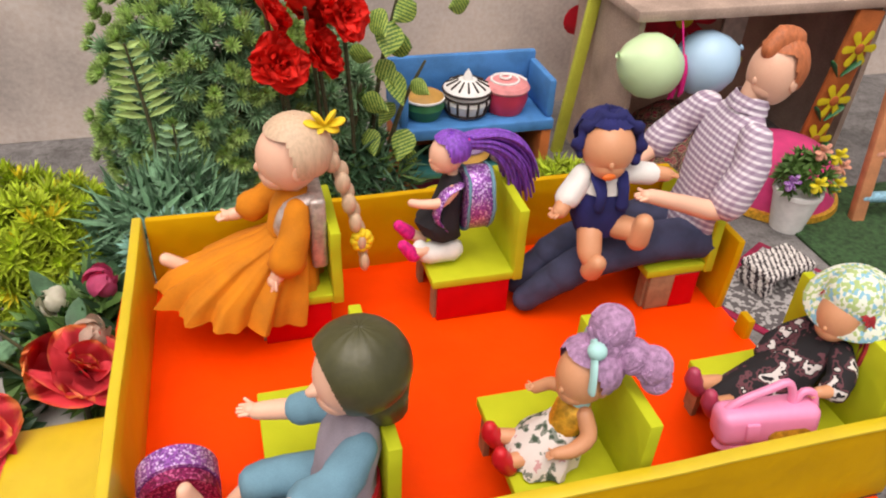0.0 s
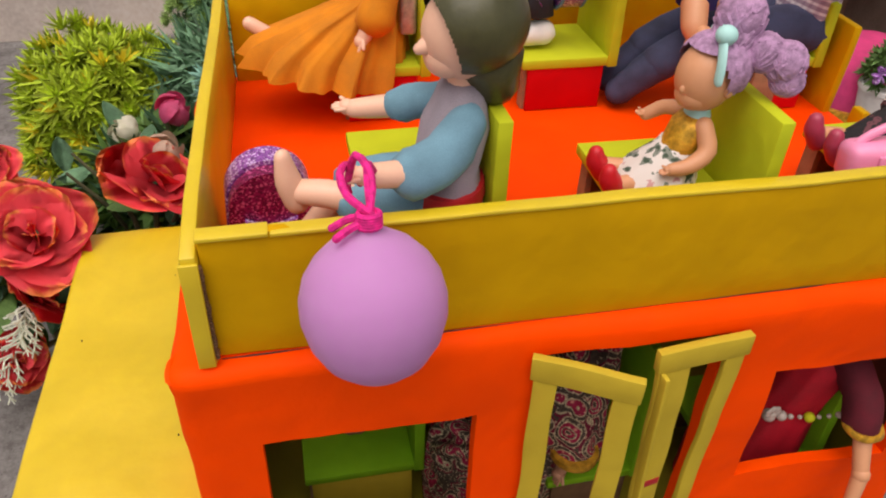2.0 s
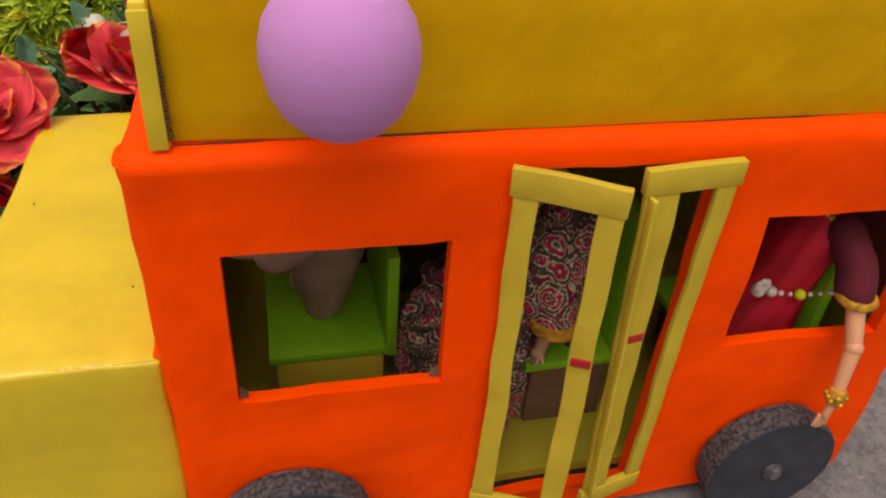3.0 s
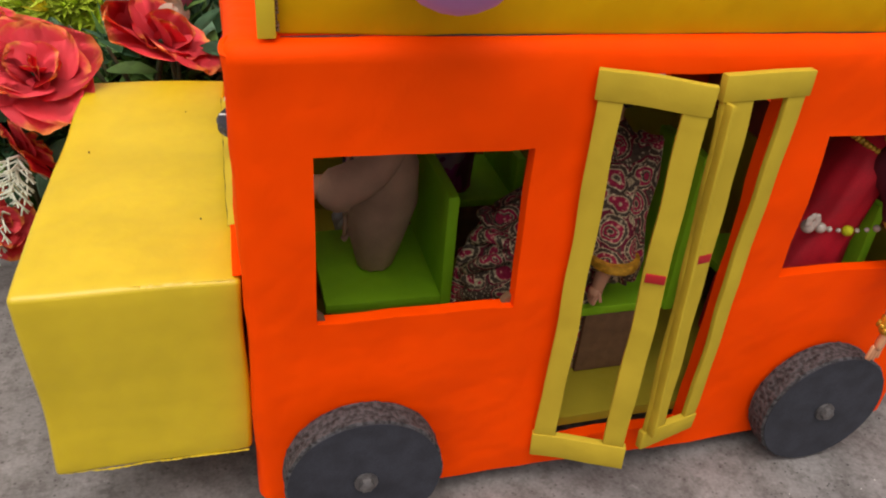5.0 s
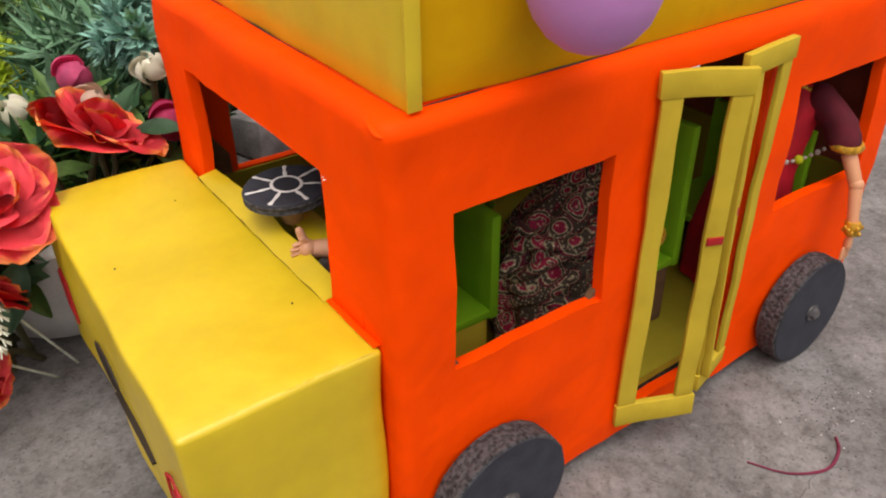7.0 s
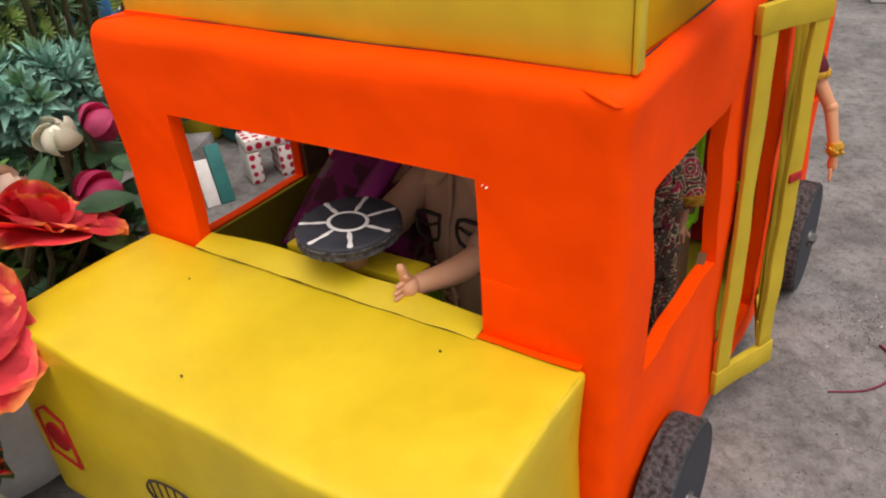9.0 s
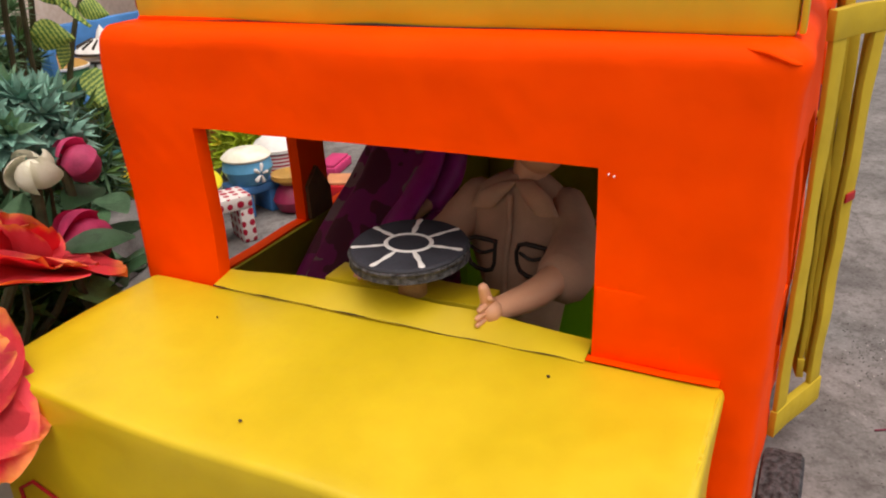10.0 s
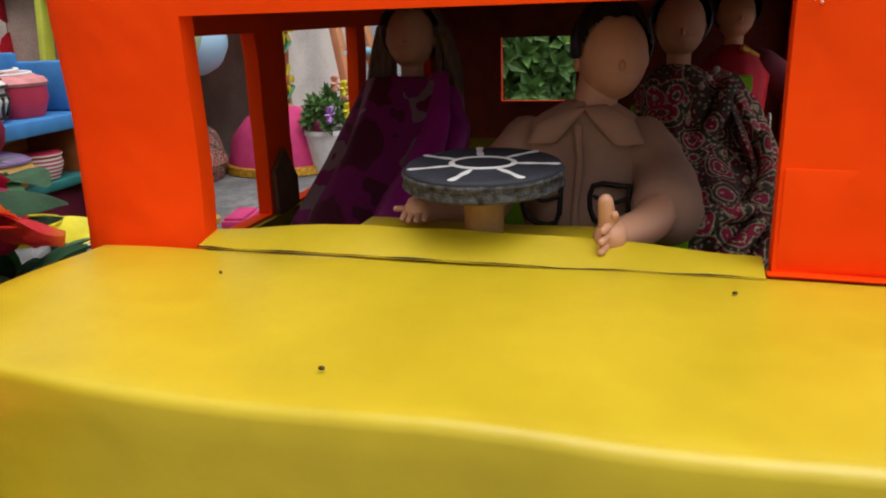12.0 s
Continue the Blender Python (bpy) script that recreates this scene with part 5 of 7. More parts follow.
doll("lady_doll", bm, [SKIN_DUSK, PAISLEY, GOLD, DARKHAIR, PEARL], (2.3, 0.95, 0.52), "seated lady doll wrapped in dark paisley printed silk")

# lady in crimson by the rear window
bm = bmesh.new()
loft([((4.02, 0.64, 0.52), 0.40 * X, 0.38 * Y, 1), ((4.03, 0.64, 1.0), 0.40 * X, 0.38 * Y, 1), ((4.07, 0.61, 1.36), 0.37 * X, 0.34 * Y, 1), ((4.14, 0.58, 1.60), 0.29 * X, 0.28 * Y, .6), ((4.22, 0.56, 1.85), 0.24 * X, 0.26 * Y, .6), ((4.28, 0.56, 2.18), 0.22 * X, 0.30 * Y, .4), ((4.30, 0.56, 2.34), 0.14 * X, 0.2 * Y), ((4.30, 0.56, 2.42), 0.08 * X, 0.09 * Y)], 1, bm, seg=48, folds=8, amp=0.05)
limb([(4.34, 0.32, 2.26), (4.36, 0.14, 2.12), (4.34, 0.02, 1.98)], [0.12, 0.13, 0.125], 2, bm, 16)
lathe([(0.125, -0.03), (0.14, 0), (0.125, 0.03)], (4.34, 0.0, 1.95), 3, bm, 20)
limb([(4.34, 0.02, 2.0), (4.31, -0.17, 1.68)], [0.065, 0.055], 0, bm)
ball((4.31, -0.18, 1.67), 0.062, None, 0, bm, 12, 8)
limb([(4.31, -0.18, 1.67), (4.25, -0.28, 1.30)], [0.055, 0.042], 0, bm)
lathe([(0.05, -0.06), (0.065, -0.03), (0.06, 0.0), (0.066, 0.03), (0.05, 0.06)], (4.25, -0.28, 1.33), 3, bm, 18)
for k in range(12):
    a = k * 0.52
    ball((4.25 + 0.062 * math.cos(a), -0.28 + 0.062 * math.sin(a), 1.33 + 0.03 * math.sin(5 * a)), 0.02, None, 3, bm, 6, 5)
limb([(4.25, -0.28, 1.28), (4.235, -0.285, 1.18)], [0.042, 0.055], 0, bm, 10, 0.6)
for k in range(4):
    limb([(4.215 + 0.022 * (k - 1), -0.285, 1.15), (4.20 + 0.03 * (k - 1), -0.29, 1.04 + 0.015 * abs(k - 1.5))], [0.017, 0.012], 0, bm, 6)
limb([(4.30, 0.56, 2.38), (4.30, 0.56, 2.5)], [0.075, 0.075], 0, bm)
head_at((4.28, 0.56, 2.66), 0.16, (-1, -0.2, 0), 0, bm, 1.2)
hair((4.31, 0.56, 2.70), (0.19, 0.19, 0.2), (-1, -0.2, -0.1), 0.35, -0.9, 4, bm, 0.02, 7)
for k in range(9):
    r = (0.05, 0.04, 0.022, 0.018, 0.04, 0.018, 0.018, 0.026, 0.018)[k]
    ball((3.86 + 0.07 * k + (0.03 if k else 0), 0.32 - 0.012 * k, 1.80 - 0.035 * math.sin(k * 0.4)), r, None, 5 if k != 4 else 6, bm, 12, 8)
for k in range(14):
    ball((4.14 + 0.02 * k, 0.36 + 0.02 * abs(k - 7) , 2.40 - 0.012 * (7 - abs(k - 7))), 0.024, None, 3, bm, 8, 6)
for k in range(7):
    a = k * 0.9
    ball((3.86 + 0.035 * math.cos(a), 0.29, 1.86 + 0.035 * math.sin(a)), (0.03, 0.015, 0.03), None, 5, bm, 8, 6)
doll("lady_doll", bm, [SKIN_TAN, CRIMSON, MAROON, GOLD, DARKHAIR, PEARL, LIME], (4.0, 0.6, 0.52), "lady doll in crimson silk, one arm hanging from the window")

# lady in magenta at the far side
bm = bmesh.new()
loft([((1.55, 2.62, 0.52), 0.50 * X, 0.42 * Y, 1), ((1.56, 2.62, 0.95), 0.52 * X, 0.42 * Y, 1), ((1.62, 2.62, 1.35), 0.48 * X, 0.38 * Y, 1), ((1.85, 2.60, 1.65), 0.33 * X, 0.30 * Y, .8), ((2.02, 2.60, 1.90), 0.22 * X, 0.28 * Y, .6), ((2.08, 2.60, 2.20), 0.18 * X, 0.30 * Y, .3), ((2.10, 2.60, 2.36), 0.1 * X, 0.14 * Y)], 1, bm, seg=80, folds=9, amp=0.07)
loft([((1.02, 2.86, 1.22), Vector((0.1, 0, -0.1)), 0.28 * Y, 1), ((1.36, 2.76, 1.54), Vector((0.12, 0, -0.12)), 0.32 * Y, 1), ((1.72, 2.66, 1.88), Vector((0.14, 0, -0.1)), 0.34 * Y, .6), ((2.00, 2.62, 2.32), Vector((0.12, 0, -0.05)), 0.26 * Y)], 1, bm, seg=80, folds=5, amp=0.2)
limb([(1.0, 2.62, 1.36), (1.34, 2.46, 1.74), (1.7, 2.36, 2.05), (1.98, 2.40, 2.34)], [0.10, 0.12, 0.11, 0.08], 2, bm, 14, 0.5)
limb([(2.06, 2.38, 2.2), (1.92, 2.30, 1.98), (1.70, 2.34, 1.80)], [0.11, 0.11, 0.09], 2, bm, 14)
limb([(1.72, 2.34, 1.82), (1.52, 2.42, 1.74)], [0.06, 0.045], 0, bm)
limb([(2.10, 2.6, 2.32), (2.10, 2.6, 2.45)], [0.07, 0.07], 0, bm)
head_at((2.09, 2.60, 2.60), 0.16, (-1, -0.1, 0), 0, bm, 1.2)
hair((2.13, 2.60, 2.64), (0.2, 0.2, 0.2), (-1, -0.1, -0.1), 0.35, -0.9, 3, bm, 0.03, 9)
for s in (-1, 1):
    strands([(2.14, 2.60 + 0.17 * s, 2.62), (2.16, 2.60 + 0.21 * s, 2.4), (2.12, 2.6 + 0.22 * s, 2.1)], 0.09, 16, 3, bm, 11 + s)
limb([(0.98, 2.50, 0.56), (0.93, 2.50, 0.75)], [0.09, 0.07], 4, bm)
limb([(0.96, 2.72, 0.56), (0.90, 2.72, 0.72)], [0.09, 0.07], 4, bm)
doll("lady_doll", bm, [SKIN_DUSK, SAREE, MAGENTA, DULLHAIR, mat("grey_doll_shoe", (0.4, 0.38, 0.38), 0.5)], (1.6, 2.6, 0.52), "seated lady doll in magenta and maroon silk with long hair")

# ---- things carried on the deck ----
arch = thing("glitter_slipper", 0.53, 0.82, TOP + 0.03, rx=4, ry=4, rz=4, label="magenta glitter foam arch slipper with a violet bow and rim", category="slipper")
outline = [(-0.22, 0), (0.22, 0)] + [(0.22 * math.cos(a), 0.37 + 0.24 * math.sin(a)) for a in [k * math.pi / 20 for k in range(21)]]
part("front_sole", slab(outline, -0.02, 0.06, "y"), GLIT_MAGENTA, arch)
part("rim", slab([(a * 1.05, b * 1.045) for a, b in outline], 0.062, 0.20, "y"), GLIT_VIOLET, arch, "violet glitter foam edge")
bow = bmesh.new()
for s in (-1, 1):
    slab([(0, 0.235), (s * 0.13, 0.165), (s * 0.14, 0.33), (0, 0.275)], -0.055, -0.025, "y", bow)
part("bow", bow, GLIT_VIOLET, arch)

bag = thing("toy_handbag", 4.07, 0.38, 3.70, rx=-8, ry=-4, rz=-10, label="bubblegum pink plastic toy handbag with a raised handle", category="handbag")
bag.matrix_basis = bag.matrix_basis @ Matrix.Diagonal((0.86, 0.9, 0.92, 1))
part("bag_body", wavy(box((-0.37, -0.10, 0.03), (0.37, 0.14, 0.30), 0.075, seg=4), 0.008, 0.4, 2), PINKPLASTIC, bag)
part("base_rim", lathe([(0.36, -0.02), (0.375, 0.0), (0.36, 0.035)], seg=40, m=Matrix.Diagonal((1, 0.36, 1, 1))), PINKPLASTIC, bag)
part("clasp", box((-0.20, -0.125, 0.10), (-0.10, -0.095, 0.24), 0.015), PINKPLASTIC, bag)
part("handle", limb([(-0.30, 0.02, 0.27), (-0.20, 0.02, 0.34), (0.0, 0.02, 0.42), (0.12, 0.02, 0.46), (0.17, 0.02, 0.38), (0.18, 0.02, 0.28)], [0.03] * 6, seg=10), PINKPLASTIC, bag)
part("rear_loop", limb([(0.20, 0.02, 0.28), (0.25, 0.02, 0.37), (0.33, 0.02, 0.35), (0.36, 0.02, 0.25)], [0.028] * 4, seg=10), PINKPLASTIC, bag)
part("emblem", lathe([(0.0001, 0), (0.16, 0.002), (0.16, 0.014), (0.0001, 0.016)], (0.14, -0.10, 0.10), seg=28, closed=False, m=Matrix.Rotation(radians(75), 4, "X") @ Matrix.Diagonal((1, 0.45, 1, 1))), GOLD, bag, "gold oval emblem")

bal = thing("lilac_balloon", 0.975, -0.27, 3.80, rx=-12, label="lilac balloon hanging over the railing from pink yarn", category="balloon")
prof = [(0.0001, -0.345), (0.08, -0.333), (0.16, -0.30), (0.235, -0.235), (0.29, -0.14), (0.318, -0.03), (0.318, 0.06), (0.295, 0.15), (0.25, 0.225), (0.185, 0.29), (0.11, 0.335), (0.05, 0.36), (0.028, 0.385), (0.035, 0.41), (0.05, 0.425)]
part("balloon_skin", lathe(prof, seg=48, closed=False), BALLOON, bal)
knot = bmesh.new()
for k in range(5):
    limb([(0.045 * math.cos(a), 0.045 * math.sin(a) - 0.0, 0.385 + 0.012 * k) for a in [j * math.pi / 6 for j in range(13)]], [0.014] * 13, 0, knot, 6)
part("yarn_knot", knot, HOTPINK, bal)
for pts in ([(0.0, 0, 0.42), (0.03, 0.1, 0.55), (-0.02, 0.2, 0.62), (-0.05, 0.36, 0.44), (-0.04, 0.45, 0.36)], [(0.02, 0, 0.42), (-0.08, 0.06, 0.5), (-0.09, 0.2, 0.55), (-0.03, 0.42, 0.50), (0.02, 0.5, 0.38)], [(0, 0, 0.41), (-0.08, -0.03, 0.39), (-0.14, -0.05, 0.36)], [(0, 0, 0.41), (-0.07, 0.03, 0.41), (-0.15, 0.04, 0.37)], [(0.01, 0, 0.41), (0.02, 0.16, 0.58), (0.08, 0.4, 0.46)]):
    part("yarn_strand", limb(pts, [0.018] * len(pts), seg=7), HOTPINK, bal)

# ---- plants ----
LEAF = mat("leaf_green", (0.10, 0.20, 0.045), 0.55, 0.3, 60, 600, 0.3, hue=0.35)
TEALLEAF = mat("blue_green_leaf", (0.14, 0.28, 0.155), 0.55, 0.3, 60, 600, 0.3, hue=0.35)
PINELEAF = mat("soft_pine_green", (0.24, 0.42, 0.22), 0.65, 0.3, 60, 600, 0.3, hue=0.4)
PINETIP = mat("light_pine_green", (0.38, 0.54, 0.17), 0.65, 0.3, 60, 600, 0.3, hue=0.3)
CHARTREUSE = mat("chartreuse_needles", (0.40, 0.52, 0.03), 0.6, 0.3, 60, 600, 0.2, hue=0.4)
YELLOWTIP = mat("yellow_needles", (0.72, 0.60, 0.03), 0.6, 0.3, 60, 600, 0.2, hue=0.25)
DARKLEAF = mat("dark_broad_leaf", (0.05, 0.12, 0.055), 0.5, 0.3, 40, 600, 0.3, hue=0.3)
SUCC = mat("pale_blue_green_succulent", (0.20, 0.40, 0.32), 0.55, 0.3, 60, 600, 0.2, hue=0.25)
STEM = mat("brown_green_stem", (0.09, 0.085, 0.04), 0.8, 0.3, 80, 600, 0.4)
VARIEG = pattern("striped_vine_leaf", bands(62, [(0.40, (0.08, 0.18, 0.035)), (0.80, (0.40, 0.50, 0.10))], "Z", turn=(0, 35, 0), twist=4.0), 0.5)
ROSE = mat("scarlet_silk_petal", (0.80, 0.018, 0.008), 0.65, 0.3, 45, 900, 0.4)
PINKP = mat("pink_tulip_petal", (0.76, 0.11, 0.27), 0.6, 0.3, 45, 900, 0.3)
CRIMP = mat("dark_pink_petal", (0.62, 0.045, 0.16), 0.6, 0.3, 45, 900, 0.3)
CREAM = mat("cream_bud_petal", (0.80, 0.76, 0.66), 0.65, 0.25, 45, 900, 0.3, second=(0.66, 0.66, 0.50))
BLUSH = mat("blush_bud_petal", (0.74, 0.56, 0.44), 0.65, 0.25, 45, 900, 0.3)
LACE = mat("white_lace_sprig", (0.68, 0.72, 0.60), 0.8, 0.2)
CERAMIC = mat("white_glazed_planter", (0.62, 0.60, 0.57), 0.5, 0.15, 20, 300, 0.1)
rng = random.Random(11)


def blade(bm, p, d, length, width, mi=0, up=None, sag=0.0, fold=0.25):
    """One pointed leaf with a fold along its middle."""
    d = Vector(d).normalized()
    up = Vector(up) if up is not None else Vector((0, 0, 1))
    side = d.cross(up)
    side = side.normalized() if side.length > 1e-3 else d.orthogonal().normalized()
    n = side.cross(d)
    p = Vector(p)
    q = p + d * length * 0.45 + n * length * (-fold * 0.2)
    tip = p + d * length - Vector((0, 0, sag * length))
    a, b, c, e = bm.verts.new(p), bm.verts.new(q + side * width / 2 + n * width * fold), bm.verts.new(q - side * width / 2 + n * width * fold), bm.verts.new(tip)
    m = bm.verts.new(q)
    for f in ((a, b, m), (a, m, c), (m, b, e), (c, m, e)):
        bm.faces.new(f).material_index = mi


def rosette(bm, c, axis, r, n, width, mi=0, tip=None, rr=rng, flat=0.5, sag=0.0):
    """A tuft of blades that spread about an axis."""
    axis = Vector(axis).normalized()
    s = axis.orthogonal().normalized()
    t = axis.cross(s)
    for k in range(n):
        a = k * 2.399
        e = (k + 0.5) / n
        lift = 1 - e * (1 - flat) * 1.5 if flat < 1 else 1
        d = (math.cos(a) * s + math.sin(a) * t) * math.sqrt(e) + axis * (1.05 - e) * (0.5 + flat)
        blade(bm, c, d, r * rr.uniform(0.75, 1.1), width, mi if tip is None or e > 0.35 else tip, axis, sag)


def tufted(name, c, radii, tufts, size, blades, width, mats, label, category, seed, low=-0.6, tip=0.25, stems=5, core=None, flat=0.4):
    """A bush of tufts over an uneven rounded form, on stems from the ground."""
    rr = random.Random(seed)
    x, y, z = c
    t = thing(name, x, y, 0, label=label, category=category)
    bm = bmesh.new()
    for k in range(tufts):
        u = 1 - (k + 0.5) / tufts * (1 - low)
        a = k * 2.399 + rr.uniform(-0.3, 0.3)
        s = math.sqrt(max(0, 1 - u * u))
        d = Vector((s * math.cos(a), s * math.sin(a), u))
        lump = 0.86 + 0.22 * noise.noise(d * 2.2 + Vector((seed, 0, 0))) + rr.uniform(-0.10, 0.07)
        p = Vector((d.x * radii[0], d.y * radii[1], d.z * radii[2])) * lump + Vector((0, 0, z))
        rosette(bm, p, d + Vector((0, 0, 0.35)), size * rr.uniform(0.75, 1.2), blades, width, 0, 1 if rr.random() < tip else None, rr, flat)
    for k in range(tufts // 2):
        d = Vector((rr.gauss(0, 1), rr.gauss(0, 1), rr.gauss(0, 1))).normalized()
        p = Vector((d.x * radii[0], d.y * radii[1], abs(d.z) * radii[2] if d.z < low else d.z * radii[2])) * rr.uniform(0.35, 0.75) + Vector((0, 0, z))
        rosette(bm, p, d + Vector((0, 0, 0.3)), size, blades // 2, width * 1.3, 0, None, rr, flat)
    part("leaves", bm, mats, t, smooth=0, kind="stuff")
    for k in range(stems):
        a = k * 6.28 / stems
        q = Vector((math.cos(a) * radii[0] * 0.5, math.sin(a) * radii[1] * 0.5, z + 0.3 * radii[2] * rr.uniform(-0.5, 1.5)))
        part("stem", limb([(0.08 * math.cos(a), 0.08 * math.sin(a), 0), q * 0.5 + Vector((0, 0, 0.1)), q], [0.06, 0.045, 0.02], seg=7), STEM, t)
    return t


conifer = tufted("conifer_bush", (0.85, 8.3, 2.35), (1.55, 1.0, 2.25), 640, 0.23, 48, 0.034, [PINELEAF, PINETIP], "tall soft-needled artificial conifer bush in mid green", "bush", 3, -0.9, 0.45, 6)
tufted("conifer_bush", (2.35, 8.6, 1.9), (0.95, 0.8, 1.7), 240, 0.25, 36, 0.036, [PINELEAF, LEAF], "darker soft-needled bush beside the tall one", "bush", 5, -0.9, 0.2, 4)
tufted("needle_bush", (-1.5, 6.9, 1.30), (1.12, 1.0, 1.05), 380, 0.25, 22, 0.055, [CHARTREUSE, YELLOWTIP], "round chartreuse artificial needle bush with yellow tips", "bush", 7, -0.8, 0.16, 4)
tufted("needle_bush", (6.3, 7.9, 0.55), (0.7, 0.6, 0.6), 110, 0.30, 14, 0.05, [CHARTREUSE, YELLOWTIP], "small bright green grassy toy bush", "bush", 9, -0.6, 0.1, 3)
tufted("succulent", (0.42, 5.0, 2.42), (0.55, 0.40, 0.32), 34, 0.24, 20, 0.085, [SUCC, TEALLEAF], "blue-green artificial succulent rosettes", "succulent", 12, -0.6, 0.2, 4, flat=0.6)
tufted("grass_tuft", (0.2, 6.3, 1.6), (0.9, 0.7, 0.95), 110, 0.55, 10, 0.075, [TEALLEAF, DARKLEAF], "blue-green grassy artificial foliage", "foliage", 15, -0.7, 0.4, 5)
tufted("grass_tuft", (-0.45, 4.9, 1.25), (0.95, 0.65, 0.65), 90, 0.45, 9, 0.16, [LEAF, DARKLEAF], "broad-leaved green foliage in the planter", "foliage", 17, -0.5, 0.5, 4)
tufted("grass_tuft", (2.9, 8.1, 1.0), (0.9, 0.6, 1.0), 110, 0.4, 9, 0.06, [DARKLEAF, LEAF], "dark feathery green foliage at the wall", "foliage", 19, -0.9, 0.4, 4)
tufted("shrub", (15.5, 4.4, 1.9), (2.2, 2.0, 1.9), 260, 0.5, 10, 0.22, [LEAF, PINETIP], "leafy green garden shrub behind the bus", "shrub", 21, -0.9, 0.3, 5)
tufted("grass_tuft", (-1.85, 3.9, 1.15), (0.5, 0.4, 0.35), 30, 0.32, 7, 0.2, [DARKLEAF, LEAF], "dark broad leaves at the planter's rim", "foliage", 23, -0.5, 0.3, 3)


def round_tufts(bush, radii, z, n, size, seed, label):
    """Dense pale tufts that end the twigs of a bush, over the side that faces the yard."""
    rr = random.Random(seed)
    bm = bmesh.new()
    for k in range(n):
        a, e = rr.uniform(math.pi * 0.95, math.pi * 2.05), rr.uniform(-0.75, 0.95)
        flat = math.sqrt(1 - e * e)
        d = Vector((math.cos(a) * flat, math.sin(a) * flat, e))
        p = Vector((d.x * radii[0], d.y * radii[1], d.z * radii[2])) * rr.uniform(0.90, 1.06) + Vector((0, 0, z))
        aim = (d + Vector((0, -0.5, 0.4))).normalized()
        for ring, (lean, long) in enumerate(((0.25, 0.75), (0.7, 0.95), (1.2, 1.0), (1.9, 0.8))):
            s = aim.orthogonal().normalized()
            t = aim.cross(s)
            for j in range(6 + 3 * ring):
                q = j * 2 * math.pi / (6 + 3 * ring) + ring
                blade(bm, p, aim + lean * (math.cos(q) * s + math.sin(q) * t), size * long, size * 0.24, 0, aim, 0.0, 0.4)
    part("tip_foliage", bm, PINETIP, bush, label, smooth=0, kind="stuff")


def frond(x, y, z, direction, length, pairs, mi_mat, label):
    t = thing("fern_frond", x, y, 0, label=label, category="fern")
    d = Vector(direction).normalized()
    base = Vector((0, 0, z))
    pts = [base + d * length * k / 8 + Vector((0, -0.12 * (k / 8) ** 2 * length, 0)) for k in range(9)]
    part("stem", limb([Vector((0.05, 0.1, 0)), base * 0.5, *pts], [0.03] * 2 + [0.028 - 0.002 * k for k in range(9)], seg=6), STEM, t)
    side = d.cross(Vector((0, -1, 0.3))).normalized()
    for k in range(pairs):
        e = (k + 0.5) / pairs
        p = base + d * length * (0.12 + 0.88 * e) + Vector((0, -0.12 * e * e * length, 0))
        for s in (-1, 1):
            bm = bmesh.new()
            blade(bm, p, side * s + d * 0.55 + Vector((0, -0.15, -0.05)), length * 0.36 * (1 - 0.55 * e), length * 0.075, 0, Vector((0, -1, 0.6)), 0.1)
            part("leaflet", bm, mi_mat, t, smooth=0)


round_tufts(conifer, (1.6, 1.05, 2.3), 2.35, 190, 0.17, 41, "pale green round twig tufts")
frond(0.38, 6.75, 1.95, (0.02, 0, 1), 1.15, 8, PINELEAF, "soft green artificial fern frond")
frond(0.12, 6.95, 2.85, (-0.08, 0, 1), 1.2, 9, PINETIP, "light green artificial fern frond")
frond(0.9, 6.9, 1.3, (0.2, 0, 1), 0.8, 7, TEALLEAF, "blue-green artificial fern frond")


def petal(length, width, curl, cup, seed, rows=14, cols=11, ruffle=0.05):
    """One petal from its base along +x: cupped, curled and with a ruffled, paler rim in slot 1."""
    bm = bmesh.new()
    grid = []
    for i in range(rows):
        e = i / (rows - 1)
        w = width * (math.sin(math.pi * min(1, 0.12 + 0.80 * e ** 0.8)) ** 0.65)
        line = []
        for j in range(cols):
            f = 2 * j / (cols - 1) - 1
            x = length * e * (1 - 0.06 * f * f)
            y = w * f / 2
            z = cup * (f * f) * w + curl * length * math.sin(e * 2.2) + ruffle * length * e * noise.noise(Vector((f * 2.2 + seed, e * 2, seed)))
            line.append(bm.verts.new((x, y, z)))
        grid.append(line)
    for i in range(rows - 1):
        for j in range(cols - 1):
            rim = i == rows - 2 or (j in (0, cols - 2) and i > 9)
            bm.faces.new([grid[i][j], grid[i + 1][j], grid[i + 1][j + 1], grid[i][j + 1]]).material_index = 1 if rim else 0
    return bm


PETALS = {}
def petal_mesh(kind, mats, *args, **kw):
    if kind not in PETALS:
        bm = petal(*args, **kw)
        bmesh.ops.solidify(bm, geom=bm.faces[:], thickness=0.008)
        PETALS[kind] = mesh_of("petal", bm, mats, 85)
    return PETALS[kind]


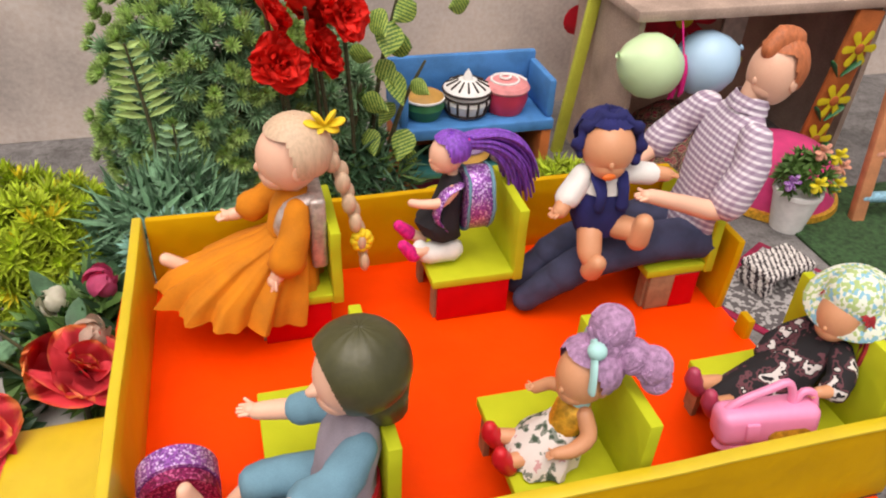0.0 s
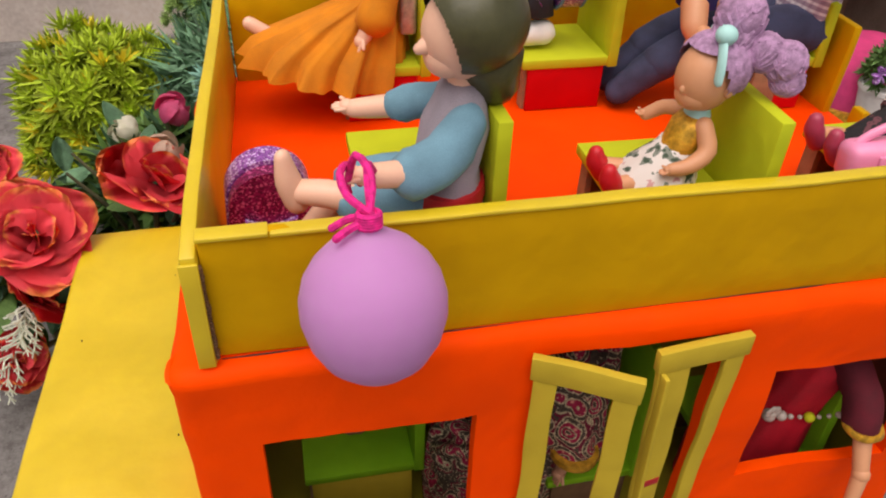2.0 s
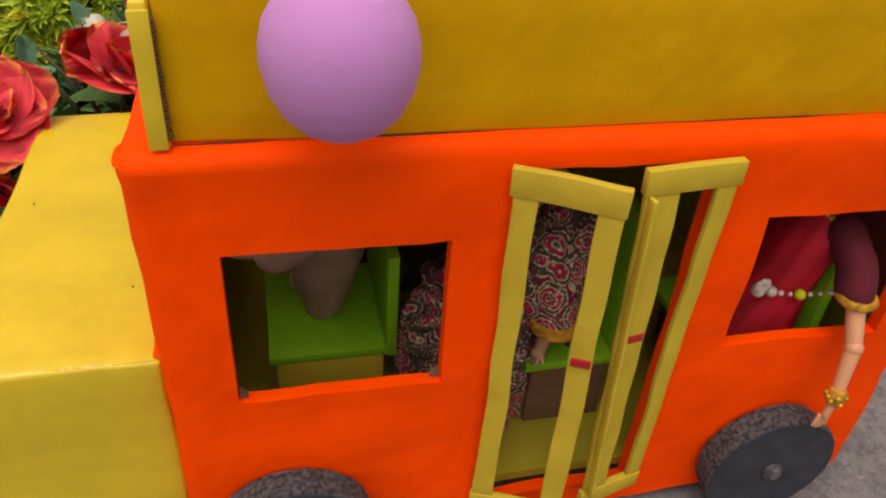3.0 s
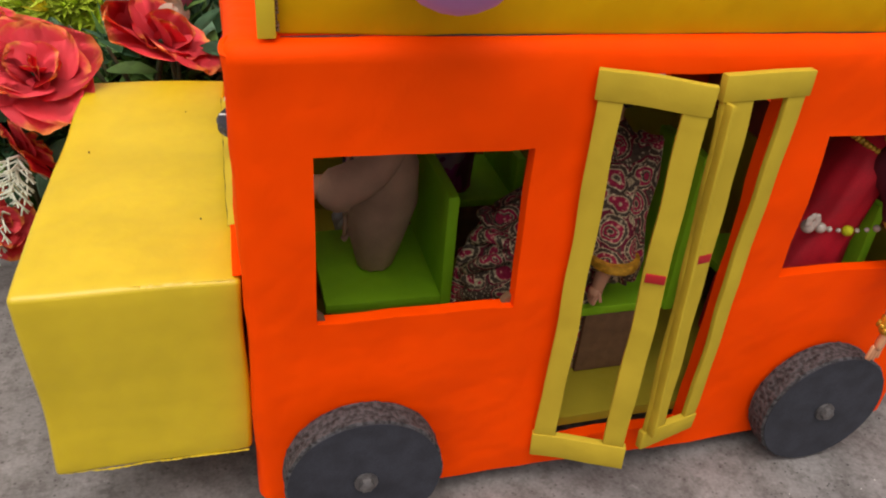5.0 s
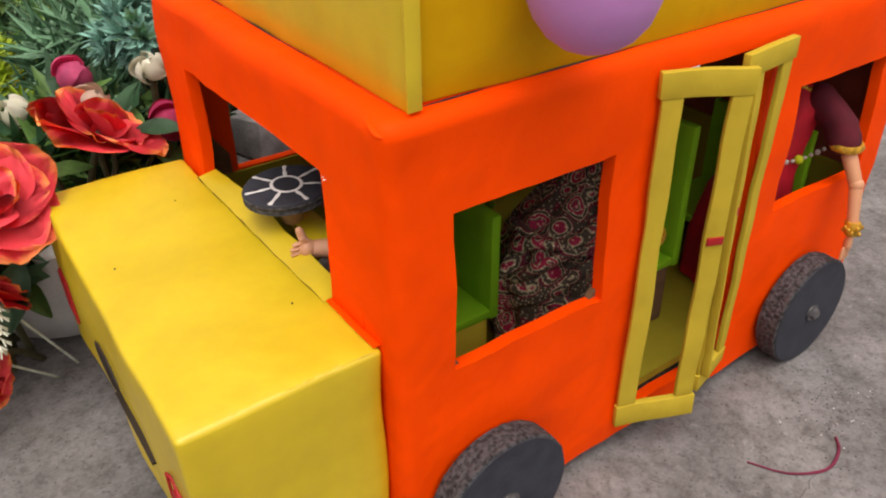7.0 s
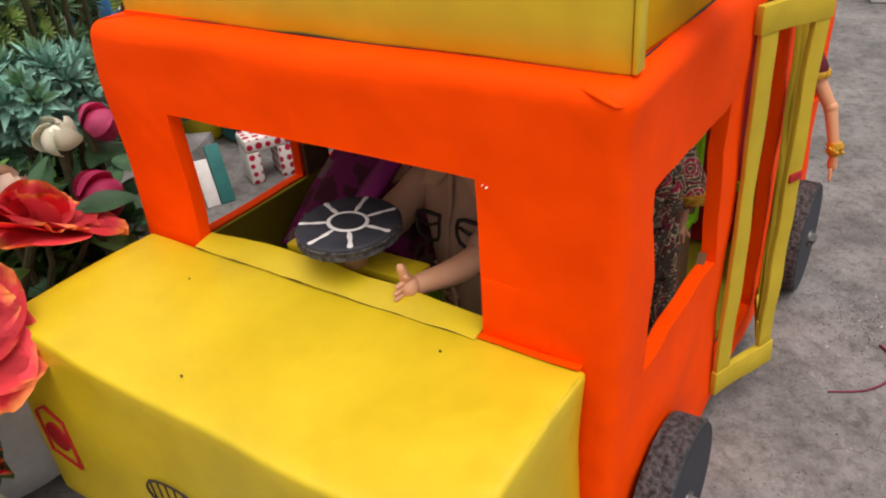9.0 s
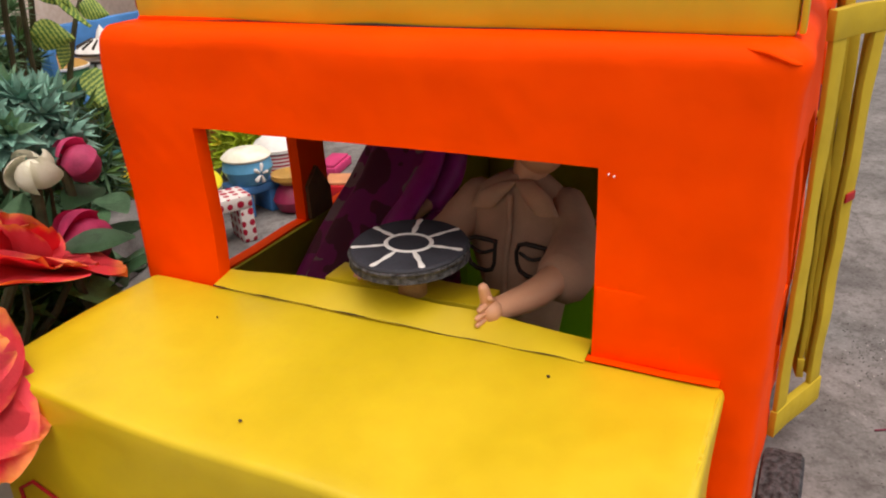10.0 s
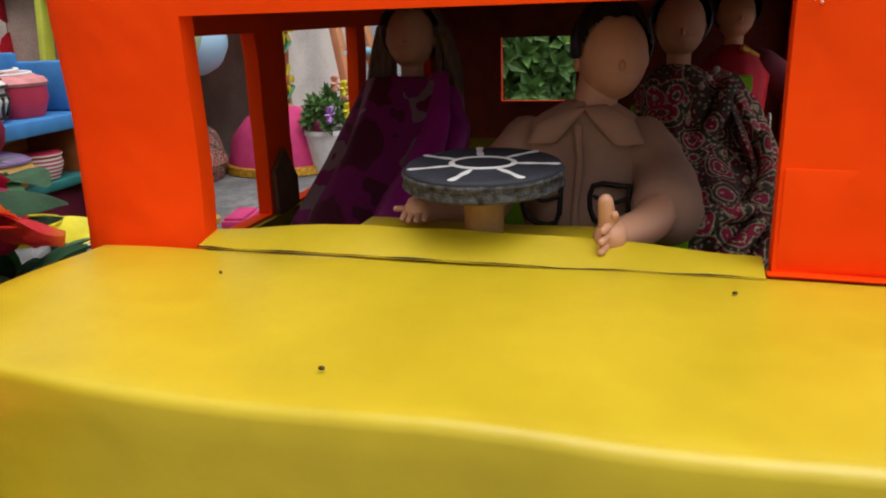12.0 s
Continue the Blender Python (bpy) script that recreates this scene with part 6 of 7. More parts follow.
def flower(x, y, z, tilt, turn, size, label, mats, kind, root=None, layers=((5, 1.0, 2), (5, 0.8, 22), (4, 0.55, 50), (3, 0.36, 76))):
    """A silk flower on its stem: rings of petals that close towards the middle."""
    t = thing("silk_flower", x, y, 0, label=label, category="flower", group="silk flowers by the bus")
    head = Matrix.Translation(Vector((0, 0, z)) * U) @ Euler((radians(tilt[0]), radians(tilt[1]), radians(turn))).to_matrix().to_4x4()
    rr = random.Random(int(x * 100 + y * 10))
    k = 0
    for n, s, lift in layers:
        for i in range(n):
            me = petal_mesh((kind, k % 4), mats, 0.42, (0.50 if kind == "coral" else 0.42) + 0.05 * (k % 3), 0.05 - 0.03 * (k % 2), 0.10, k * 3.1, ruffle=0.15 if kind == "coral" else 0.26)
            p = new("petal", me)
            p.parent = t
            p.matrix_basis = head @ Matrix.Rotation(2 * math.pi * (i + 0.5 * (k % 2)) / n + rr.uniform(-0.2, 0.2), 4, "Z") @ Matrix.Rotation(radians(-lift + rr.uniform(-9, 9)), 4, "Y") @ Matrix.Diagonal((size * s, size * s, size * s, 1))
            k += 1
    rx, ry = root or (0.0, 0.3)
    part("stem", limb([(rx, ry, 0.0), (rx * 0.6, ry * 0.6, z * 0.6), (0, 0, z - 0.02)], [0.035, 0.03, 0.03], seg=7), STEM, t)
    part("centre", ball((0, 0, z + 0.02), (0.035 * size, 0.035 * size, 0.03 * size), u=10, v=8), DARKLEAF, t)
    return t


def petal_cloth(name, heart, body, rim, size):
    """Dyed silk: deep at the heart, paler along the ragged rim."""
    def build(n, l, co):
        far = n.new("ShaderNodeVectorMath")
        far.operation = "LENGTH"
        l.new(co, far.inputs[0])
        fray = n.new("ShaderNodeTexNoise")
        fray.inputs["Scale"].default_value, fray.inputs["Detail"].default_value = 130.0, 3.0
        l.new(co, fray.inputs["Vector"])
        add = n.new("ShaderNodeMath")
        add.operation = "MULTIPLY_ADD"
        add.inputs[1].default_value = size * 0.34
        l.new(fray.outputs["Fac"], add.inputs[0])
        l.new(far.outputs["Value"], add.inputs[2])
        span = n.new("ShaderNodeMapRange")
        span.inputs["From Max"].default_value = size * 1.25
        l.new(add.outputs["Value"], span.inputs["Value"])
        return ramped(n, l, span.outputs["Result"], [(0.2, heart), (0.5, body), (0.80, body), (0.92, rim)], False)
    return pattern(name, build, 0.65, 0.4)


CORAL = petal_cloth("coral_dyed_silk_petal", (0.66, 0.025, 0.055), (0.86, 0.075, 0.10), (0.92, 0.33, 0.09), 0.042)
coral = "ruffled coral red silk flower with orange rims"
flower(-1.50, 3.12, 2.00, (38, -8), 20, 1.30, coral, [CORAL, CORAL], "coral", (-0.2, 1.0))
flower(-0.55, 3.72, 2.06, (30, 4), 70, 1.35, coral, [CORAL, CORAL], "coral", (-0.3, 0.6))
flower(-1.75, 3.25, 1.22, (55, -20), 130, 1.0, coral, [CORAL, CORAL], "coral", (0.2, 0.7))
flower(-2.15, 4.3, 1.95, (30, -20), 10, 0.9, coral, [CORAL, CORAL], "coral", (0.7, 0.4))
flower(-2.35, 3.55, 1.75, (40, -25), 200, 1.05, coral, [CORAL, CORAL], "coral", (0.7, 0.8))
flower(-2.0, 3.0, 0.72, (60, -20), 60, 0.85, coral, [CORAL, CORAL], "coral", (0.5, 0.9))
rose = "full scarlet silk rose among the foliage"
full = ((7, 1.0, 12), (6, 0.85, 35), (5, 0.66, 55), (5, 0.48, 70), (4, 0.32, 80))
for x, y, z, tl, tn in ((1.72, 7.0, 3.62, (62, 0), 10), (2.20, 7.05, 3.72, (58, 18), 50), (1.62, 7.1, 4.18, (60, -12), 90), (2.10, 7.15, 4.22, (66, 10), 140), (2.55, 7.2, 4.12, (60, 25), 20)):
    flower(x, y, z, tl, tn, 0.95, rose, [ROSE, ROSE], "rose", (0.3, 0.9), full)


def bud(x, y, z, d, r, material, label, root=(0.0, 0.2)):
    """A closed tulip-like bud: overlapping petals round an egg."""
    t = thing("silk_bud", x, y, 0, label=label, category="flower bud", group="silk buds by the bus")
    q = Vector(d).normalized().to_track_quat("Z", "Y").to_matrix().to_4x4()
    for k in range(5):
        m = Matrix.Translation((0, 0, z)) @ q @ Matrix.Rotation(k * 1.2566, 4, "Z")
        bm = bmesh.new()
        grid = []
        for i in range(9):
            e = i / 8
            rad = r * (math.sin(math.pi * (0.05 + 0.91 * e)) ** 0.75) * (1.0 + 0.03 * (k % 2))
            line = []
            for j in range(8):
                a = (j / 7 - 0.5) * 1.9 * (1 - 0.3 * e)
                line.append(bm.verts.new(m @ Vector(((rad + 0.012 * j) * math.cos(a), (rad + 0.012 * j) * math.sin(a), (e - 0.45) * r * 2.3))))
            grid.append(line)
        for i in range(8):
            for j in range(7):
                bm.faces.new([grid[i][j], grid[i][j + 1], grid[i + 1][j + 1], grid[i + 1][j]])
        bmesh.ops.solidify(bm, geom=bm.faces[:], thickness=0.012)
        part("petal", bm, material, t, smooth=60)
    base = Vector((0, 0, z)) - Vector(d).normalized() * r
    part("stem", limb([(root[0], root[1], 0), (root[0] * 0.5, root[1] * 0.5, z * 0.6), base], [0.035, 0.03, 0.035], seg=7), STEM, t)
    part("core", ball((0, 0, z), (r * 0.8, r * 0.8, r * 0.9), u=14, v=10), material, t)


bud(-0.48, 4.08, 2.20, (0.55, -0.3, 0.6), 0.115, BLUSH, "closed blush white silk bud")
bud(-0.99, 4.97, 1.95, (-0.5, -0.2, 0.8), 0.105, CREAM, "closed greenish cream silk bud")
bud(0.14, 4.38, 2.30, (-0.2, -0.4, 0.9), 0.095, CREAM, "closed cream white silk bud")
bud(-0.45, 4.85, 2.24, (0.7, -0.2, 0.5), 0.12, PINKP, "closed pink silk tulip")
bud(0.52, 4.46, 2.26, (0.8, -0.3, 0.4), 0.10, PINKP, "closed pink silk tulip")
bud(0.10, 4.02, 1.92, (0.8, -0.2, 0.2), 0.125, CRIMP, "dark pink silk bud lying over the rim")

planter = thing("planter", -0.95, 4.75, 0, label="rounded white glazed planter holding silk flowers", category="planter")
part("bowl", lathe([(0.55, 0.0), (0.78, 0.05), (0.98, 0.35), (1.05, 0.75), (1.02, 1.05), (0.96, 1.05), (0.96, 0.9), (0.0001, 0.88)], seg=48), CERAMIC, planter)


# pale lacy sprigs
def lace(x, y, z, d, n):
    t = thing("lace_sprig", x, y, 0, label="pale white-green lacy sprig", category="sprig", group="lacy sprigs")
    d = Vector(d).normalized()
    bm = bmesh.new()
    base = Vector((0, 0, z))
    limb([Vector((0.5, 0.6, 0)), base, base + d * 0.36], [0.012, 0.012, 0.008], 0, bm, 6)
    s = d.orthogonal().normalized()
    u = d.cross(s)
    for k in range(n):
        a = k * 2.399
        p = base + d * 0.36 * (k / n)
        w = (math.cos(a) * s + math.sin(a) * u + d * 0.7).normalized()
        q = p + w * 0.13
        limb([p, q], [0.009, 0.008], 0, bm, 5)
        for j in (-1, 0, 1):
            limb([q, q + (w + j * 0.8 * s + 0.2 * u).normalized() * 0.07], [0.009, 0.006], 0, bm, 5)
    part("sprig", bm, LACE, t, smooth=60, kind="stuff")


lace(-1.75, 3.05, 1.32, (-0.2, -0.5, -0.7), 26)
lace(-1.95, 2.95, 0.85, (-0.4, -0.5, -0.6), 22)


# vine with striped leaves
def vine_leaf():
    bm = bmesh.new()
    rows = []
    for i in range(9):
        e = i / 8
        w = 0.40 * math.sin(math.pi * min(1, e ** 0.7)) * (1 if e < 1 else 0)
        rows.append([bm.verts.new((w * f / 1.0 * 0.5, 0.03 * f * f - 0.10 * e * e, -0.48 * e)) for f in (-1, -0.5, 0, 0.5, 1)])
    for a, b in zip(rows, rows[1:]):
        for j in range(4):
            bm.faces.new([a[j], a[j + 1], b[j + 1], b[j]])
    bmesh.ops.remove_doubles(bm, verts=bm.verts, dist=0.002)
    bmesh.ops.solidify(bm, geom=bm.faces[:], thickness=0.008)
    return mesh_of("leaf", bm, VARIEG, 60)


vine = thing("vine", 3.0, 8.4, 0, label="trailing vine with pale striped green leaves", category="vine")
VL = vine_leaf()
for pts in ([(0, 0, 0), (0.1, -0.1, 1.6), (0.25, -0.2, 3.0), (0.5, -0.4, 4.3)], [(0.1, 0, 0), (0.3, -0.2, 1.4), (0.55, -0.3, 2.4), (0.85, -0.4, 3.1)], [(-0.1, 0, 0), (-0.2, -0.2, 1.6), (-0.1, -0.4, 2.8)]):
    part("stem", limb(pts, [0.05, 0.04, 0.035, 0.02][:len(pts)], seg=7), STEM, vine)
for x, y, z, rx, rz, s in ((0.35, -0.5, 3.75, 20, 10, 1.15), (0.62, -0.5, 3.35, 10, 62, 1.0), (0.15, -0.5, 3.2, 15, -25, 0.9), (0.38, -0.5, 3.05, 15, 8, 1.1), (-0.1, -0.5, 2.65, 10, -50, 0.95), (0.62, -0.5, 2.85, 5, -40, 0.7), (0.55, -0.6, 2.15, 10, 5, 1.05), (0.75, -0.5, 1.55, 30, 70, 0.9), (0.4, -0.45, 2.5, 12, 30, 0.85), (0.0, -0.4, 2.1, 10, -20, 0.9), (1.5, -0.3, 3.9, 30, 60, 0.9), (0.05, -0.5, 3.9, 15, -35, 1.0), (0.7, -0.4, 3.95, 18, 40, 0.95), (-0.25, -0.4, 3.3, 15, -60, 0.8), (0.25, -0.5, 1.6, 10, 10, 0.8)):
    lf = new("leaf", VL)
    lf.parent = vine
    lf.matrix_basis = pose(x * U, y * U, z * U, -rx - 20 * math.sin(7 * z), rz * 1.5, 30 * math.sin(11 * z)) @ Matrix.Diagonal((s * 0.9, s * 0.98, s * 0.98, 1))

# ---- things behind the bus ----
BLUEP = mat("cobalt_sky_blue_paint", (0.055, 0.22, 0.52), 0.6, 0.2, 30, 500, 0.3)
TERRA = mat("orange_brown_paint", (0.48, 0.13, 0.03), 0.7, 0.25, 30, 500, 0.3)
TEALP = mat("teal_paint", (0.03, 0.18, 0.17), 0.6, 0.2, 30, 500, 0.3)
BEET = mat("beetroot_paint", (0.16, 0.012, 0.04), 0.6, 0.25, 30, 500, 0.3)
PINKPOT = mat("strawberry_red_glaze", (0.55, 0.04, 0.09), 0.4, 0.15, 30, 500, 0.2)
GREENPOT = mat("bottle_green_glaze", (0.03, 0.16, 0.06), 0.4, 0.2, 30, 500, 0.2)
MUSTARD = mat("mustard_glaze", (0.52, 0.28, 0.06), 0.5, 0.25, 30, 500, 0.2)
YPAINT = mat("lemon_yellow_paint", (0.72, 0.60, 0.02), 0.5, 0.15, 30, 500, 0.2)
LIMESTICK = mat("lime_yellow_painted_wood", (0.55, 0.58, 0.06), 0.6, 0.15, 20, 300, 0.3)
PEACHW = mat("peach_orange_painted_wood", (0.62, 0.26, 0.12), 0.7, 0.2, 30, 400, 0.3)
SKYW = mat("pale_blue_yarn", (0.25, 0.48, 0.60), 0.8, 0.3, 200, 900, 0.6)
PEACHY = mat("salmon_yarn", (0.70, 0.32, 0.22), 0.8, 0.3, 200, 900, 0.6)
CUSHION = mat("raspberry_pink_fabric", (0.55, 0.04, 0.16), 0.85, 0.2, 30, 900, 0.4)
TURF = mat("dark_green_turf", (0.035, 0.085, 0.03), 0.95, 0.5, 120, 700, 1.0, 0.004)
HOUSEWALL = mat("brown_painted_card", (0.40, 0.23, 0.16), 0.8, 0.3, 10, 300, 0.3)
ROOFBOARD = mat("bleached_brown_board", (0.42, 0.31, 0.25), 0.85, 0.3, 12, 300, 0.4)
MINTBALLOON = mat("pale_green_latex", (0.58, 0.78, 0.45), 0.35, 0.04, 10, 100, 0.0, spec=0.5)
SKYBALLOON = mat("pale_blue_latex", (0.42, 0.62, 0.80), 0.35, 0.04, 10, 100, 0.0, spec=0.5)
ZEBRA = pattern("black_and_white_stripe_fabric", bands(38, [(0.45, (0.04, 0.03, 0.035)), (0.55, (0.68, 0.64, 0.60))], "X", turn=(20, 0, 35), twist=5.0), 0.9)
RUGMID = pattern("grey_fleck_weave", cells(160, [(0, (0.10, 0.09, 0.09)), (0.5, (0.35, 0.33, 0.32))], out="Color"), 0.95, 0.8)
RUGRIM = mat("maroon_weave", (0.26, 0.012, 0.05), 0.95, 0.3, 80, 900, 0.8)
POLKA = pattern("white_with_red_dots", cells(80, [(0, (0.42, 0.01, 0.04)), (0.37, (0.74, 0.71, 0.68))], rand=0.2), 0.5)
STRIPEPOT = pattern("red_and_white_hoops", bands(62, [(0.45, (0.42, 0.02, 0.05)), (0.52, (0.72, 0.68, 0.64))], "Z", twist=0.3), 0.45)
BWPOT = pattern("black_and_white_glaze", cells(70, [(0, (0.72, 0.70, 0.66)), (0.12, (0.72, 0.70, 0.66)), (0.13, (0.03, 0.03, 0.04))], rand=0.25), 0.45)

bench = thing("shelf_bench", 5.1, 9.3, 0, label="sky blue toy bench shelf with orange-brown base and teal counter", category="shelf")
part("seat", wavy(box((-1.42, -0.62, 1.42), (1.25, 0.62, 1.62), 0.04), 0.01, 0.8, 1, 0.4), BLUEP, bench)
part("back", wavy(box((-1.42, 0.48, 1.62), (1.25, 0.62, 2.42), 0.05), 0.01, 0.8, 1, 0.4), BLUEP, bench)
part("arm", wavy(box((1.11, -0.55, 1.62), (1.25, 0.48, 2.30), 0.06), 0.01, 0.8, 1, 0.4), BLUEP, bench)
part("arm", wavy(box((-1.42, -0.55, 1.62), (-1.28, 0.48, 2.30), 0.06), 0.01, 0.8, 1, 0.4), BLUEP, bench)
part("base_back", box((-1.40, 0.40, 0.0), (1.23, 0.60, 1.42)), TERRA, bench)
part("base_side", box((1.05, -0.58, 0.0), (1.23, 0.40, 1.42), 0.02), TERRA, bench)
part("base_side", box((-1.40, -0.58, 0.0), (-1.22, 0.40, 1.42), 0.02), TERRA, bench)
part("counter", box((-1.21, -0.62, 0.68), (1.04, 0.39, 0.80), 0.02), TEALP, bench)
part("plinth", box((-1.21, -0.5, 0.0), (1.04, 0.38, 0.67), 0.02), BEET, bench)


def pot(x, y, z, r, h, body, lid, label, knob=None, rim=True, belly=1.12):
    t = thing("toy_pot", x, y, z, label=label, category="pot", group="painted clay pots")
    part("body", lathe([(r * 0.78, 0), (r * 0.84, 0.01), (r * belly, h * 0.5), (r * 1.02, h * 0.82), (r * 0.9, h * 0.84), (r * 0.85, h * 0.7), (0.0001, h * 0.68)], seg=32, closed=False), body, t)
    if lid:
        part("lid", lathe([(r * 1.06, h * 0.82), (r * 1.08, h * 0.87), (r * 0.95, h * 0.96), (r * 0.5, h * 1.10), (r * 0.16, h * 1.16), (r * 0.13, h * 1.25), (0.0001, h * 1.34)], seg=32, closed=False), lid, t)
    if knob:
        part("knob", lathe([(r * 0.24, h * 1.12), (r * 0.17, h * 1.28), (0.0001, h * 1.45)], seg=16), knob, t)
    if rim:
        part("rim", lathe([(r * 1.03, h * 0.78), (r * 1.12, h * 0.81), (r * 1.12, h * 0.87), (r * 1.03, h * 0.89)], seg=32), WHITEP if body is GREENPOT else lid or body, t)
    return t


pot(4.18, 9.2, 1.62, 0.31, 0.42, GREENPOT, MUSTARD, "bottle green toy pot with frilled yellow-green lid")
bw = pot(4.92, 9.2, 1.62, 0.36, 0.50, WHITEP, None, "black and white painted toy pot with pointed lid", rim=False)
part("lid", lathe([(0.40, 0.41), (0.41, 0.45), (0.34, 0.52), (0.16, 0.60), (0.0001, 0.62)], seg=32, closed=False), WHITEP, bw)
part("knob", lathe([(0.10, 0.58), (0.06, 0.70), (0.0001, 0.80)], seg=16), WHITEP, bw)
for k in range(14):
    a = k * 2 * math.pi / 14
    part("painted_bar", limb([(0.405 * math.cos(a), 0.405 * math.sin(a), 0.30), (0.375 * math.cos(a), 0.375 * math.sin(a), 0.10)], [0.022, 0.022], seg=6), INK, bw)
    part("painted_ray", limb([(0.35 * math.cos(a), 0.35 * math.sin(a), 0.522), (0.17 * math.cos(a), 0.17 * math.sin(a), 0.606)], [0.02, 0.014], seg=6), INK, bw)
for z, r in ((0.34, 0.395), (0.44, 0.41), (0.06, 0.345)):
    part("painted_hoop", limb([(r * math.cos(a), r * math.sin(a), z) for a in [k * math.pi / 16 for k in range(33)]], [0.02] * 33, seg=6), INK, bw)
rp = pot(5.62, 9.2, 1.62, 0.36, 0.48, PINKPOT, None, "strawberry red toy pot with swirled pink top", rim=False, belly=1.05)
part("top", lathe([(0.38, 0.40), (0.40, 0.44), (0.36, 0.50), (0.2, 0.55), (0.0001, 0.57)], seg=32, closed=False), mat("pale_pink_glaze", (0.70, 0.26, 0.26), 0.5, 0.2), rp)
part("swirl", limb([((0.34 - 0.012 * k) * math.cos(k * 0.5), (0.34 - 0.012 * k) * math.sin(k * 0.5), 0.515 + 0.004 * k) for k in range(26)], [0.022] * 26, seg=6), WHITEP, rp)
pot(4.85, 8.95, 0.81, 0.36, 0.42, MUSTARD, mat("purple_drip_glaze", (0.25, 0.16, 0.30), 0.45, 0.2), "mustard toy pot with purple dripped glaze", belly=1.25)
pot(5.55, 8.95, 0.81, 0.25, 0.40, STRIPEPOT, None, "striped purple and white toy pot")
yb = thing("toy_bowl", 4.35, 8.25, 0.0, label="lemon yellow toy bowl with red dots", category="bowl")
part("bowl", lathe([(0.2, 0), (0.3, 0.1), (0.42, 0.42), (0.46, 0.55), (0.43, 0.55), (0.36, 0.36), (0.0001, 0.30)], seg=32), YPAINT, yb)
kerb = part("stone_block", wavy(box((-0.9, -0.35, 0), (0.9, 0.35, 0.58), 0.05), 0.05, 0.7, 3, 0.3), mat("grey_stone", (0.20, 0.19, 0.185), 0.9, 0.4, 25, 300, 0.8, 0.004), None)
kerb.matrix_basis = pose(2.6 * U, 7.1 * U, 0, 0, 0, 20)
tagged(kerb, "rough grey stone block lying on the concrete", "stone")

# small toys seen through the bus windows
ps = thing("toy_stool", 3.78, 6.38, 0, rz=-28, label="white toy stool with dark red dots", category="stool")
part("stool_top", box((-0.30, -0.22, 0.44), (0.30, 0.22, 0.62), 0.04), POLKA, ps)
part("stool_leg", box((-0.295, -0.215, 0), (-0.12, 0.215, 0.445), 0.03), POLKA, ps)
part("stool_leg", box((0.12, -0.215, 0), (0.295, 0.215, 0.445), 0.03), POLKA, ps)
bs = thing("toy_stool", 4.75, 6.75, 0, rz=-20, label="blue painted toy stool", category="stool")
part("stool_top", box((-0.32, -0.25, 0.32), (0.32, 0.25, 0.44), 0.03), BLUEP, bs)
part("stool_leg", box((-0.30, -0.23, 0), (-0.12, 0.23, 0.325), 0.025), BLUEP, bs)
part("stool_leg", box((0.12, -0.23, 0), (0.30, 0.23, 0.325), 0.025), BLUEP, bs)
bp = pot(4.72, 6.75, 0.44, 0.30, 0.40, mat("light_blue_glaze", (0.10, 0.36, 0.60), 0.45, 0.15), None, "light blue toy pot with white painted petals", rim=False)
part("top", lathe([(0.31, 0.33), (0.33, 0.36), (0.25, 0.43), (0.0001, 0.46)], seg=28, closed=False), CREAM, bp)
for k in range(5):
    a = k * 1.2566
    part("painted_petal", limb([(0.04 * math.cos(a) - 0.12, -0.322, 0.18 + 0.04 * math.sin(a)), (0.11 * math.cos(a) - 0.12, -0.318, 0.18 + 0.11 * math.sin(a))], [0.014, 0.03], seg=6), WHITEP, bp)
mv = thing("toy_vase", 4.95, 6.25, 0, label="maroon toy vase with tan rim and white petals", category="vase")
part("body", lathe([(0.12, 0), (0.2, 0.04), (0.26, 0.18), (0.2, 0.32), (0.14, 0.38), (0.14, 0.42)], seg=28), mat("maroon_glaze", (0.28, 0.02, 0.07), 0.45, 0.2), mv)
part("rim", lathe([(0.14, 0.40), (0.25, 0.48), (0.25, 0.54), (0.12, 0.50)], seg=28), MUSTARD, mv)
pot(5.75, 7.05, 0.0, 0.34, 0.72, STRIPEPOT, WHITEP, "red and white hooped toy pot with white lid", WHITEP)
yp = thing("toy_plate", 4.55, 7.62, 0.36, rx=20, label="lemon yellow toy plate with painted face marks, leaning", category="plate")
part("plate", lathe([(0.0001, 0.0), (0.24, 0.01), (0.37, 0.07), (0.385, 0.09), (0.36, 0.10), (0.23, 0.05), (0.0001, 0.04)], seg=36, closed=False), YPAINT, yp)
part("plate_stand", box((-0.2, -0.1, -0.34), (0.2, 0.2, 0.0), 0.03), TEALP, yp)
tb = thing("toy_board", 3.0, 6.25, 0, rx=-20, rz=-25, label="teal and white toy easel board", category="easel")
part("board", box((-0.16, -0.03, 0), (0.02, 0.03, 0.75), 0.015), TEALP, tb)
part("leg", box((-0.34, -0.02, 0), (-0.17, 0.02, 0.6), 0.015), WHITEP, tb)
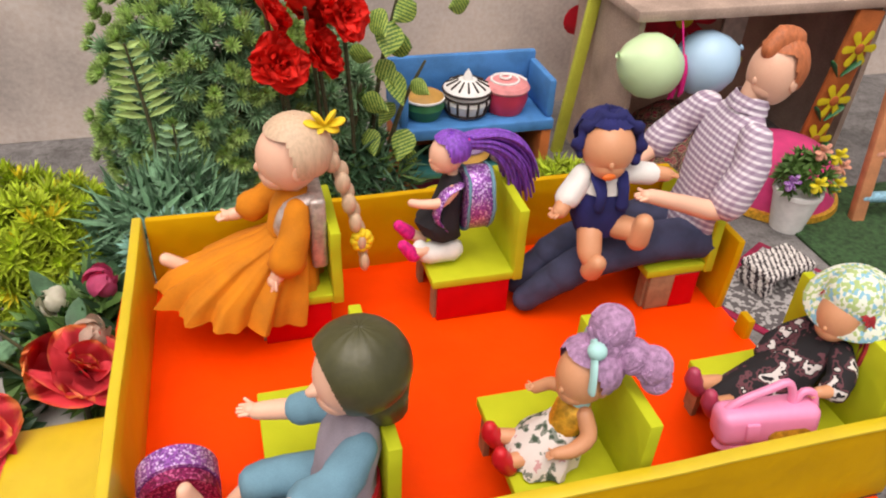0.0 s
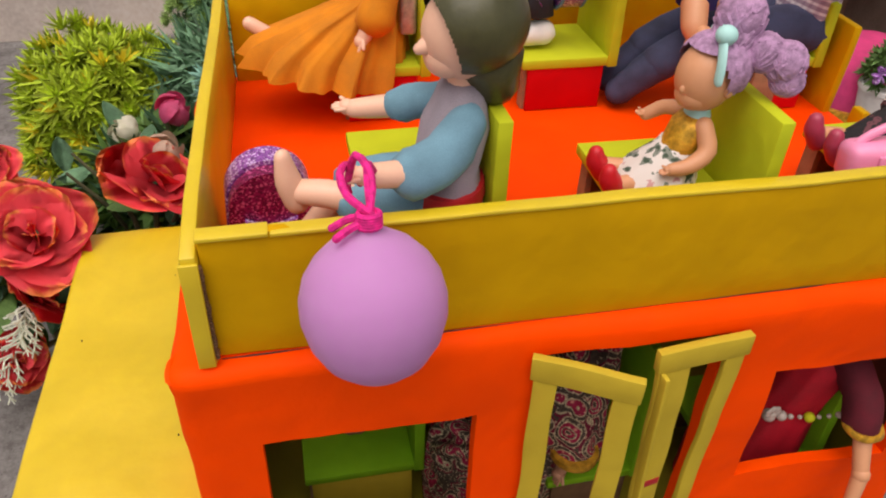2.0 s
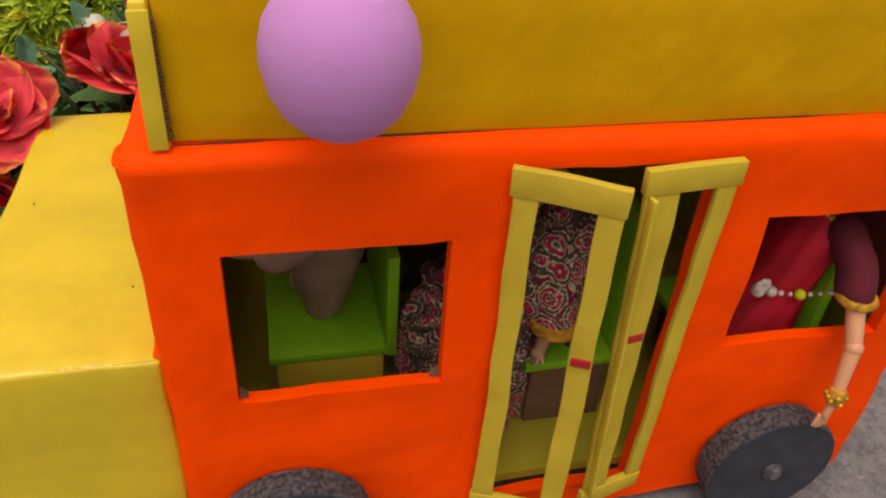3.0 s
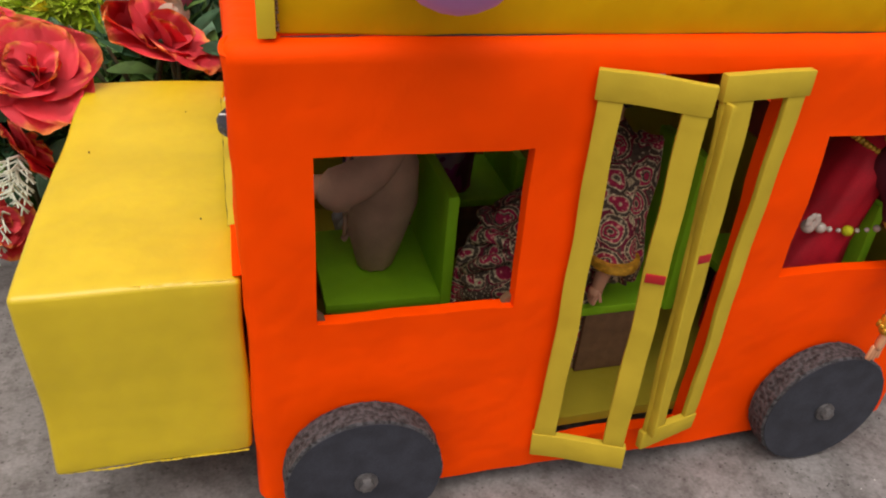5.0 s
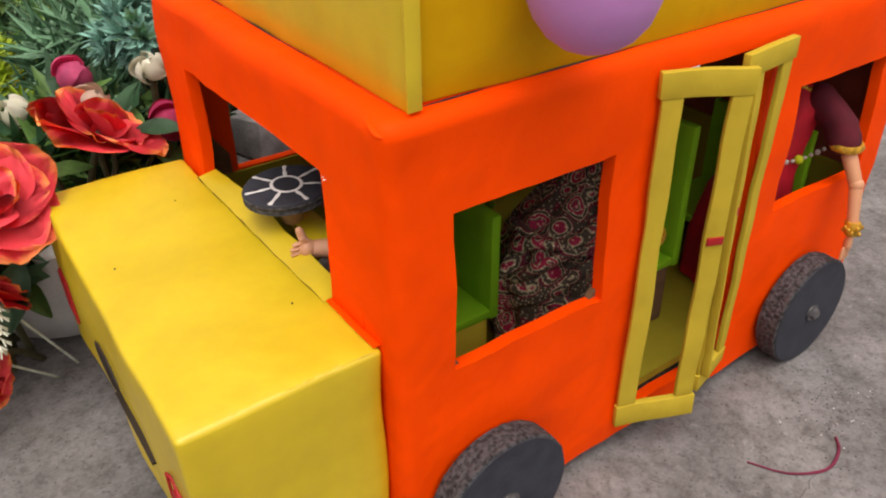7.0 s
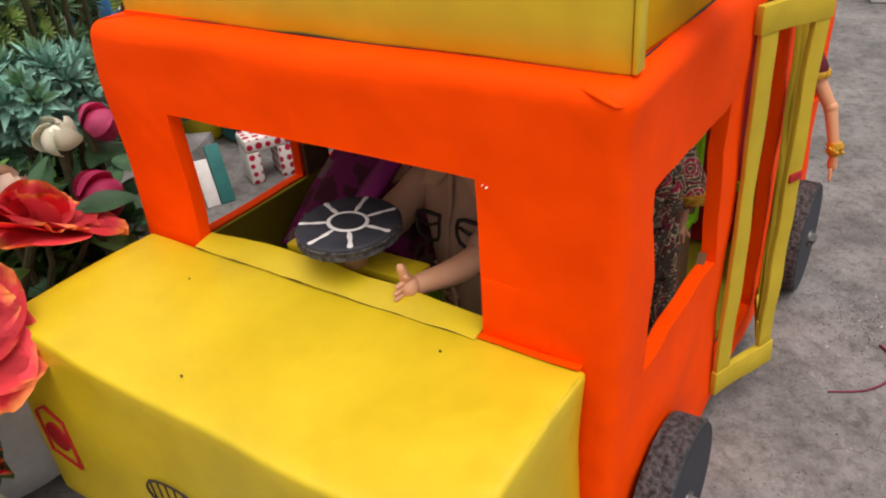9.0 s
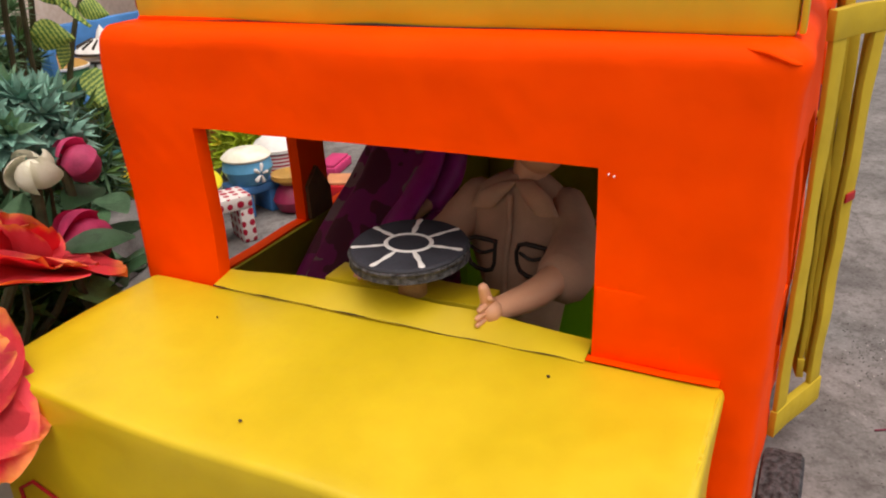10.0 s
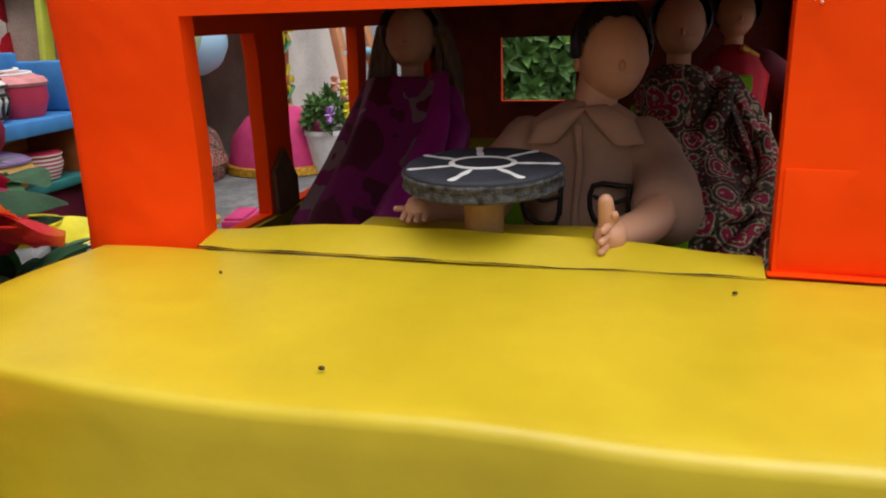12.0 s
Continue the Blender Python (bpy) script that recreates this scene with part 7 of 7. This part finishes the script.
for x, y, w, d, h, rz, m1, m2, lb in ((5.75, 6.05, 0.5, 0.42, 0.18, 20, REDSHOE, PEACHW, "small red toy box with orange lid"), (6.25, 5.75, 0.75, 0.35, 0.12, 30, WHITEP, YPAINT, "white toy tray with yellow and green painting"), (6.6, 6.7, 0.7, 0.35, 0.14, 12, CUSHION, CUSHION, "flat raspberry toy cushion")):
    t = thing("toy_box", x, y, 0, rz=rz, label=lb, category="toy")
    part("body", box((-w / 2, -d / 2, 0), (w / 2, d / 2, h), 0.03), m1, t)
    part("lid", box((-w / 2 + 0.04, -d / 2 + 0.04, h - 0.01), (w / 2 - 0.04, d / 2 - 0.04, h + 0.04), 0.015), m2, t)

# cardboard play house
house = thing("play_house", 8.0, 8.6, 0, label="open-fronted cardboard play house painted with large flowers", category="play house")
part("back_wall", wavy(box((-0.2, 2.6, 0), (5.4, 2.72, 3.3)), 0.03, 2, 1, 0.8), HOUSEWALL, house)
part("side_wall", wavy(box((-0.3, 0.2, 0), (-0.2, 2.6, 3.25)), 0.03, 2, 2, 0.8), ROOFBOARD, house)
part("side_wall", wavy(box((4.6, 0.3, 0), (4.72, 2.6, 3.25)), 0.03, 2, 3, 0.8), ROOFBOARD, house)
part("roof", wavy(box((-0.5, 0.0, 3.25), (5.2, 2.8, 3.45), 0.04), 0.04, 2, 4, 0.8), ROOFBOARD, house)
post = part("painted_post", box((-0.28, -0.05, 0), (0.28, 0.05, 3.25), 0.02), TERRA, house, "post painted with yellow flowers")
post.matrix_basis = pose(3.75 * U, 0.1 * U, 0, 0, 7, 0)
def painted_flower(x, y, z, r, n, petal_m, core_m, parent, w=0.4):
    for k in range(n):
        a = 2 * math.pi * k / n
        p = limb([(x + 0.3 * r * math.cos(a), y, z + 0.3 * r * math.sin(a)), (x + 0.85 * r * math.cos(a), y, z + 0.85 * r * math.sin(a))], [r * 0.16, r * w * 0.6], seg=10, flat=1)
        for v in p.verts:
            v.co.y = y + (v.co.y - y) * 0.06
        part("painted_petal", p, petal_m, parent)
    part("painted_core", ball((x, y - 0.01, z), (r * 0.3, 0.02, r * 0.3), u=16, v=8), core_m, parent)
painted_flower(0.75, 2.58, 2.75, 1.25, 9, CRIMSON, YPAINT, house, 0.42)
painted_flower(2.1, 2.58, 2.3, 0.7, 8, CRIMSON, YPAINT, house)
painted_flower(3.2, 2.58, 1.3, 0.5, 7, YPAINT, TERRA, house)
for z, x in ((2.55, 4.07), (1.55, 3.94), (0.75, 3.84)):
    painted_flower(x, -0.02, z, 0.34, 6, YPAINT, TERRA, house)
for z in (2.05, 1.15, 0.35):
    for s in (-1, 1):
        part("painted_leaf", limb([(3.86 + s * 0.05, 0.0, z), (3.9 + s * 0.24, 0.0, z + 0.22)], [0.03, 0.10], seg=8, flat=0.3), GREENPOT, house)
part("window_card", box((3.0, 2.50, 1.35), (3.55, 2.57, 2.45), 0.02), mat("pale_card", (0.62, 0.52, 0.44), 0.8, 0.2), house)
pole = part("pole", box((-0.11, -0.06, 0), (0.11, 0.06, 4.4), 0.02), LIMESTICK, None)
pole.matrix_basis = pose(7.28 * U, 10.35 * U, 0, 0, 6, 0)
tagged(pole, "lime yellow painted wooden pole leaning upright", "pole")
for x, y, z, r, m, lb in ((7.75, 8.35, 2.62, 0.53, MINTBALLOON, "pale green balloon tied with pink yarn"), (9.05, 8.75, 2.42, 0.56, SKYBALLOON, "pale blue balloon tied with pink yarn")):
    b = thing("party_balloon", x, y, z, ry=-70, label=lb, category="balloon", group="balloons by the play house")
    part("balloon_skin", lathe([(0.0001, -1.05 * r), (0.35 * r, -0.98 * r), (0.72 * r, -0.72 * r), (0.96 * r, -0.25 * r), (r, 0.1 * r), (0.88 * r, 0.5 * r), (0.55 * r, 0.88 * r), (0.2 * r, 1.1 * r), (0.06 * r, 1.2 * r), (0.1 * r, 1.27 * r)], seg=36, closed=False, m=Matrix.Rotation(radians(140 if m is SKYBALLOON else 0), 4, "Y")), m, b)
yarn = thing("yarn_tie", 8.42, 8.45, 2.45, label="hot pink yarn tie between the balloons", category="yarn")
for k in range(6):
    part("yarn_strand", limb([(0, 0, 0.25), (0.05 * math.sin(k * 2), 0.03 * k - 0.1, 0), (0.1 * math.sin(k * 2.4), 0.04 * k - 0.1, -0.35 - 0.04 * k)], [0.035, 0.03, 0.025], seg=6), HOTPINK, yarn)
part("hanging_string", limb([(0, 0, 0.2), (-0.06, 0.2, 0.8)], [0.015, 0.015], seg=6), HOTPINK, yarn)

cushion = part("floor_cushion", lathe([(0.0001, 0.0), (0.95, 0.02), (1.1, 0.16), (1.0, 0.62), (0.7, 0.98), (0.3, 1.14), (0.0001, 1.17)], seg=40, closed=False), CUSHION, None)
cushion.matrix_basis = pose(10.75 * U, 8.1 * U, 0)
tagged(cushion, "domed raspberry pink fabric cushion on the ground", "cushion")
fr = part("cushion_fringe", lathe([(1.02, 0.0), (1.2, 0.02), (1.17, 0.15), (1.08, 0.17)], seg=60, wave=lambda a, n: 1 + 0.02 * math.sin(30 * a)), GOLD, cushion, "gold fringe")
dome = part("patterned_cushion", lathe([(0.0001, 0.0), (0.85, 0.02), (0.95, 0.3), (0.8, 0.8), (0.4, 1.15), (0.0001, 1.25)], seg=36, closed=False), PAISLEY, None)
dome.matrix_basis = pose(9.3 * U, 9.6 * U, 0)
tagged(dome, "domed patterned red cushion inside the play house", "cushion")

fp = thing("flower_pot", 10.3, 7.0, 0, label="white toy flower pot with small bright flowers", category="flower pot")
part("pot_body", lathe([(0.26, 0), (0.28, 0.01), (0.40, 0.72), (0.42, 0.72), (0.42, 0.80), (0.36, 0.80), (0.34, 0.68), (0.0001, 0.66)], seg=32, closed=False), WHITEP, fp)
bm = bmesh.new()
rr = random.Random(8)
for k in range(70):
    d = Vector((rr.gauss(0, 1), rr.gauss(0, 1), abs(rr.gauss(0, 1)) + 0.2)).normalized()
    rosette(bm, Vector((0, 0, 0.85)) + Vector((d.x * 0.45, d.y * 0.45, d.z * 0.6)) * rr.uniform(0.5, 1), d, 0.22, 7, 0.09, 0, None, rr, 0.5)
part("foliage", bm, LEAF, fp, smooth=0, kind="stuff")
for k, (x, y, z, m) in enumerate(((-0.45, -0.25, 1.12, GLIT_VIOLET), (0.0, -0.2, 1.62, PEACHY), (0.35, -0.2, 1.5, YPAINT), (0.45, -0.3, 1.0, YPAINT), (0.62, -0.1, 1.2, PEACHY), (-0.1, -0.45, 1.15, YPAINT))):
    bm = bmesh.new()
    for j in range(6):
        a = j * 1.047
        limb([(x, y, z), (x + 0.11 * math.cos(a), y - 0.03, z + 0.11 * math.sin(a))], [0.03, 0.06], 0, bm, 8, 0.5)
    part("blossom", bm, m, fp)

lad = thing("toy_ladder", 12.0, 6.85, 0, rx=-12, rz=-8, label="peach orange toy ladder with yarn-wrapped blue and salmon rungs", category="ladder")
for x, l in ((-0.3, 3), (1.1, -3)):
    r = part("rail", box((-0.12, -0.09, 0), (0.12, 0.09, 4.6), 0.03), PEACHW, lad)
    r.matrix_basis = pose(x * U, 0, 0, 0, l, 0)
for k in range(5):
    z = 0.45 + 0.82 * k
    part("rung", limb([(-0.3 + 0.05 * z, 0, z), (1.1 - 0.05 * z, 0, z)], [0.10, 0.10], seg=12), SKYW if k % 2 == 0 else PEACHY, lad, "blue yarn wrapping" if k % 2 == 0 else "salmon yarn wrapping")

turf = part("turf_mat", wavy(box((10.3, 4.4, 0.0), (16, 7.9, 0.05), 0.01), 0.01, 1, 1, 0.5), TURF, None)
tagged(turf, "dark green artificial turf mat", "mat")
rug = thing("rug", 8.95, 5.45, 0, rz=30, label="small grey woven rug with maroon border", category="rug")
part("border", wavy(box((-1.1, -0.75, 0), (1.1, 0.75, 0.03), 0.008), 0.006, 0.6, 1, 0.3), RUGRIM, rug)
part("field", wavy(box((-0.98, -0.63, 0.034), (0.98, 0.63, 0.05), 0.006), 0.006, 0.6, 1, 0.3), RUGMID, rug)
zs = thing("toy_table", 9.05, 5.62, 0.055, rz=12, label="low toy table draped in black and white striped fabric", category="table")
part("table_top", wavy(box((-0.52, -0.32, 0.28), (0.52, 0.32, 0.42), 0.06), 0.02, 0.4, 1, 0.15), ZEBRA, zs)
for x in (-0.4, 0.4):
    part("table_leg", box((x - 0.11, -0.28, 0), (x + 0.11, 0.28, 0.29), 0.03), ZEBRA, zs)

# white blocks and a red thread on the yard
for x, y, rz in ((15.2, 0.4, 10), (16.6, 1.0, -20)):
    t = part("white_block", wavy(box((-0.5, -0.35, 0), (0.5, 0.35, 0.55), 0.05), 0.02, 0.6, 1, 0.3), CERAMIC, None)
    t.matrix_basis = pose(x * U, y * U, 0, 0, 0, rz)
    tagged(t, "whitewashed block lying on the yard", "block")
th = part("thread", limb([(2.65, -0.73, 0.012), (2.79, -0.97, 0.012), (3.0, -1.11, 0.012), (3.16, -1.13, 0.012), (3.34, -1.07, 0.012), (3.43, -0.99, 0.012)], [0.006, 0.009, 0.012, 0.013, 0.013, 0.011], seg=6), BEET, None)
tagged(th, "loose maroon thread curled on the concrete", "thread")
rr = random.Random(31)
bm = bmesh.new()
for _ in range(260):
    x, y = rr.uniform(-4, 9), rr.uniform(-3.2, 0.2)
    s = rr.uniform(0.003, 0.011)
    ball((x, y, s * 0.4), (s, s * rr.uniform(0.6, 1), s * 0.6), None, 0, bm, 6, 4)
for _ in range(190):
    x, y = rr.gauss(3.76, 0.26), rr.gauss(-0.80, 0.20)
    s = rr.uniform(0.003, 0.010)
    ball((x, y, s * 0.4), (s, s * rr.uniform(0.6, 1), s * 0.6), None, 1 if rr.random() < 0.15 else 0, bm, 6, 4)
grit = part("grit", bm, [mat("dark_grit", (0.085, 0.08, 0.077), 0.9, 0.4), mat("pale_grit", (0.55, 0.53, 0.50), 0.9, 0.2)], None, kind="stuff")
tagged(grit, "fine dark grit scattered over the concrete", "grit")
# hairline cracks
for k, pts in enumerate(([(1.9, -0.35), (2.05, -0.6), (2.0, -0.85), (2.2, -1.1), (2.15, -1.5), (2.4, -1.9)], [(2.2, -1.1), (2.6, -1.2), (2.95, -1.1), (3.5, -1.3)], [(-2.6, -0.4), (-2.2, 0.6), (-2.4, 1.5), (-2.1, 2.4)], [(5.2, -0.4), (6.3, -0.7), (7.5, -0.5), (9.0, -0.9)])):
    q = []
    for a, b in zip(pts, pts[1:]):
        for j in range(6):
            e = j / 6
            q.append((a[0] + (b[0] - a[0]) * e + rr.uniform(-0.03, 0.03), a[1] + (b[1] - a[1]) * e + rr.uniform(-0.03, 0.03), 0.001))
    c = part("crack", limb(q, [rr.uniform(0.002, 0.006) for _ in q], seg=5, flat=0.3), mat("crack_shadow_dirt", (0.11, 0.10, 0.095), 0.95), None)
    tagged(c, "hairline crack in the concrete", "crack", kind="structure")


# broad silk leaves round the flowers
def broad_leaf(length, width, seed):
    bm = bmesh.new()
    rows = []
    for i in range(9):
        e = i / 8
        w = width * math.sin(math.pi * (0.03 + 0.95 * e)) ** 0.8
        rows.append([bm.verts.new((length * e, w * f / 2, 0.10 * abs(f) * w - 0.22 * length * e * e + 0.02 * noise.noise(Vector((e * 3, f * 2, seed))))) for f in (-1, -0.6, 0, 0.6, 1)])
    for a, b in zip(rows, rows[1:]):
        for j in range(4):
            bm.faces.new([a[j], a[j + 1], b[j + 1], b[j]])
    bmesh.ops.solidify(bm, geom=bm.faces[:], thickness=0.007)
    return bm


BROAD = [mesh_of("leaf", broad_leaf(0.55, 0.26, k), m, 60) for k, m in enumerate((LEAF, TEALLEAF, DARKLEAF))]
spray = thing("leaf_spray", -0.6, 4.4, 0, label="spray of broad green silk leaves in the planter", category="leaves")
rr = random.Random(14)
for k in range(74):
    x, y = rr.uniform(-1.15, 1.2), rr.uniform(-0.62, 0.75)
    z = 1.25 + rr.uniform(0, 0.75) - 0.3 * max(0, -x)
    lf = new("leaf", BROAD[k % 3])
    lf.parent = spray
    sc = rr.uniform(0.65, 1.05)
    lf.matrix_basis = pose(x * U, y * U, z * U, rr.uniform(-25, 25), rr.uniform(-60, -5), rr.uniform(0, 360)) @ Matrix.Diagonal((sc, sc, sc, 1))
for k in range(9):
    a = k * 0.7
    part("stem", limb([(0.2 * math.cos(a) - 0.3, 0.3 * math.sin(a) + 0.3, 0.85), (0.6 * math.cos(a), 0.45 * math.sin(a), 1.5), (0.9 * math.cos(a), 0.55 * math.sin(a), 1.95)], [0.03, 0.026, 0.015], seg=6), STEM, spray)
low_spray = thing("leaf_spray", -1.85, 3.55, 0, label="dark green silk leaves hanging over the planter rim", category="leaves")
for k in range(20):
    lf = new("leaf", BROAD[2 if k % 3 else 0])
    lf.parent = low_spray
    sc = rr.uniform(0.7, 1.1)
    lf.matrix_basis = pose(rr.uniform(-0.45, 0.5) * U, rr.uniform(-0.3, 0.5) * U, rr.uniform(0.45, 1.5) * U, rr.uniform(-30, 30), rr.uniform(-10, 50), rr.uniform(150, 330)) @ Matrix.Diagonal((sc, sc, sc, 1))
part("stem", limb([(0.5, 0.6, 0.85), (0.2, 0.3, 1.3), (-0.1, 0.0, 1.2), (-0.15, -0.1, 0.7)], [0.03, 0.03, 0.025, 0.015], seg=6), STEM, low_spray)
